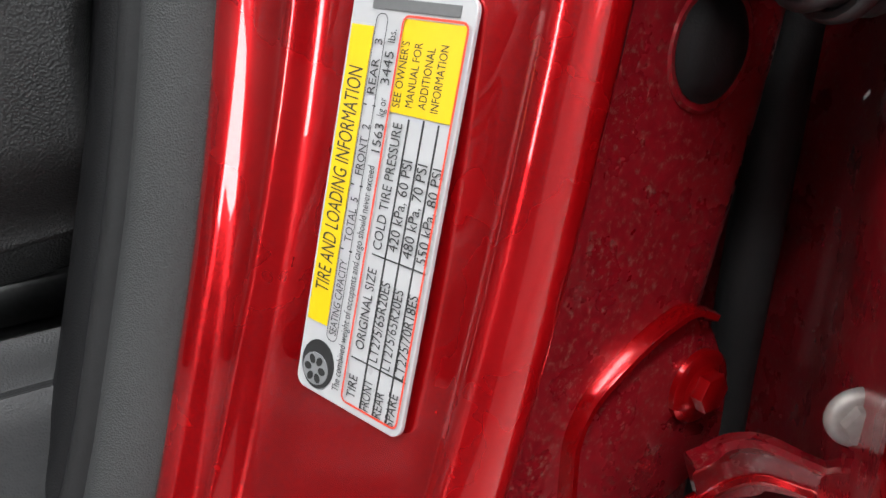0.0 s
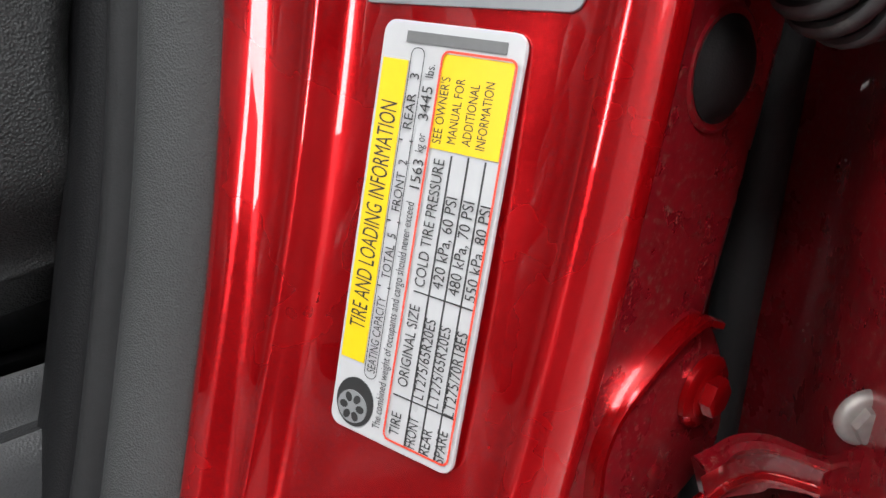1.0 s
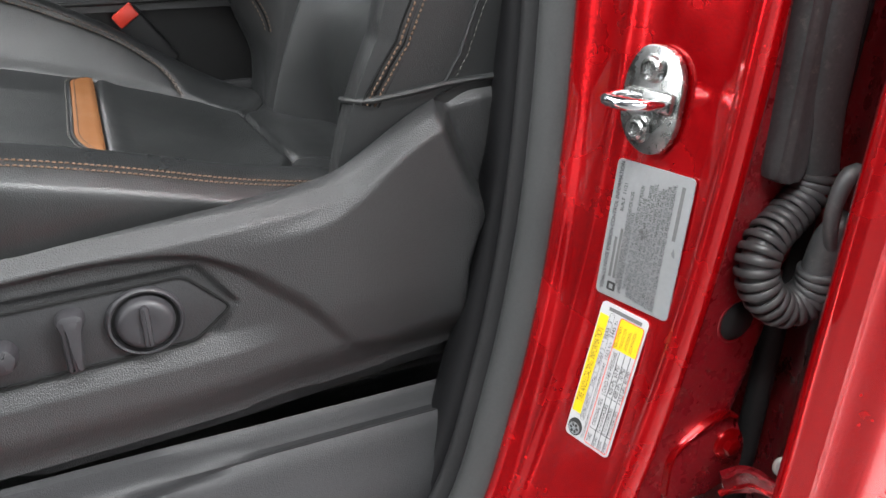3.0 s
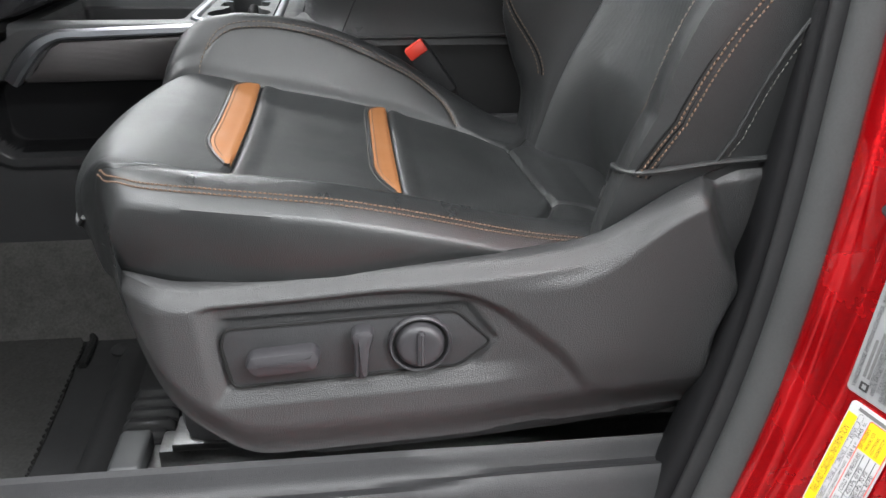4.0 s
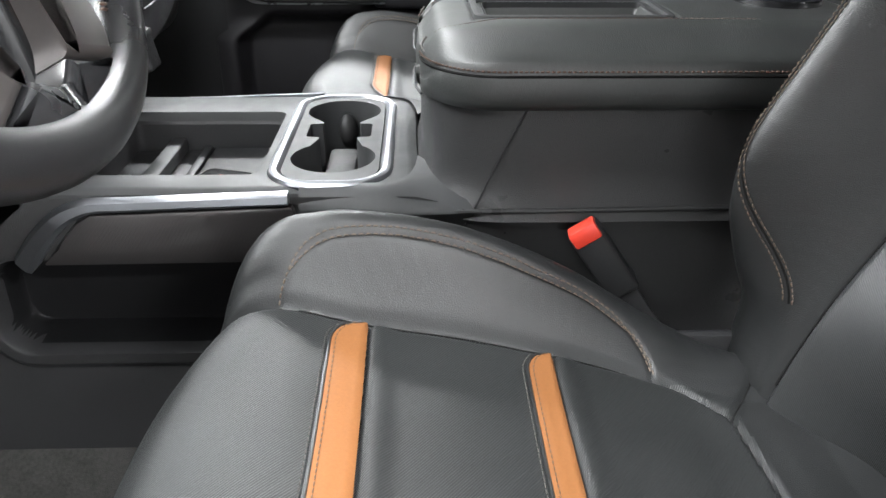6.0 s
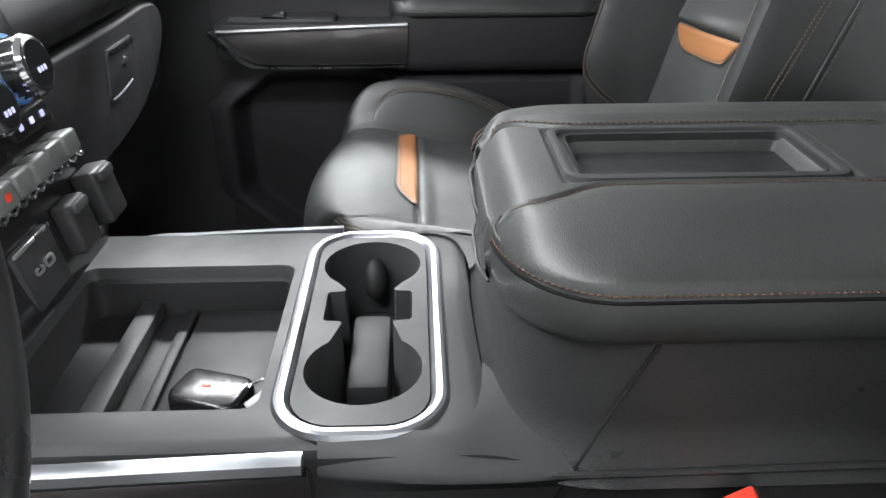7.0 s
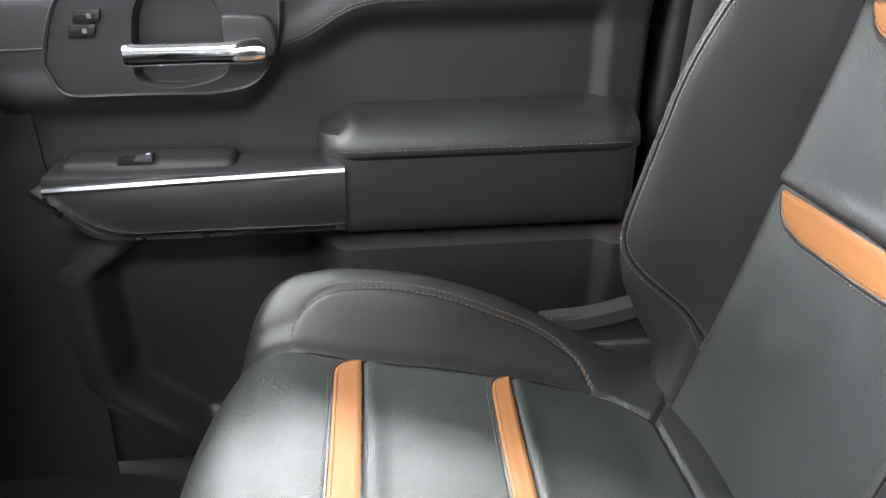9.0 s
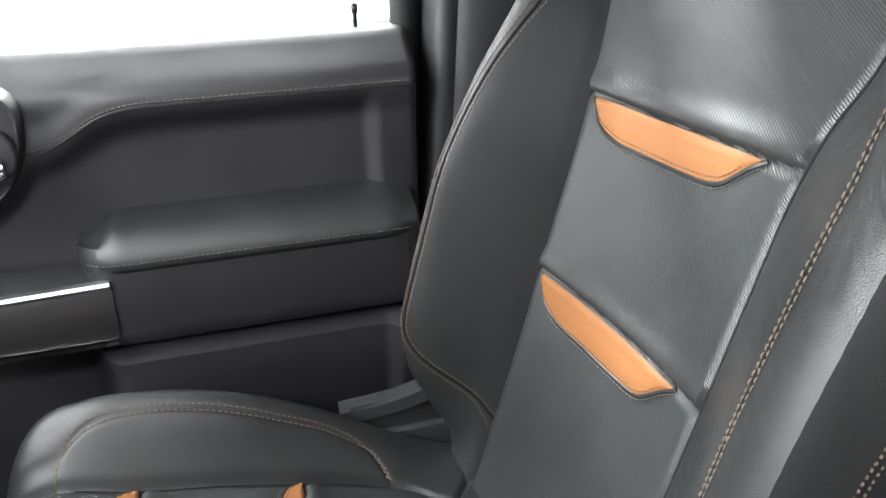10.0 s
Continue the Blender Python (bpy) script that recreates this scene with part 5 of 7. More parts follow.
part("tray_frame", bm, plastic_smooth, arm, "dark grey tray frame", angle=60)
xs_e = [LX + 0.10 * u ** 2 for u in np.linspace(0.03, 1, 60)] + list(np.linspace(LX + 0.105, 0.63, 90))
for sgn in (-1, 1):
    bm = bmesh.new()
    stitches(bm, [(x, ARM_Y + sgn * (lid_half(x) + 0.0012), 0.5630) for x in xs_e], 0.0046, 0.0034, 0.0009, lift=(0, sgn, 0.4))
    part("stitching", bm, thread_rust, arm, "dark rust stitching along the pad")
    bm = bmesh.new()
    tube(bm, [(x, ARM_Y + sgn * (lid_half(x) + 0.0014), 0.5590) for x in xs_e], 0.0014, 6)
    part("piping", bm, seam_black, arm)
    top_seam = [(x, ARM_Y + sgn * lid_half(x) * lid_seam(x)) for x in np.linspace(LX + 0.002, 0.535, 110)]
    bm = bmesh.new()
    tube(bm, [(x, y, lid_z(x, y) + 0.0006) for x, y in top_seam], 0.0010, 6)
    part("seam", bm, seam_black, arm)
    bm = bmesh.new()
    stitches(bm, [(x, y + sgn * 0.0045, lid_z(x, y + sgn * 0.0045) + 0.0005) for x, y in top_seam[4:]], 0.0050, 0.0038, 0.0007)
    part("stitching", bm, thread_rust, arm)
    # tan welt at the front corner of the side pad
    bm = bmesh.new()
    tube(bm, curve([(LX + 0.0065, ARM_Y + sgn * 0.078, 0.575), (LX + 0.002, ARM_Y + sgn * 0.0795, 0.568), (LX + 0.004, ARM_Y + sgn * 0.089, 0.564), (LX + 0.012, ARM_Y + sgn * 0.1055, 0.5625)], 16), 0.0010, 8)
    part("welt", bm, thread_grey, arm, "pale worn welt at the front corner")
for zc, y0, y1 in ((0.553, -0.020, 0.068), (0.522, -0.048, 0.030)):
    bm = bmesh.new()
    tube(bm, curve([(0.214, y0, zc - 0.007), (0.2085, y0 + 0.012, zc - 0.003), (0.2075, (y0 + y1) / 2, zc), (0.2085, y1 - 0.012, zc + 0.003), (0.214, y1, zc + 0.005)], 20), 0.0014, 8)
    part("latch", bm, plastic_smooth, console, "slim grey latch pull")
# rear cup holder behind the lid
bm = bmesh.new()
lathe(bm, [(0.040, 0.0), (0.043, 0.003), (0.046, 0.001), (0.046, -0.01)], pose(0.60, 0.055, 0.592), 28)
part("rear_cup_rim", bm, gloss_black, console, "black rim of a rear cup holder")

# key fob in the tray
fob = thing("key_fob", (0.010, -0.046, DZ - 0.041), "black remote key fob with a chrome ring lying in the tray", "key fob")
fm = pose(0.010, -0.046, DZ - 0.0325, 0, 0, -18) @ Matrix.Diagonal((1.08, 1.15, 1.15, 1))
bm = bmesh.new()
slab(bm, smooth_outline([(-0.028, -0.010), (-0.022, -0.018), (0.016, -0.018), (0.026, -0.010), (0.026, 0.010), (0.016, 0.018), (-0.022, 0.018), (-0.028, 0.010)], 32), fm @ pose(0, 0, 0.007), 0.014, 0.004, 3)
part("shell", bm, gloss_black, fob)
bm = bmesh.new()
slab(bm, rounded_rect(0.006, 0.0025, 0.001), fm @ pose(-0.004, 0.0, 0.0076, 0, 0, 12), 0.001)
part("button_mark", bm, ink_red, fob, "small red mark")
bm = bmesh.new()
tube(bm, [fm @ Vector((0.034 + 0.011 * math.cos(a), 0.004 + 0.011 * math.sin(a), 0.004 + 0.004 * math.sin(a))) for a in np.linspace(0, 2 * math.pi, 25)], 0.0014, 6)
part("ring", bm, chrome, fob)
bm = bmesh.new()
box(bm, (0, 0, 0), (0.024, 0.007, 0.003), 0.001, 2, fm @ pose(0.040, -0.003, 0.010, 0, -20, 50))
part("key_tag", bm, paper, fob, "white key tag")

# seat belt buckle
buckle = thing("belt_buckle", (0.42, -0.182, 0.30), "black seat belt buckle with a red release button beside the console", "seat belt")
bx = facing((0.358, -0.174, 0.4265), (0.80, -0.08, 0.58), (-0.58, 0.10, 0.80))
bm = bmesh.new()
box(bm, (0, 0, 0), (0.031, 0.078, 0.020), 0.004, 3, bx @ pose(0.0, -0.038, -0.001))
part("body", bm, plastic_dark, buckle)
bm = bmesh.new()
box(bm, (0, 0, 0), (0.027, 0.017, 0.0185), 0.0025, 2, bx @ pose(0.0, -0.0045, 0.002))
part("release_button", bm, red_plastic, buckle, "red release button")
bm = bmesh.new()
box(bm, (0, 0, 0), (0.022, 0.10, 0.008), 0.002, 2, bx @ pose(0.0, -0.12, -0.002))
part("stalk", bm, plastic_dark, buckle)

# ---- passenger door ----
door = thing("passenger_door", (0.15, 0.84, 0.05), "closed passenger door with a black soft-touch inner panel and padded armrest", "door")


door_seam = spline([(-0.20, 0.604), (0.045, 0.604), (0.075, 0.625), (0.100, 0.652), (0.116, 0.655), (0.135, 0.664), (0.165, 0.681), (0.19, 0.688), (0.23, 0.690), (0.48, 0.690)])


def door_y(x, z):
    """Inner face of the door panel."""
    y = 0.797 + 0.034 * step(0.690, 0.745, z) ** 1.5
    edge = door_seam(x)
    y -= 0.005 * step(edge + 0.030, edge + 0.004, z) * step(edge - 0.030, edge - 0.002, z)
    y += 0.015 * step(edge - 0.001, edge - 0.035, z) * (1 - step(0.422, 0.440, x)) - 0.005 * step(0.56, 0.47, z)
    left = -0.160 + 0.060 * step(0.375, 0.435, z) + 0.085 * step(0.235, 0.130, z)
    pocket = step(left, left + 0.030, x) * step(0.125, 0.155, z) * (1 - step(0.412, 0.440, z)) * (1 - step(0.09, 0.16, x))
    y += 0.040 * pocket
    y -= 0.015 * step(left - 0.055, left - 0.008, x) * (1 - step(left - 0.006, left + 0.026, x)) * step(0.08, 0.16, z) * (1 - step(0.36, 0.45, z))
    y -= 0.066 * step(0.095, 0.150, x) * step(0.452, 0.440, z) * (1 - 0.45 * step(0.42, 0.25, z))
    return y


bm = bmesh.new()
rows = []
for x in np.linspace(-0.195, 0.474, 190):
    row = [(x, door_y(x, z), z) for z in np.linspace(0.06, 0.732, 120)]
    yt = row[-1][1]
    row += [(x, yt + 0.006, 0.738), (x, yt + 0.014, 0.741), (x, yt + 0.030, 0.741)]
    rows.append(row)
end = [(q[0] + 0.006, q[1] + 0.008, q[2]) for q in rows[-1]]
rows += [end, [(q[0] + 0.002, q[1] + 0.05, q[2]) for q in end]]
rows.insert(0, [(q[0] - 0.003, q[1] + 0.03, q[2]) for q in rows[0]])
grid(bm, rows)
panel = part("inner_panel", bm, plastic_soft, door, "black soft-touch door panel with a lower pocket", angle=60)
bm = bmesh.new()
box(bm, (0.14, 0.885, 0.34), (0.70, 0.05, 0.78), 0.01)
part("outer_shell", bm, red, door, "candy red outer skin")
# window frame and pane
bm = bmesh.new()
for c, s in (((0.490, 0.868, 0.90), (0.034, 0.036, 0.34)), ((-0.215, 0.868, 0.86), (0.03, 0.036, 0.26)), ((0.14, 0.868, 1.075), (0.72, 0.036, 0.03)), ((0.14, 0.868, 0.735), (0.72, 0.03, 0.014))):
    box(bm, c, s, 0.006)
part("window_frame", bm, plastic_dark, door, "black window frame")
bm = bmesh.new()
box(bm, (0.14, 0.872, 0.90), (0.70, 0.004, 0.34))
pane = part("window_pane", bm, glass_m, door, "clear side window glass")
pane.visible_shadow = False
bm = bmesh.new()
tube(bm, [(0.482, 0.852, z) for z in np.linspace(0.06, 1.06, 12)], 0.016, 10, up=(0, 1, 0))
part("edge_seal", bm, rubber, door, "black rubber edge seal")
bm = bmesh.new()
lathe(bm, [(0.0025, 0.0), (0.0022, 0.014), (0.0034, 0.016), (0.0036, 0.023), (0.002, 0.025)], pose(0.427, 0.842, 0.740), 14)
part("lock_pin", bm, gloss_black, door, "small black lock pin")
# stitched upper seam
bm = bmesh.new()
seam = curve([(0.100, 0.652), (0.116, 0.655), (0.135, 0.664), (0.165, 0.681), (0.19, 0.688), (0.23, 0.690), (0.35, 0.690), (0.474, 0.690)], 80)
sp = [(x, door_y(x, z) - 0.0006, z) for x, z in seam]
tube(bm, sp, 0.0013, 6, up=(0, 1, 0))
tube(bm, [(x, door_y(x, z) - 0.0006, z) for x, z in curve([(-0.19, 0.651), (-0.13, 0.652)], 6)], 0.0013, 6, up=(0, 1, 0))
part("seam", bm, leather, door)
bm = bmesh.new()
stitches(bm, [(x, y - 0.0008, z + 0.004) for x, y, z in sp], 0.0052, 0.0036, 0.0006, lift=(0, -1, 0))
part("stitching", bm, thread_dark, door)

# armrest: lower box and padded top
bm = bmesh.new()
prof = [(0.812, 0.452), (0.765, 0.452), (0.752, 0.455), (0.746, 0.462), (0.744, 0.475), (0.742, 0.52), (0.742, 0.544), (0.812, 0.544)]
rows = []
for x in list(np.linspace(0.128, 0.170, 12)) + [0.2, 0.3, 0.4, 0.452, 0.460, 0.464]:
    inset = 0.030 * (1 - math.sqrt(max(0, 1 - (1 - min((x - 0.128) / 0.034, 1)) ** 2))) + 0.012 * step(0.452, 0.464, x)
    rows.append([(x, min(y + inset, 0.812), z) for y, z in prof])
grid(bm, rows, ring=True, caps=True)
part("armrest_box", bm, plastic_soft, door, "black soft-touch armrest base")
bm = bmesh.new()
rows = []
for x in list(np.linspace(0.126, 0.176, 16)) + list(np.linspace(0.18, 0.44, 20)) + [0.450, 0.457, 0.462, 0.465]:
    e = 1 - math.sqrt(max(0, 1 - (1 - min((x - 0.126) / 0.044, 1)) ** 2))
    f = step(0.44, 0.465, x)
    y0 = 0.739 + 0.034 * e + 0.010 * f
    zt = 0.582 - 0.020 * step(0.168, 0.126, x) - 0.006 * f
    rows.append([(x, 0.815, 0.540), (x, y0 + 0.012, 0.540), (x, y0 + 0.003, 0.5415), (x, y0, 0.547), (x, y0 + 0.002, 0.556), (x, y0 + 0.008, 0.566), (x, y0 + 0.018, zt - 0.008), (x, y0 + 0.032, zt - 0.001), (x, y0 + 0.05, zt), (x, 0.815, zt)])
grid(bm, rows, ring=True, caps=True)
part("armrest_pad", bm, leather, door, "padded black leather armrest top", angle=60)
bm = bmesh.new()
stitches(bm, [(x, 0.739 + 0.034 * (1 - math.sqrt(max(0, 1 - (1 - min((x - 0.126) / 0.044, 1)) ** 2))) + 0.0008, 0.551) for x in np.linspace(0.135, 0.455, 100)], 0.0052, 0.0037, 0.0007, lift=(0, -1, 0.3))
part("stitching", bm, thread_grey, door)

# applique with chrome edges
fd = facing((0, 0.740, 0), (1, 0, 0), (0, 0, 1))
bm = bmesh.new()
slab(bm, [(-0.140, 0.516), (-0.128, 0.500), (-0.108, 0.481), (-0.088, 0.472), (-0.06, 0.470), (0.148, 0.470), (0.153, 0.474), (0.155, 0.527), (0.150, 0.530), (-0.136, 0.522)], fd, 0.07, 0.002)
part("applique", bm, lined, door, "dark lined metal trim panel")
bm = bmesh.new()
box(bm, (0.0, 0.772, 0.505), (0.31, 0.056, 0.060), 0.008)
part("trim_backing", bm, plastic_dark, door)
bm = bmesh.new()
sweep(bm, curve([(-0.150, 0.741, 0.5225), (-0.1, 0.740, 0.5245), (0.0, 0.740, 0.528), (0.154, 0.740, 0.5325)], 20), [(-0.006, -0.0035), (0.0025, -0.0035), (0.0035, 0.0), (0.0015, 0.003), (-0.006, 0.0035)])
part("chrome_strip", bm, satin_bright, door, "bright chrome strip", angle=30)
bm = bmesh.new()
sweep(bm, curve([(-0.163, 0.746, 0.521), (-0.148, 0.742, 0.508), (-0.125, 0.740, 0.487), (-0.100, 0.7395, 0.4705), (-0.08, 0.7395, 0.4665), (-0.05, 0.7395, 0.4655), (0.15, 0.7395, 0.4665)], 50), [(-0.004, -0.0013), (0.0014, -0.0013), (0.0018, 0.0013), (-0.004, 0.0013)], scale=lambda u: 1.0 + 1.9 * step(0.34, 0.20, u))
part("chrome_strip", bm, satin, door, "slim chrome lower strip", angle=30)
# switch pod
bm = bmesh.new()
box(bm, (-0.048, 0.780, 0.531), (0.178, 0.046, 0.024), 0.010, 3)
pod = part("switch_pod", bm, plastic_dark, door, "black window switch pod")
bm = bmesh.new()
box(bm, (-0.060, 0.766, 0.5425), (0.036, 0.016, 0.004), 0.001)
part("switch_well", bm, gloss_black, pod)
bm = bmesh.new()
box(bm, (0, 0, 0), (0.019, 0.014, 0.006), 0.0015, 2, pose(-0.051, 0.766, 0.545, 0, -12, 0))
part("window_switch", bm, plastic_smooth, pod, "grey window switch")
bm = bmesh.new()
slab(bm, rounded_rect(0.004, 0.003, 0.001), pose(-0.047, 0.766, 0.5492, 0, -12, 0), 0.0006)
part("switch_mark", bm, screen_m, pod)

# handle bezel, cup, lever and lock buttons
fb = facing((0, 0.783, 0), (1, 0, 0), (0, 0, 1))
bez = smooth_outline([(-0.137, 0.640), (-0.126, 0.612), (-0.105, 0.606), (-0.03, 0.606), (0.045, 0.607), (0.072, 0.616), (0.092, 0.642), (0.101, 0.675), (0.100, 0.705), (0.085, 0.716), (0.0, 0.718), (-0.085, 0.716), (-0.105, 0.708), (-0.122, 0.682)], 70)
cup_o = smooth_outline([(-0.050, 0.628), (-0.044, 0.618), (0.030, 0.619), (0.044, 0.630), (0.045, 0.660), (0.040, 0.692), (0.030, 0.706), (-0.026, 0.706), (-0.038, 0.692), (-0.047, 0.655)], 60)
bm = bmesh.new()
bez_c = (-0.015, 0.663)


def shrunk(points, k, c):
    return [(c[0] + (x - c[0]) * k, c[1] + (z - c[1]) * k) for x, z in points]


loops = holed_plate(bm, shrunk(bez, 0.955, bez_c), [cup_o], 0.0)
for start, steps, c in ((loops[0], ((0.965 / 0.955, 0.0025), (0.985 / 0.955, 0.0035), (1.0 / 0.955, 0.001), (1.01 / 0.955, -0.006), (1.012 / 0.955, -0.024)), bez_c),):
    prev = start
    for k, h in steps:
        cur = [bm.verts.new((c[0] + (v.co.x - c[0]) * k, c[1] + (v.co.y - c[1]) * k, h)) for v in start]
        for i in range(len(cur)):
            bm.faces.new((prev[i - 1], prev[i], cur[i], cur[i - 1]))
        prev = cur
bmesh.ops.transform(bm, matrix=fb, verts=bm.verts)
bezel = part("handle_bezel", bm, plastic_soft, door, "black plastic bezel round the door handle")
bm = bmesh.new()
rows = [[fb @ Vector((x, z, h)) for x, z in shrunk(cup_o, k, (-0.003, 0.662))] for k, h in ((1.02, -0.0015), (1.0, 0.0006), (0.975, -0.001), (0.95, -0.006), (0.90, -0.016), (0.84, -0.020), (0.5, -0.021))]
grid(bm, rows, ring=True)
bm.faces.new([bm.verts.new(q) for q in rows[-1]])
part("handle_cup", bm, plastic_soft, bezel, "dished finger cup")
bm = bmesh.new()
slab(bm, smooth_outline([(0.044, 0.636), (0.080, 0.637), (0.093, 0.646), (0.095, 0.668), (0.088, 0.681), (0.070, 0.684), (0.044, 0.682)], 30), fb @ pose(0, 0, 0.009), 0.011, 0.004, 3)
part("pivot_cover", bm, plastic_soft, bezel)
bm = bmesh.new()
rows = []
for u in np.linspace(0, 1, 30):
    x = -0.050 + 0.134 * u
    yy = 0.7655 + 0.006 * step(0.75, 1.0, u)
    hh = (0.0115 + 0.0020 * step(0.70, 0.95, u)) * (1 - 0.35 * step(0.97, 1.0, u)) * (1 - 0.12 * step(0.03, 0.0, u))
    rows.append([(x, yy + b * 0.0065, 0.6500 + a * hh) for a, b in circle(1.0, 16)])
grid(bm, rows, ring=True, caps=True)
part("lever", bm, chrome, bezel, "bright chrome door lever", angle=50)
for zb, xb in ((0.686, -0.083), (0.672, -0.090)):
    bm = bmesh.new()
    slab(bm, [(x + xb + z * 0.3, z + zb) for x, z in rounded_rect(0.026, 0.0125, 0.002)], fb @ pose(0, 0, 0.0035), 0.005, 0.0012)
    btn = part("lock_button", bm, gloss_black, bezel, "black door lock button")
    bm = bmesh.new()
    slab(bm, [(x + xb + 0.003, z + zb) for x, z in rounded_rect(0.004, 0.0045, 0.001)], fb @ pose(0, 0, 0.0040), 0.0004)
    part("lock_mark", bm, ink_grey, btn)

# passenger side pillar trim and belt
bm = bmesh.new()
rows = []
for z in np.linspace(0.03, 1.10, 40):
    lean = 0.055 * (z - 0.5)
    out = 0.06 * step(0.74, 1.1, z)
    rows.append([(x + lean, y + out * 0, z) for x, y in curve([(0.484, 0.870), (0.487, 0.830), (0.494, 0.806), (0.502, 0.800), (0.512, 0.802), (0.518, 0.796), (0.535, 0.789), (0.57, 0.786), (0.62, 0.790), (0.66, 0.81), (0.68, 0.85)], 40)])
grid(bm, rows)
tagged(part("pillar_trim_passenger", bm, plastic_dark), "black plastic trim on the passenger side pillar", "trim", kind="structure")
anchor = thing("belt_guide", (0.512, 0.795, 0.56), "small grey belt guide on the pillar trim", "seat belt")
bm = bmesh.new()
box(bm, (0.5135, 0.795, 0.560), (0.012, 0.012, 0.028), 0.003)
part("guide", bm, plastic_smooth, anchor)
# bright lower trim between the seat and the door
bm = bmesh.new()
sweep(bm, curve([(0.36, 0.712, 0.352), (0.42, 0.705, 0.362), (0.47, 0.700, 0.378), (0.52, 0.700, 0.385)], 20), [(-0.012, -0.01), (0.012, -0.01), (0.010, 0.004), (-0.008, 0.008)])
recl = thing("seat_side_cover", (0.44, 0.705, 0.33), "black plastic recliner cover beside the passenger seat", "seat cover")
part("cover", bm, plastic_dark, recl)
bm = bmesh.new()
box(bm, (0.44, 0.706, 0.20), (0.14, 0.012, 0.33), 0.004)
part("bracket", bm, plastic_dark, recl)

# rear side of the cab behind the passenger pillar
bm = bmesh.new()
rows = []
for x in np.linspace(0.66, 1.55, 16):
    rows.append([(x, y, z) for y, z in ((0.80, 0.03), (0.805, 0.40), (0.79, 0.46), (0.79, 0.55), (0.80, 0.60), (0.815, 0.72), (0.83, 1.12), (0.87, 1.13), (0.87, 0.03))])
grid(bm, rows)
tagged(part("wall_rear_passenger", bm, plastic_dark), "black trim behind the passenger side pillar", "wall", kind="structure")

# sill plates on the passenger side
bm = bmesh.new()
rows = []
for x in np.linspace(-0.5, 0.60, 30):
    rows.append([(x, y, z) for y, z in ((0.645, 0.03), (0.650, 0.070), (0.655, 0.078), (0.690, 0.084), (0.700, 0.094), (0.735, 0.102), (0.755, 0.104), (0.80, 0.104), (0.84, 0.06))])
grid(bm, rows)
tagged(part("sill_trim_passenger", bm, plastic_dark), "black plastic sill cover on the passenger side", "trim", kind="structure")
plate = thing("sill_plate", (0.0, 0.675, 0.082), "brushed steel sill plate with worn red lettering", "sill plate")
tilt = pose(-0.085, 0.6725, 0.0838, 9.7, 0, 0)
bm = bmesh.new()
slab(bm, [(-0.105, -0.012), (0.22, -0.014), (0.22, 0.013), (-0.06, 0.013), (-0.088, 0.006)], tilt, 0.003, 0.001)
part("plate", bm, satin, plate)
for k, (bx, bw) in enumerate(((0.010, 0.018), (0.034, 0.014), (0.054, 0.016), (0.090, 0.014))):
    bm = bmesh.new()
    slab(bm, [(bx, -0.007), (bx + bw, -0.007), (bx + bw + 0.004, 0.007), (bx + 0.004, 0.007)], tilt @ pose(0, 0, 0.0006), 0.0008)
    part("red_mark", bm, ink_red, plate, "worn red lettering bar")
bm = bmesh.new()
sweep(bm, curve([(-0.185, 0.708, 0.0985), (-0.15, 0.700, 0.0975), (0.30, 0.700, 0.0975)], 12), [(-0.002, -0.001), (0.002, -0.001), (0.002, 0.0012), (-0.002, 0.0012)])
part("edge_strip", bm, satin, plate, "slim bright edge strip")

# ---- dashboard ----
dash = thing("dashboard", (-0.30, 0.0, 0.40), "black soft dashboard with glovebox and centre controls", "dashboard")


def dash_body(name, profile, y0, y1, material, label="", round_end=0.03):
    bm = bmesh.new()
    rows = []
    for y in np.linspace(y0, y1, 26):
        e = min((y1 - y) / round_end, 1)
        back = 0.03 * (1 - math.sqrt(max(0, 1 - (1 - e) ** 2)))
        rows.append([(x - back, y, z) for x, z in curve(profile, 60)])
    grid(bm, rows)
    rows_end = rows[-1]
    bm.faces.new([bm.verts.new(q) for q in rows_end])
    rows_0 = rows[0]
    bm.faces.new([bm.verts.new(q) for q in rows_0])
    return part(name, bm, material, dash, label)


dash_body("upper_pad", [(-0.62, 0.60), (-0.30, 0.600), (-0.222, 0.602), (-0.200, 0.606), (-0.186, 0.618), (-0.180, 0.640), (-0.188, 0.664), (-0.215, 0.690), (-0.30, 0.726), (-0.45, 0.752), (-0.62, 0.76)], 0.10, 0.752, plastic_soft, "soft black upper dash pad")
dash_body("upper_pad", [(-0.62, 0.60), (-0.30, 0.600), (-0.25, 0.602), (-0.215, 0.610), (-0.21, 0.640), (-0.215, 0.68), (-0.25, 0.72), (-0.33, 0.75), (-0.45, 0.77), (-0.62, 0.77)], -0.73, -0.12, plastic_soft, "soft black upper dash pad")
dash_body("lower_panel", [(-0.62, 0.42), (-0.45, 0.405), (-0.32, 0.410), (-0.255, 0.430), (-0.231, 0.462), (-0.226, 0.52), (-0.228, 0.598), (-0.62, 0.598)], 0.10, 0.712, plastic_dark, "black lower dash panel")
dash_body("knee_panel", [(-0.62, 0.40), (-0.40, 0.385), (-0.27, 0.395), (-0.215, 0.425), (-0.195, 0.47), (-0.198, 0.54), (-0.225, 0.598), (-0.62, 0.598)], -0.72, -0.150, plastic_dark, "black knee panel under the steering column")
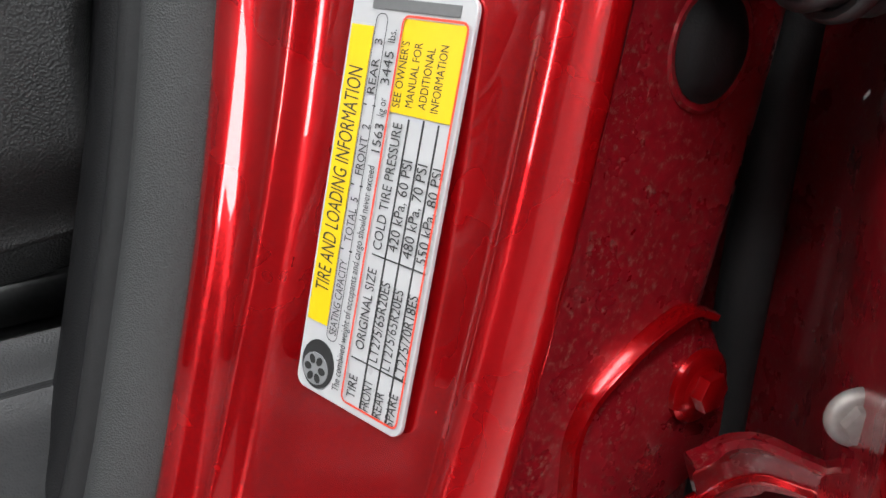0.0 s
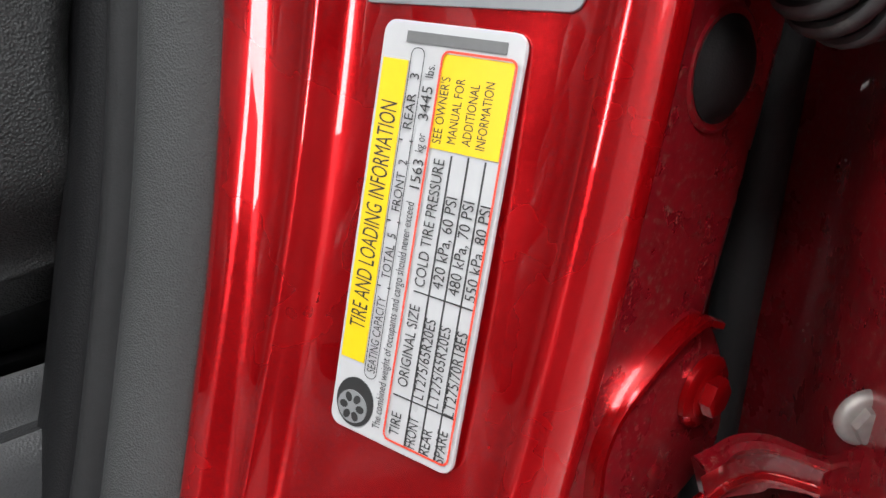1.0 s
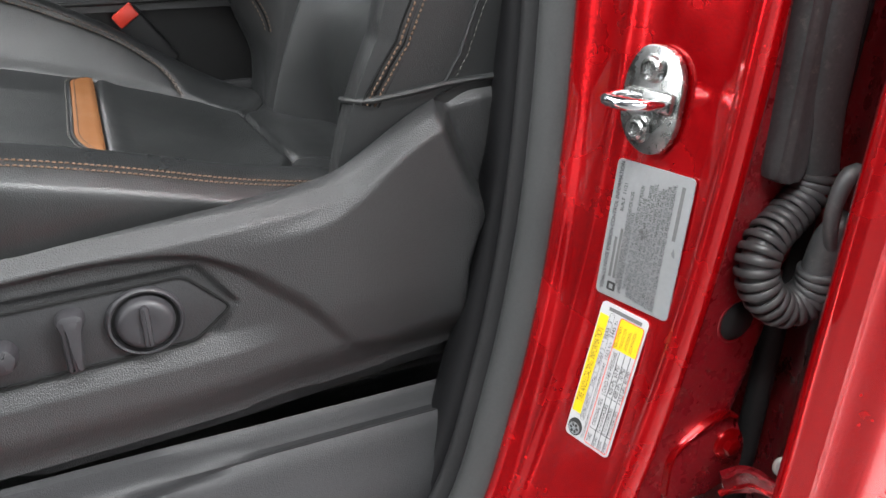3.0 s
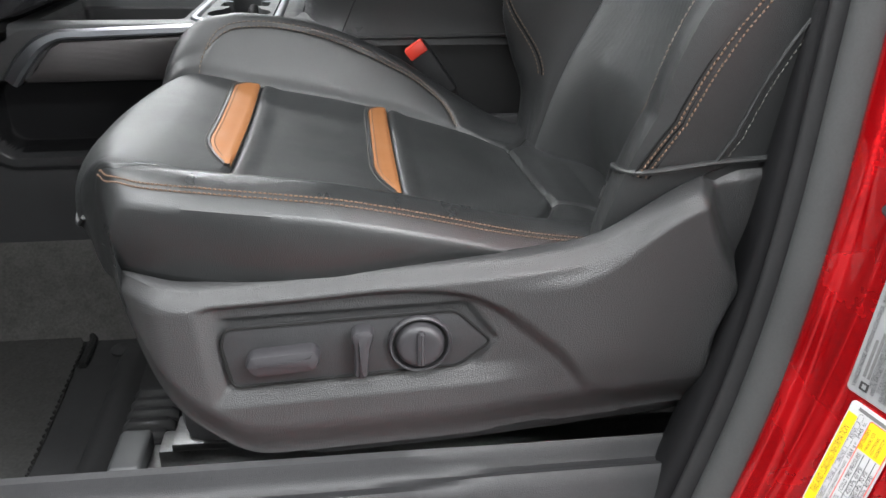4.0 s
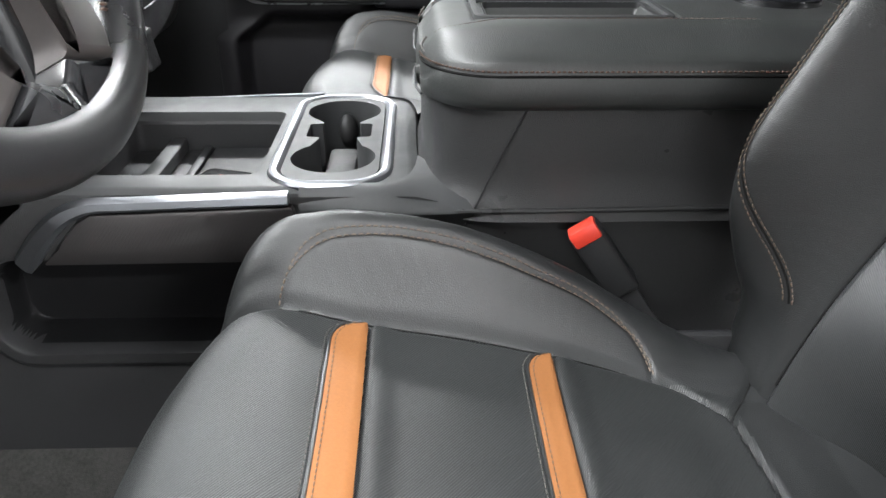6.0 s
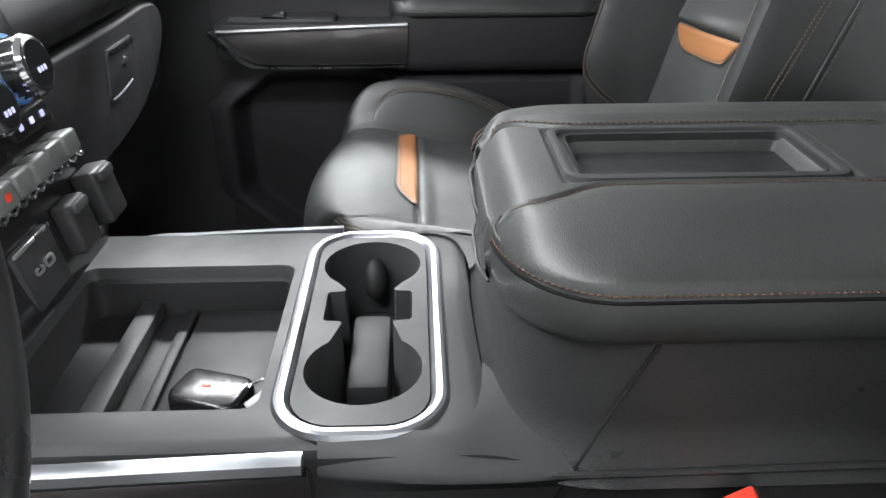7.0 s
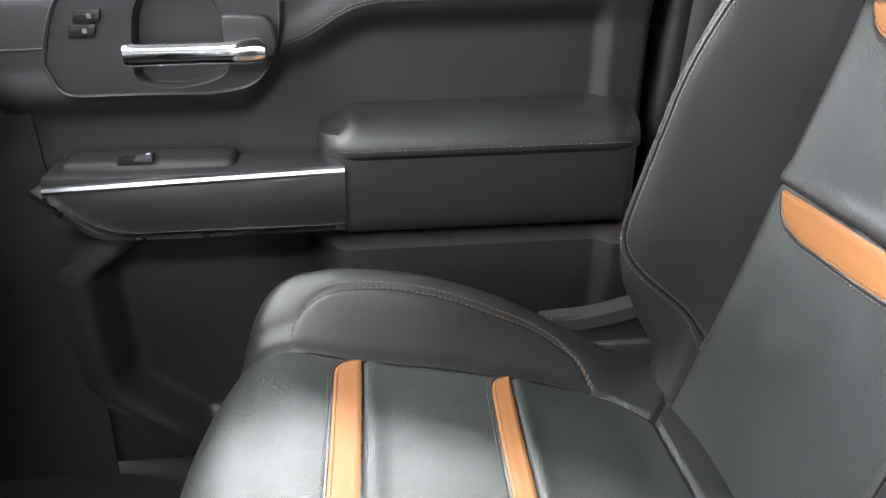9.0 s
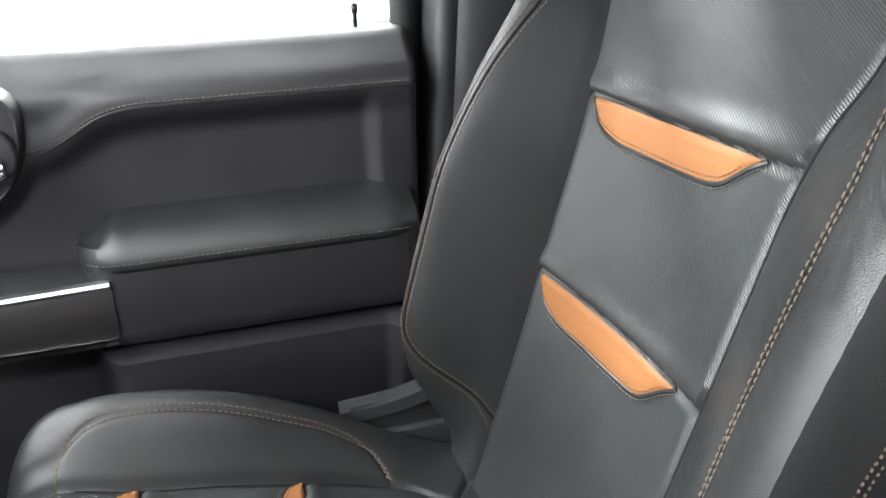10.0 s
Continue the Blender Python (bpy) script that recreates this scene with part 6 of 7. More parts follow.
# glovebox
gx = facing((-0.2225, 0.0, 0.0), (0, 1, 0), (0.03, 0, 1))
bm = bmesh.new()
slab(bm, smooth_outline([(0.150, 0.452), (0.30, 0.456), (0.42, 0.462), (0.50, 0.476), (0.575, 0.508), (0.615, 0.540), (0.626, 0.562), (0.620, 0.582), (0.598, 0.594), (0.45, 0.597), (0.25, 0.598), (0.150, 0.598)], 110), gx @ pose(0, 0, 0.012), 0.016, 0.006, 3)
glove = part("glovebox", bm, plastic_soft, dash, "soft black glovebox lid")
bm = bmesh.new()
slab(bm, [(0.400, 0.575), (0.480, 0.576), (0.483, 0.573), (0.466, 0.528), (0.461, 0.523), (0.394, 0.517), (0.388, 0.521), (0.396, 0.571)], gx @ pose(0, 0, 0.0145), 0.004, 0.002)
latch = part("latch", bm, plastic_dark, glove, "black glovebox latch")
bm = bmesh.new()
box(bm, (0, 0, 0), (0.078, 0.007, 0.004), 0.0015, 2, gx @ pose(0.441, 0.5715, 0.0155))
part("latch_slot", bm, gloss_black, latch)
bm = bmesh.new()
lathe(bm, [(0.0055, 0.0), (0.0055, 0.002), (0.004, 0.0026), (0.0012, 0.0022)], gx @ pose(0.448, 0.551, 0.0145), 18)
part("lock", bm, satin, latch, "small silver lock")
bm = bmesh.new()
tube(bm, [gx @ Vector(q) for q in ((0.390, 0.5185, 0.0150), (0.410, 0.5190, 0.0160), (0.440, 0.5215, 0.0160), (0.462, 0.5245, 0.0150))], 0.0018, 6, up=(1, 0, 0))
part("latch_edge", bm, plastic_smooth, latch)
# end vent
bm = bmesh.new()
vm = facing((-0.184, 0.692, 0.690), (-0.10, 1, 0), (-0.22, 0, 1))
vo = smooth_outline([(-0.045, 0.060), (0.0, 0.066), (0.046, 0.060), (0.054, 0.030), (0.050, -0.020), (0.038, -0.056), (0.024, -0.066), (0.006, -0.058), (-0.030, -0.030), (-0.050, 0.0), (-0.052, 0.036)], 60)
sweep(bm, [vm @ Vector((x, y, 0.004)) for x, y in vo + vo[:1]], [(-0.005, -0.004), (0.005, -0.004), (0.004, 0.002), (-0.003, 0.004)], up=tuple(vm.col[2][:3]), caps=False)
vent = part("vent_ring", bm, satin, dash, "satin silver vent ring")
bm = bmesh.new()
slab(bm, vo, vm @ pose(0, 0, 0.001), 0.012)
part("vent_backing", bm, gloss_black, vent)
for k in range(5):
    bm = bmesh.new()
    box(bm, (0, 0, 0), (0.003, 0.088 - 0.012 * abs(k - 2), 0.008), 0.0008, 1, vm @ pose(-0.030 + 0.014 * k, 0.008 - 0.004 * k, 0.003, 0, 25, 0))
    part("vent_slat", bm, gloss_black, vent)

# centre stack
stack_x = lambda z: -0.128 + (0.593 - z) * 0.22
bm = bmesh.new()
rows = []
for y in [-0.128, -0.124, -0.115] + list(np.linspace(-0.10, 0.095, 12)) + [0.103, 0.107, 0.109]:
    e = 0.012 * (1 - math.sqrt(max(0, 1 - max(0, (y - 0.095) / 0.014) ** 2))) + 0.012 * (1 - math.sqrt(max(0, 1 - max(0, (-0.114 - y) / 0.014) ** 2)))
    rows.append([(x - e, y, z) for x, z in curve([(-0.30, 0.40), (-0.17, 0.452), (-0.125, 0.468), (-0.108, 0.476), (-0.102, 0.486), (stack_x(0.51), 0.51), (stack_x(0.56), 0.56), (stack_x(0.62), 0.62), (stack_x(0.67), 0.67), (-0.165, 0.71), (-0.25, 0.745), (-0.45, 0.76)], 60)])
grid(bm, rows)
bm.faces.new([bm.verts.new(q) for q in rows[-1]])
bm.faces.new([bm.verts.new(q) for q in rows[0]])
stack = part("center_panel", bm, gloss_black, dash, "gloss black centre control stack")


def on_stack(y, z, h=0.0):
    return facing((stack_x(z) + 0.001, y, z), (0, 1, 0), (-0.22, 0, 1)) @ pose(0, 0, h)


for ky, kz, r in ((0.066, 0.637, 0.0225), (0.000, 0.624, 0.0185)):
    bm = bmesh.new()
    n = 48
    m = on_stack(ky, kz)
    rows = []
    for rr, h in ((r * 1.10, 0.0), (r * 1.10, 0.004), (r, 0.006), (r, 0.020), (r * 0.93, 0.024), (r * 0.80, 0.0245)):
        rows.append([m @ Vector(((rr + (0.0006 if (k % 2 and 0.005 < h < 0.021) else 0)) * math.cos(2 * math.pi * k / n), (rr + (0.0006 if (k % 2 and 0.005 < h < 0.021) else 0)) * math.sin(2 * math.pi * k / n), h)) for k in range(n)])
    grid(bm, rows, ring=True, caps=True)
    kn = part("climate_knob", bm, chrome, stack, "knurled chrome climate knob", angle=20)
    bm = bmesh.new()
    lathe(bm, [(r * 0.79, 0.0242), (r * 0.78, 0.0252), (0.001, 0.0252)], m, 32)
    part("knob_face", bm, gloss_black, kn)
    bm = bmesh.new()
    lathe(bm, [(r * 1.10, 0.0005), (r * 1.17, 0.0008), (r * 1.17, 0.0045), (r * 1.105, 0.0055)], m, 40)
    part("base_ring", bm, blue_band if ky > 0.03 else chrome, kn, "blue base ring" if ky > 0.03 else "")
    bm = bmesh.new()
    for q in range(3):
        slab(bm, rounded_rect(0.0032, 0.004, 0.0006, 1), m @ pose(-0.005 + 0.005 * q, -0.004, 0.0258), 0.0004)
    part("symbol", bm, screen_m, kn)
bm = bmesh.new()
slab(bm, rounded_rect(0.062, 0.017, 0.004), on_stack(0.060, 0.600, 0.003), 0.004, 0.001)
row3 = part("button_bar", bm, gloss_black, stack, "black button row with lit symbols")
for q in range(3):
    bm = bmesh.new()
    slab(bm, rounded_rect(0.006, 0.005, 0.001), on_stack(0.042 + 0.018 * q, 0.600, 0.0036), 0.0004)
    part("symbol", bm, screen_m, row3)
for q in range(6):
    bm = bmesh.new()
    box(bm, (0, 0, 0), (0.0255, 0.019, 0.014), 0.003, 3, on_stack(-0.052 + 0.028 * q, 0.571, 0.004))
    tg = part("toggle", bm, toggle_grey, stack, "grey toggle switch")
    if q == 1:
        bm = bmesh.new()
        slab(bm, rounded_rect(0.008, 0.006, 0.002), on_stack(-0.052 + 0.028 * q, 0.571, 0.0113), 0.0004)
        part("symbol", bm, ink_red, tg, "red switch mark")
bm = bmesh.new()
tube(bm, [on_stack(y, 0.5585 + 0.0015 * math.sin(y * 420), 0.006).translation for y in np.linspace(-0.066, 0.104, 90)], 0.0018, 6)
part("chrome_edge", bm, chrome, stack, "rippled chrome edge")
for cy, cz, w, h, t in ((0.096, 0.523, 0.036, 0.046, 0.022), (0.048, 0.518, 0.034, 0.042, 0.016)):
    bm = bmesh.new()
    box(bm, (0, 0, 0), (w, h, t), 0.004, 3, on_stack(cy, cz, t / 2 - 0.002))
    cov = part("socket_cover", bm, plastic_dark, stack, "black power socket cover")
    bm = bmesh.new()
    box(bm, (0, 0, 0), (w * 0.7, 0.008, 0.006), 0.002, 2, on_stack(cy, cz + h / 2 - 0.006, t - 0.001))
    part("cover_lip", bm, plastic_smooth, cov)
bm = bmesh.new()
slab(bm, rounded_rect(0.056, 0.046, 0.003), on_stack(-0.012, 0.513, 0.003), 0.005, 0.001)
usb = part("usb_plate", bm, plastic_dark, stack, "black charging port plate")
bm = bmesh.new()
box(bm, (0, 0, 0), (0.056, 0.003, 0.002), 0.0005, 1, on_stack(-0.012, 0.534, 0.0035))
part("edge_strip", bm, satin, usb)
for q, (w, h) in enumerate(((0.012, 0.006), (0.010, 0.004))):
    bm = bmesh.new()
    o = rounded_rect(w, h, 0.0018, 3)
    m = on_stack(-0.004 - 0.016 * q, 0.514, 0.004)
    sweep(bm, [m @ Vector((x, y, 0)) for x, y in o + o[:1]], [(-0.0008, -0.0008), (0.0008, -0.0008), (0.0008, 0.0008), (-0.0008, 0.0008)], up=tuple(m.col[2][:3]), caps=False)
    part("port_rim", bm, satin, usb, "silver port rim")

# start button beside the column
sb = facing((-0.1935, -0.200, 0.545), (0, 1, 0), (0, 0, 1))
bm = bmesh.new()
lathe(bm, [(0.018, 0.0), (0.018, 0.006), (0.0165, 0.009), (0.0140, 0.009), (0.0135, 0.006)], sb, 32)
st = part("start_button", bm, chrome, dash, "round start button with a chrome ring")
bm = bmesh.new()
lathe(bm, [(0.0134, 0.005), (0.0125, 0.0075), (0.001, 0.008)], sb, 28)
part("button_face", bm, gloss_black, st)

# ---- steering wheel ----
WC, WT, WR = Vector((-0.0366, -0.437, 0.765)), radians(28.0), 0.1815
wheel = thing("steering_wheel", (-0.10, -0.437, 0.70), "black leather steering wheel with silver spokes and stitched rim", "steering wheel")
wm = facing(WC, (0, 1, 0), (-math.sin(WT), 0, math.cos(WT)))
bm = bmesh.new()
rows = []
for k in range(96):
    a = 2 * math.pi * k / 96
    c = Vector((math.cos(a), math.sin(a), 0))
    thick = 0.0155 + 0.002 * math.exp(-((math.sin(a) / 0.35) ** 2))
    rows.append([wm @ (c * WR + c * p * thick + Vector((0, 0, q * thick * 1.12))) for p, q in circle(1.0, 18)])
rows.append(rows[0])
grid(bm, rows, ring=True)
rim = part("rim", bm, leather_gloss, wheel, "black leather rim")
bm = bmesh.new()
stitches(bm, [wm @ Vector(((WR - 0.0155) * math.cos(a), (WR - 0.0155) * math.sin(a), 0.006)) for a in np.linspace(-0.97, math.pi + 0.97, 260)], 0.0046, 0.0085, 0.0010, lift=tuple((wm.to_3x3() @ Vector((0, 0, 1)))[:]), lean=1.2)
part("stitching", bm, thread_rust, rim, "rust brown rim stitching")
bm = bmesh.new()
slab(bm, smooth_outline([(-0.075, 0.045), (-0.055, 0.062), (0.055, 0.062), (0.075, 0.045), (0.070, -0.020), (0.042, -0.070), (-0.042, -0.070), (-0.070, -0.020)], 60), wm @ pose(0, 0, 0.012), 0.05, 0.012, 4)
part("hub", bm, plastic_dark, wheel, "black airbag cover")
for sgn in (-1, 1):
    bm = bmesh.new()
    slab(bm, [(sgn * x, y) for x, y in ((0.060, 0.035), (0.110, 0.028), (0.172, 0.030), (0.174, -0.022), (0.120, -0.018), (0.060, -0.030))], wm @ pose(0, 0, -0.002), 0.02, 0.006, 3)
    part("spoke", bm, plastic_dark, wheel, "black side spoke")
    bm = bmesh.new()
    arm_o = curve([(0.040, -0.052), (0.060, -0.066), (0.0735, -0.085), (0.0780, -0.103), (0.0800, -0.125), (0.0758, -0.1460), (0.0630, -0.1595)], 28).tolist() + curve([(0.0220, -0.1462), (0.0335, -0.1365), (0.0445, -0.116), (0.0500, -0.100), (0.0460, -0.082), (0.030, -0.066)], 20).tolist()
    slab(bm, [(sgn * x, y) for x, y in arm_o], wm @ pose(0, 0, 0.010), 0.022, 0.006, 4)
    part("lower_spoke", bm, satin_dark, wheel, "satin silver lower spoke")
    bm = bmesh.new()
    foot_o = curve([(0.0622, -0.1604), (0.0560, -0.1645), (0.0475, -0.1680), (0.0173, -0.1710), (0.0, -0.1712)], 24).tolist() + curve([(0.0, -0.1560), (0.0080, -0.1535), (0.0213, -0.1470)], 12).tolist()
    slab(bm, [(sgn * x, y) for x, y in foot_o], wm @ pose(0, 0, 0.010), 0.022, 0.005, 4)
    part("spoke_foot", bm, gloss_black, wheel, "gloss black foot of the lower spoke")
bm = bmesh.new()
rows = []
for u in np.linspace(0, 1, 10):
    c = wm @ Vector((0, 0, -0.03 - 0.16 * u))
    r = 0.045 + 0.012 * u
    rows.append([c + wm.to_3x3() @ Vector((r * 1.1 * math.cos(a), r * math.sin(a), 0)) for a in np.linspace(0, 2 * math.pi, 24, endpoint=False)])
grid(bm, rows, ring=True, caps=True)
part("column_shroud", bm, plastic_dark, wheel)

# ---- stickers on the jamb ----
def sticker(name, bl, tl, br, label, category, material, lift):
    """A thin film on the jamb: words run upwards, their tops towards the cab. Gives the thing, its frame, length and width."""
    bl, tl, br = Vector(bl), Vector(tl), Vector(br)
    m = facing(br, tl - bl, bl - br)
    n = m.to_3x3() @ Vector((0, 0, 1))
    m.translation = br + n * lift
    L, W = (tl - bl).length, (bl - br).length
    ob = thing(name, br, label, category)
    bm = bmesh.new()
    o = rounded_rect(L, W, 0.0032, 5)
    slab(bm, [(x + L / 2, y + W / 2) for x, y in o], m, 0.0012, 0.0002, 1)
    part("film", bm, material, ob)
    return ob, m, L, W


tyre_label, TM, TL, TW = sticker("tyre_label", (0.5745, -0.8115, 0.2125), (0.5995, -0.8068, 0.3102), (0.5845, -0.8478, 0.2125), "white tyre and loading sticker with yellow panels on the jamb", "sticker", paper, 0.0010)


def on_label(m, L, W):
    """Places on a sticker: a up its length from 0 to 1, b across it from the tops of the words (0) to their feet (1)."""
    return lambda a, b, h=0.0004: m @ pose(a * L, (1 - b) * W, h)


at = on_label(TM, TL, TW)


def words(text, a0, b, a1, cap, mt=ink, shear=0.0):
    lettering(text, at(a0, b), cap * TW, mt, tyre_label, width=(a1 - a0) * TL, shear=shear)


def bar(at_, L, W, a0, b0, a1, b1, mt, parent, name="bar", h=0.0003, r=0.0):
    bm = bmesh.new()
    w, hh = (a1 - a0) * L, (b1 - b0) * W
    o = rounded_rect(w, hh, r, 4) if r else [(-w / 2, -hh / 2), (w / 2, -hh / 2), (w / 2, hh / 2), (-w / 2, hh / 2)]
    slab(bm, [(x + w / 2, y + hh / 2) for x, y in o], at_(a0, b1, h), 0.0002)
    return part(name, bm, mt, parent, flat=True)


def outline(at_, L, W, a0, b0, a1, b1, wide, mt, parent, r, h=0.0005):
    bm = bmesh.new()
    w, hh = (a1 - a0) * L, (b1 - b0) * W
    m = at_(a0, b1, h) @ pose(w / 2, hh / 2, 0)
    rows = []
    for (x, y), (x2, y2) in zip(rounded_rect(w, hh, r, 5), rounded_rect(w - 2 * wide, hh - 2 * wide, max(r - wide, 0.0002), 5)):
        rows.append([m @ Vector((x, y, 0)), m @ Vector((x2, y2, 0))])
    rows.append(rows[0])
    grid(bm, rows)
    return part("frame_line", bm, mt, parent, flat=True)


bar(at, TL, TW, 0.183, 0.028, 0.913, 0.222, ink_yellow, tyre_label, "yellow_panel")
bar(at, TL, TW, 0.732, 0.470, 0.938, 0.952, ink_yellow, tyre_label, "yellow_panel")
outline(at, TL, TW, 0.022, 0.462, 0.946, 0.978, 0.00055, ink_red, tyre_label, 0.002, 0.0007)
outline(at, TL, TW, 0.152, 0.238, 0.944, 0.340, 0.00022, ink, tyre_label, 0.0017)
words("TIRE AND LOADING INFORMATION", 0.263, 0.188, 0.818, 0.128, shear=0.12)
for text, a0, b, a1, cap in (("SEATING CAPACITY", 0.168, 0.322, 0.361, 0.066), ("TOTAL  5", 0.407, 0.326, 0.517, 0.066), ("FRONT  2", 0.570, 0.326, 0.692, 0.066), ("REAR   3", 0.760, 0.318, 0.887, 0.066),
                            ("The combined weight of occupants and cargo should never exceed", 0.035, 0.425, 0.601, 0.062), ("1563", 0.627, 0.445, 0.700, 0.075), ("kg or", 0.716, 0.430, 0.759, 0.062), ("3445", 0.786, 0.430, 0.863, 0.075), ("lbs.", 0.881, 0.422, 0.912, 0.062),
                            ("SEE OWNER'S", 0.743, 0.545, 0.890, 0.062), ("MANUAL FOR", 0.748, 0.648, 0.891, 0.062), ("ADDITIONAL", 0.751, 0.752, 0.884, 0.062), ("INFORMATION", 0.747, 0.850, 0.893, 0.062),
                            ("COLD TIRE PRESSURE", 0.414, 0.595, 0.711, 0.078), ("420 kPa, 60 PSI", 0.423, 0.726, 0.635, 0.078), ("480 kPa, 70 PSI", 0.420, 0.846, 0.635, 0.078), ("550 kPa, 80 PSI", 0.418, 0.964, 0.634, 0.076),
                            ("ORIGINAL SIZE", 0.166, 0.588, 0.369, 0.078), ("LT275/65R20ES", 0.152, 0.720, 0.350, 0.078), ("LT275/65R20ES", 0.147, 0.834, 0.345, 0.078), ("LT275/70R18ES", 0.141, 0.955, 0.346, 0.076),
                            ("TIRE", 0.040, 0.580, 0.099, 0.078), ("FRONT", 0.026, 0.715, 0.106, 0.078), ("REAR", 0.025, 0.826, 0.092, 0.078), ("SPARE", 0.022, 0.938, 0.104, 0.076)):
    words(text, a0, b, a1, cap)
for b, a1 in ((0.630, 0.724), (0.748, 0.728), (0.866, 0.726)):
    bar(at, TL, TW, 0.026, b, a1, b + 0.009, ink, tyre_label, "rule")
for a, b0, b1 in ((0.139, 0.49, 0.97), (0.400, 0.52, 0.97), (0.385, 0.238, 0.262), (0.385, 0.318, 0.340), (0.545, 0.238, 0.262), (0.545, 0.318, 0.340), (0.735, 0.238, 0.262), (0.735, 0.318, 0.340)):
    bar(at, TL, TW, a, b0, a + 0.0028, b1, ink, tyre_label, "rule")
bar(at, TL, TW, 0.953, 0.185, 0.978, 0.885, ink_grey, tyre_label, "bar")
# tyre picture
bm = bmesh.new()
slab(bm, [(x, y) for x, y in circle(0.0064, 40, 0.0058)], at(0.078, 0.195, 0.0004), 0.0003)
tp = part("tyre_picture", bm, ink, tyre_label, "printed black tyre")
bm = bmesh.new()
slab(bm, [(x, y) for x, y in circle(0.0042, 32, 0.0046)], at(0.065, 0.185, 0.0006), 0.0002)
part("rim_picture", bm, paper_grey, tp)
for k in range(6):
    bm = bmesh.new()
    slab(bm, [(x * 0.0010, y * 0.0013) for x, y in circle(1.0, 10)], at(0.065, 0.185, 0.0008) @ pose(0, 0, 0, 0, 0, 60 * k) @ pose(0, 0.0026, 0), 0.0001)
    part("rim_hole", bm, ink, tp)

noise_label, GM_, GL, GW = sticker("noise_label", (0.6000, -0.7975, 0.3170), (0.6118, -0.7925, 0.4080), (0.6138, -0.8535, 0.3150), "silver vehicle noise emission sticker with fine black print", "sticker", paper_grey, 0.0012)
at2 = on_label(GM_, GL, GW)
LINES = (("VEHICLE NOISE EMISSION CONTROL INFORMATION", 0.045, 0.985, 0.105), ("THIS VEHICLE CONFORMS TO U.S. EPA REGULATIONS FOR NOISE", 0.10, 0.80, 0.300), ("EMISSION APPLICABLE TO MEDIUM AND HEAVY TRUCKS.", 0.06, 0.66, 0.350),
         ("THE FOLLOWING ACTS OR THE CAUSING THEREOF BY ANY PERSON", 0.10, 0.86, 0.415), ("ARE PROHIBITED BY THE NOISE CONTROL ACT OF 1972: (A) THE", 0.05, 0.78, 0.470), ("REMOVAL OR RENDERING INOPERATIVE, OTHER THAN FOR PURPOSES", 0.05, 0.88, 0.525),
         ("OF MAINTENANCE, REPAIR, OR REPLACEMENT, OF ANY NOISE CONTROL", 0.04, 0.90, 0.580), ("DEVICE OR ELEMENT OF DESIGN (LISTED IN THE OWNER'S MANUAL)", 0.04, 0.86, 0.635), ("INCORPORATED INTO THIS VEHICLE IN COMPLIANCE WITH THE NOISE", 0.04, 0.88, 0.690),
         ("CONTROL ACT; (B) THE USE OF THIS VEHICLE AFTER SUCH DEVICE OR", 0.03, 0.91, 0.748), ("ELEMENT OF DESIGN HAS BEEN REMOVED OR RENDERED INOPERATIVE.", 0.03, 0.93, 0.805))
for k, (text, a0, a1, b) in enumerate(LINES):
    lettering(text, at2(a0, b), (0.047 if k else 0.050) * GW, ink, noise_label, width=(a1 - a0) * GL)
lettering("BUILT  11/21", at2(0.64, 0.19), 0.040 * GW, ink, noise_label, width=0.20 * GL)
for a0, b0, a1, b1 in ((0.15, 0.145, 0.45, 0.180), (0.15, 0.205, 0.52, 0.240), (0.56, 0.865, 0.93, 0.905)):
    bar(at2, GL, GW, a0, b0, a1, b1, ink_grey, noise_label, "bar")
bar(at2, GL, GW, 0.05, 0.15, 0.115, 0.265, ink, noise_label, "maker_mark", r=0.0008)
bar(at2, GL, GW, 0.066, 0.185, 0.099, 0.235, paper_grey, noise_label, "maker_mark", h=0.0006)

# ---- striker ----
striker = thing("door_striker", (0.619, -0.812, 0.445), "zinc-plated door striker loop with two star bolts", "door striker")
sm = facing((0.6175, -0.8105, 0.4455), (0.26, -1, 0), (0.12, 0, 1))
bm = bmesh.new()
slab(bm, smooth_outline([(-0.021, 0.0), (-0.0195, 0.016), (-0.010, 0.0305), (0.006, 0.0310), (0.015, 0.025), (0.021, 0.008), (0.021, -0.010), (0.014, -0.0285), (0.002, -0.0325), (-0.011, -0.027), (-0.0195, -0.014)], 60), sm @ pose(0, 0, 0.0035), 0.005, 0.001, 2)
part("plate", bm, zinc, striker)
bm = bmesh.new()
box(bm, (0, 0, 0), (0.036, 0.013, 0.006), 0.0025, 2, sm @ pose(0.0, 0.0, 0.005))
part("boss", bm, zinc, striker)
bm = bmesh.new()
tube(bm, [sm @ Vector(q) for q in curve([(-0.012, 0.0, 0.0), (-0.013, 0.0, 0.016), (-0.0125, 0.0, 0.027), (-0.008, 0.0, 0.0335), (0.0, 0.0, 0.0355), (0.007, 0.0, 0.0325), (0.0115, 0.0, 0.025), (0.012, 0.0, 0.014), (0.012, 0.0, 0.0)], 40)], 0.0040, 12, up=tuple((sm.to_3x3() @ Vector((0, 1, 0)))[:]))
part("loop", bm, chrome, striker, "bright bent steel loop")
for by, bx_ in ((0.0185, -0.001), (-0.0185, -0.004)):
    bm = bmesh.new()
    lathe(bm, [(0.0088, 0.0), (0.0088, 0.0016), (0.0074, 0.0024), (0.0066, 0.0046), (0.0046, 0.0052), (0.0038, 0.0030), (0.001, 0.0028)], sm @ pose(bx_, by, 0.0034), 28)
    part("bolt", bm, zinc, striker)

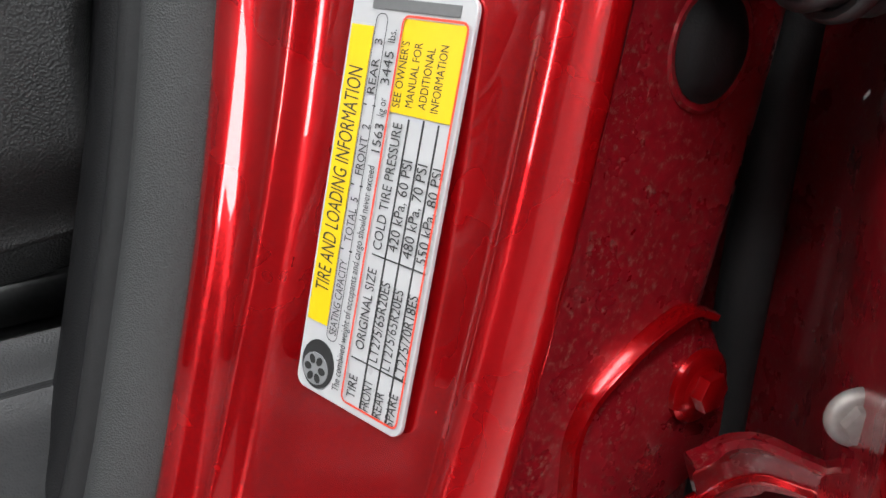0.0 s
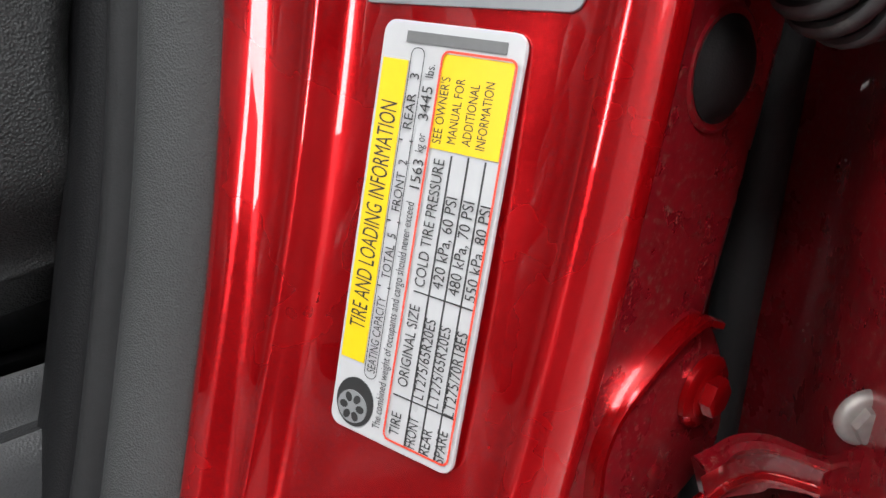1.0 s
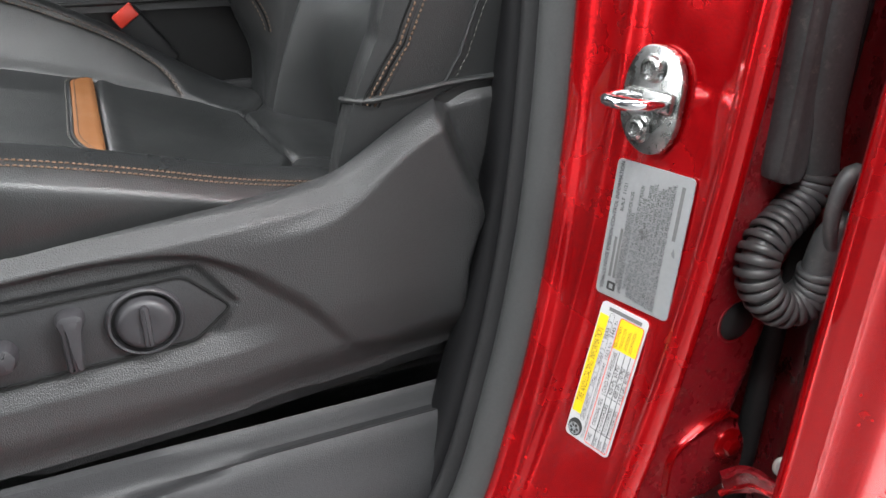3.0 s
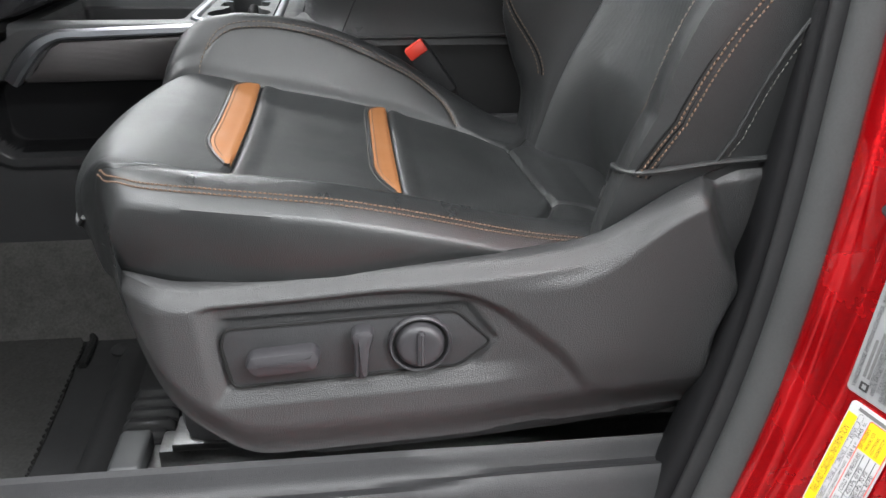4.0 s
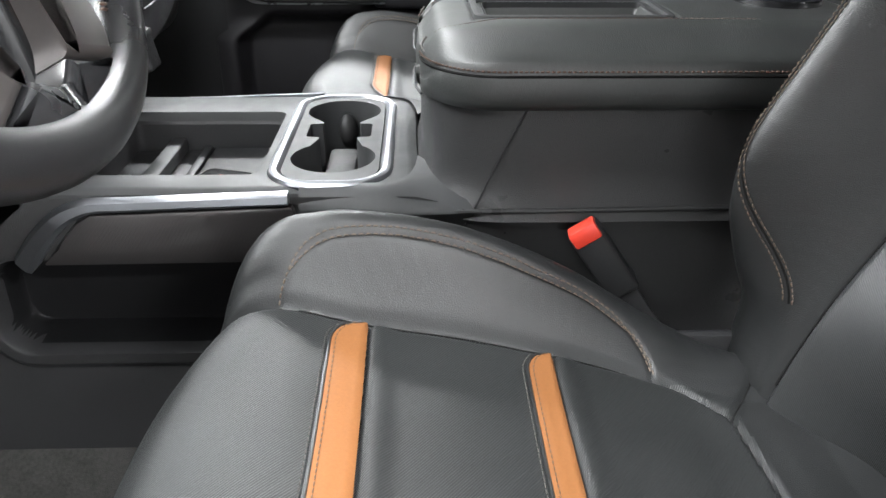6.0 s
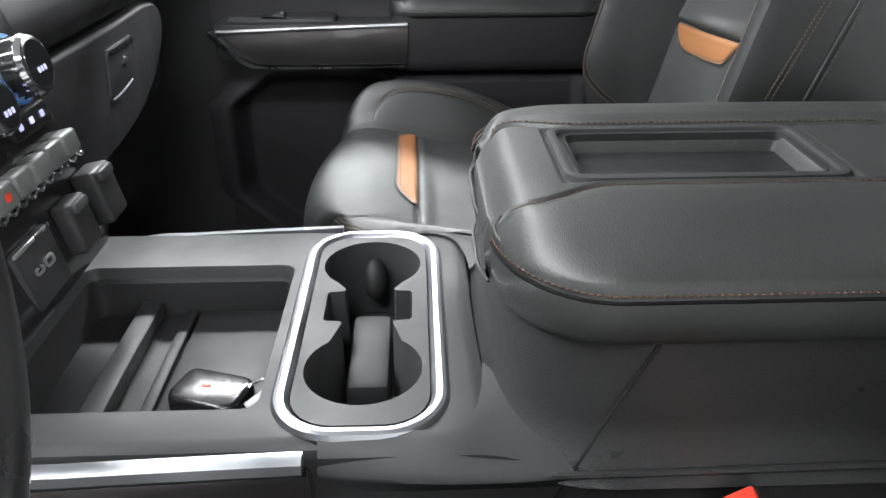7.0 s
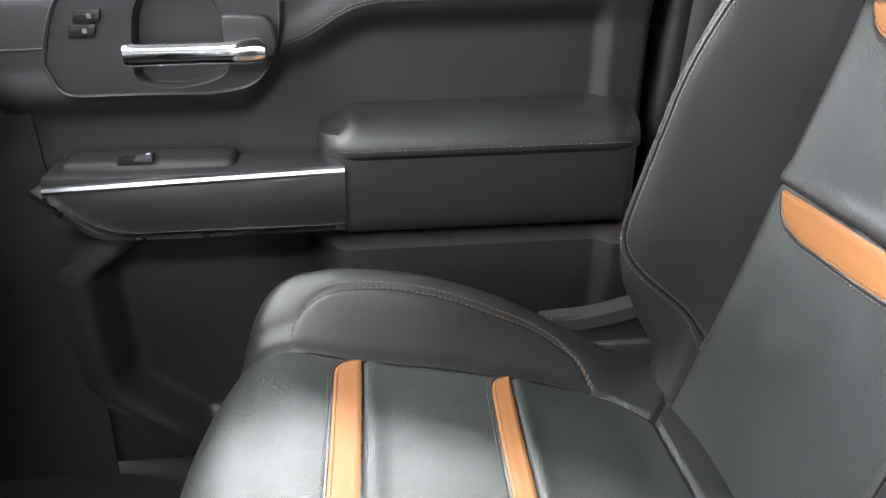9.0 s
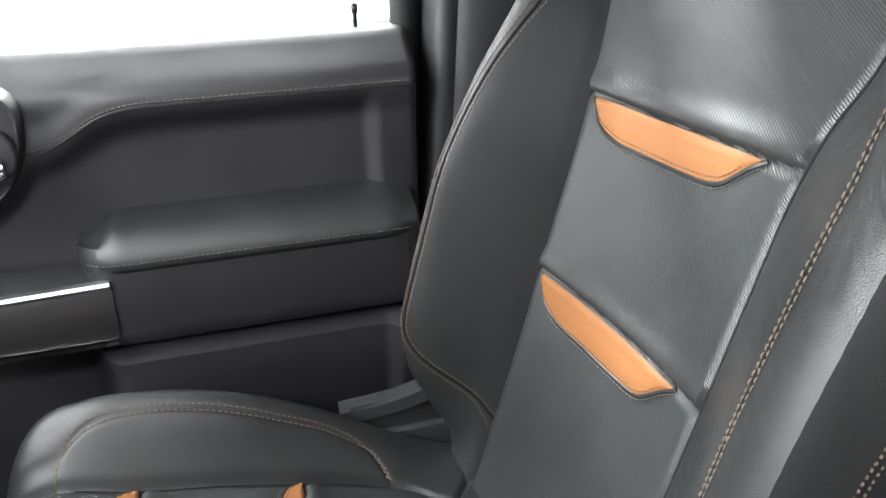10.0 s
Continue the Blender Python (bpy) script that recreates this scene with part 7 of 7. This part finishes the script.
# ---- rubber plug ----
plug = thing("rubber_plug", (0.683, -0.8445, 0.295), "round black rubber plug in the dusty jamb", "plug")
bm = bmesh.new()
lathe(bm, [(0.0150, -0.001), (0.0148, 0.0012), (0.0128, 0.0022), (0.0118, 0.0034), (0.0085, 0.0052), (0.0040, 0.0060), (0.0005, 0.0062)], facing((0.684, -0.8435, 0.2945), (1, 0.02, 0), (0, 0, 1)), 32)
part("cap", bm, rubber, plug)
bm = bmesh.new()
pm = facing((0.684, -0.8435, 0.2945), (1, 0.02, 0), (0, 0, 1))
lathe(bm, [(0.0150, -0.001), (0.0172, -0.001), (0.0176, 0.0006), (0.0166, 0.0012), (0.0150, 0.0008)], pm, 32)
part("rim", bm, red_dusty, plug, "dusty painted rim")

# ---- rear door hinge ----
hm = facing((0.0, -0.8478, 0.0), (1, 0.01, 0), (0, 0, 1))
bm = bmesh.new()
leaf_o = smooth_outline([(0.696, 0.213), (0.688, 0.216), (0.676, 0.214), (0.658, 0.206), (0.646, 0.197), (0.641, 0.184), (0.641, 0.160), (0.648, 0.146), (0.670, 0.142), (0.700, 0.146), (0.716, 0.160), (0.716, 0.178), (0.708, 0.196), (0.702, 0.206)], 72)
slab(bm, leaf_o, hm @ pose(0, 0, 0.004), 0.006, 0.0018, 2)
hinge = part("hinge", bm, red_dusty, rear_door, "dusty red painted hinge leaf")
bm = bmesh.new()
flange = curve([(0.698, 0.212), (0.688, 0.2165), (0.676, 0.2145), (0.658, 0.2065), (0.646, 0.1975), (0.641, 0.184), (0.641, 0.160)], 40)
sweep(bm, [hm @ Vector((x, z, 0.004)) for x, z in flange], [(-0.0016, -0.004), (0.0016, -0.004), (0.0019, 0.002), (0.0012, 0.0042), (-0.0008, 0.0042), (-0.0019, 0.002)], up=tuple((hm.to_3x3() @ Vector((0, 0, 1)))[:]))
part("flange", bm, red, hinge, "glossy raised flange of the leaf")


def hex_bolt(m, r, mt, parent):
    bm = bmesh.new()
    lathe(bm, [(r * 1.5, 0.0), (r * 1.5, 0.0015), (r * 1.3, 0.0030), (r * 1.05, 0.0035)], m, 28)
    slab(bm, [(r * math.cos(radians(60 * k)), r * math.sin(radians(60 * k))) for k in range(6)], m @ pose(0, 0, r * 1.1), r * 1.1, r * 0.18, 2)
    part("bolt", bm, mt, parent)


hex_bolt(hm @ pose(0.6965, 0.187, 0.0045), 0.0070, red, hinge)
bm = bmesh.new()
lathe(bm, [(0.0130, 0.0), (0.0130, 0.002), (0.0115, 0.0032)], hm @ pose(0.6965, 0.187, 0.0042), 28)
part("washer", bm, red, hinge)
bm = bmesh.new()
arm_p = curve([(0.690, -0.852, 0.160), (0.700, -0.857, 0.164), (0.707, -0.868, 0.169), (0.711, -0.880, 0.169), (0.718, -0.894, 0.164), (0.730, -0.906, 0.158)], 30)
sweep(bm, arm_p, [(-0.0015, -0.012), (0.0015, -0.012), (0.0018, 0.0), (0.0060, 0.0055), (0.0055, 0.0078), (0.0010, 0.0076), (-0.0015, 0.0050)], scale=lambda u: 1.25 - 0.45 * step(0.15, 0.6, u))
part("swing_arm", bm, red_dusty, hinge, "curved stamped hinge arm")
bm = bmesh.new()
tube(bm, [(x, y - 0.001, z - 0.0135 + 0.006 * math.sin(math.pi * k / 30)) for k, (x, y, z) in enumerate(arm_p)], 0.0026, 8)
part("arm_flange", bm, red, hinge)
bm = bmesh.new()
lathe(bm, [(0.0050, -0.016), (0.0050, 0.006), (0.0042, 0.008), (0.001, 0.0085)], pose(0.7185, -0.897, 0.168), 18)
part("pin", bm, red_dusty, hinge)
bolt_m = facing((0.7020, -0.8935, 0.2005), (0.80, -0.62, 0), (0, 0, 1))
hex_bolt(bolt_m, 0.0062, zinc_dull, rear_door)

# ---- wiring boot between pillar and door ----
boot = thing("wiring_conduit", (0.69, -0.85, 0.31), "dusty black corrugated rubber wiring conduit between pillar and door", "conduit")
line = curve([(0.7195, -0.850, 0.3985), (0.7155, -0.851, 0.3850), (0.6985, -0.853, 0.3700), (0.6795, -0.857, 0.3570), (0.6735, -0.861, 0.3420), (0.6790, -0.866, 0.3260), (0.6945, -0.870, 0.3160), (0.7085, -0.874, 0.3230), (0.7110, -0.877, 0.3380), (0.7105, -0.877, 0.3450)], 200)
seg = np.linalg.norm(np.diff(line, axis=0), axis=1).sum()
bm = bmesh.new()
tube(bm, line[::5], 0.0106, 14, up=(0, 1, 0.2))
part("core", bm, rubber_boot, boot)
N_R = 25
for k in range(N_R):
    i = int((k + 0.5) / N_R * 200)
    c = Vector(line[i])
    t = (Vector(line[min(i + 3, 200)]) - Vector(line[max(i - 3, 0)])).normalized()
    s1 = t.cross(Vector((0, 1, 0.2))).normalized()
    s2 = s1.cross(t)
    bm = bmesh.new()
    rows = []
    for a in np.linspace(0, 2 * math.pi, 25):
        d = s1 * math.cos(a) + s2 * math.sin(a)
        rows.append([c + d * (0.0122 + 0.0019 * math.copysign(abs(p) ** 0.7, p)) + t * 0.0027 * math.copysign(abs(q) ** 0.7, q) for p, q in circle(1.0, 10)])
    grid(bm, rows, ring=True)
    part("rib", bm, rubber_boot, boot)
bm = bmesh.new()
rows = []
for z, w, x0, d in ((0.400, 0.0140, 0.7195, 0.0125), (0.406, 0.0140, 0.7185, 0.0122), (0.416, 0.0148, 0.716, 0.0120), (0.440, 0.0155, 0.712, 0.0120), (0.49, 0.0160, 0.709, 0.0125), (0.56, 0.016, 0.710, 0.0125), (0.66, 0.016, 0.715, 0.0125)):
    rows.append([(x0 + w * math.copysign(abs(a) ** 0.75, a), -0.850 + d * math.copysign(abs(b) ** 0.75, b), z) for a, b in circle(1.0, 24)])
grid(bm, rows, ring=True, caps=True)
part("upper_boot", bm, rubber_boot, boot, "smooth black rubber boot")
bm = bmesh.new()
rows = []
for z, w in ((0.397, 0.009), (0.400, 0.0140), (0.406, 0.0155), (0.412, 0.0150), (0.43, 0.0148), (0.50, 0.0150), (0.66, 0.0150)):
    rows.append([(0.6935 + w * math.copysign(abs(a) ** 0.7, a), -0.848 + (0.0095 + (0.0011 if k % 4 < 2 else 0.0)) * math.copysign(abs(b) ** 0.7, b), z) for k, (a, b) in enumerate(circle(1.0, 40))])
grid(bm, rows, ring=True, caps=True)
part("pillar_boot", bm, rubber_boot, boot, "ridged black rubber pillar boot")
bm = bmesh.new()
tube(bm, curve([(0.7105, -0.877, 0.342), (0.7108, -0.878, 0.357), (0.7105, -0.880, 0.368), (0.7150, -0.881, 0.3765), (0.7185, -0.882, 0.3795)], 24), 0.0112, 14, up=(0, 1, 0.2), scale=lambda u: 1.0 - 0.45 * u ** 3)
part("door_boot", bm, rubber_boot, boot, "smooth rubber elbow into the door")
bm = bmesh.new()
tube(bm, curve([(0.7060, -0.884, 0.362), (0.6995, -0.886, 0.376), (0.6985, -0.886, 0.394), (0.7045, -0.888, 0.412), (0.7130, -0.890, 0.409), (0.7215, -0.890, 0.390), (0.7240, -0.888, 0.363), (0.7225, -0.886, 0.350)], 36), 0.0050, 12, up=(0, 1, 0.2), scale=lambda u: 0.8 + 0.7 * u)
part("strap", bm, rubber_boot, boot)

# ---- floor liner and mat on the driver side ----
liner = thing("floor_liner", (-0.22, -0.44, 0.032), "black rubber floor liner with a grey carpet panel and ribs", "floor mat")
bm = bmesh.new()
slab(bm, rounded_rect(0.58, 0.46, 0.05, 6), pose(-0.225, -0.430, 0.040), 0.009, 0.003)
part("base", bm, rubber, liner)
bm = bmesh.new()
slab(bm, smooth_outline([(-0.47, -0.215), (-0.20, -0.215), (-0.125, -0.218), (-0.108, -0.232), (-0.100, -0.30), (-0.088, -0.50), (-0.088, -0.60), (-0.11, -0.635), (-0.30, -0.645), (-0.47, -0.645), (-0.485, -0.60), (-0.485, -0.26)], 70), pose(0, 0, 0.0445), 0.006, 0.002)
part("carpet_panel", bm, mat_pile, liner, "charcoal carpet panel")
bm = bmesh.new()
stitches(bm, [(-0.108 + 0.022 * f + 0.005, -0.240 - 0.36 * f, 0.0445) for f in np.linspace(0, 1, 60)], 0.011, 0.006, 0.0020)
part("stitching", bm, seam_black, liner)
bm = bmesh.new()
tube(bm, [(x, y, 0.0435) for x, y in curve([(-0.50, -0.205), (-0.20, -0.205), (-0.115, -0.208), (-0.098, -0.222), (-0.090, -0.30)], 30)], 0.0055, 8)
part("binding", bm, seam_black, liner, "black bound edge of the carpet panel")
bm = bmesh.new()
sweep(bm, [(-0.030 + 0.014 * f, -0.27 - 0.34 * f, 0.039) for f in np.linspace(0, 1, 20)], [(-0.020, 0.0), (-0.010, 0.010), (0.0, 0.0125), (0.010, 0.010), (0.020, 0.0)])
part("raised_lip", bm, rubber, liner)
for k in range(11):
    bm = bmesh.new()
    y = -0.372 - 0.0205 * k
    rows = [[(x, y + a, 0.040 + b) for a, b in ((-0.0095, 0.0), (-0.0085, 0.007), (-0.004, 0.0125), (0.002, 0.0125), (0.0095, 0.001))] for x in (-0.006, 0.002, 0.046, 0.054)]
    for row, low in ((rows[0], 0.35), (rows[-1], 0.35)):
        row[:] = [(x, yy, 0.040 + (z - 0.040) * low) for x, yy, z in row]
    grid(bm, rows)
    part("rib", bm, rubber, liner)
bm = bmesh.new()
lathe(bm, [(0.016, 0.0), (0.016, 0.005), (0.012, 0.007), (0.004, 0.007)], pose(-0.048, -0.262, 0.039), 24)
part("retainer", bm, rubber, liner)
mat2 = thing("floor_mat", (-0.22, 0.43, 0.032), "black floor mat in the passenger footwell", "floor mat")
bm = bmesh.new()
slab(bm, rounded_rect(0.56, 0.40, 0.05, 6), pose(-0.235, 0.430, 0.040), 0.009, 0.003)
part("base", bm, carpet, mat2)
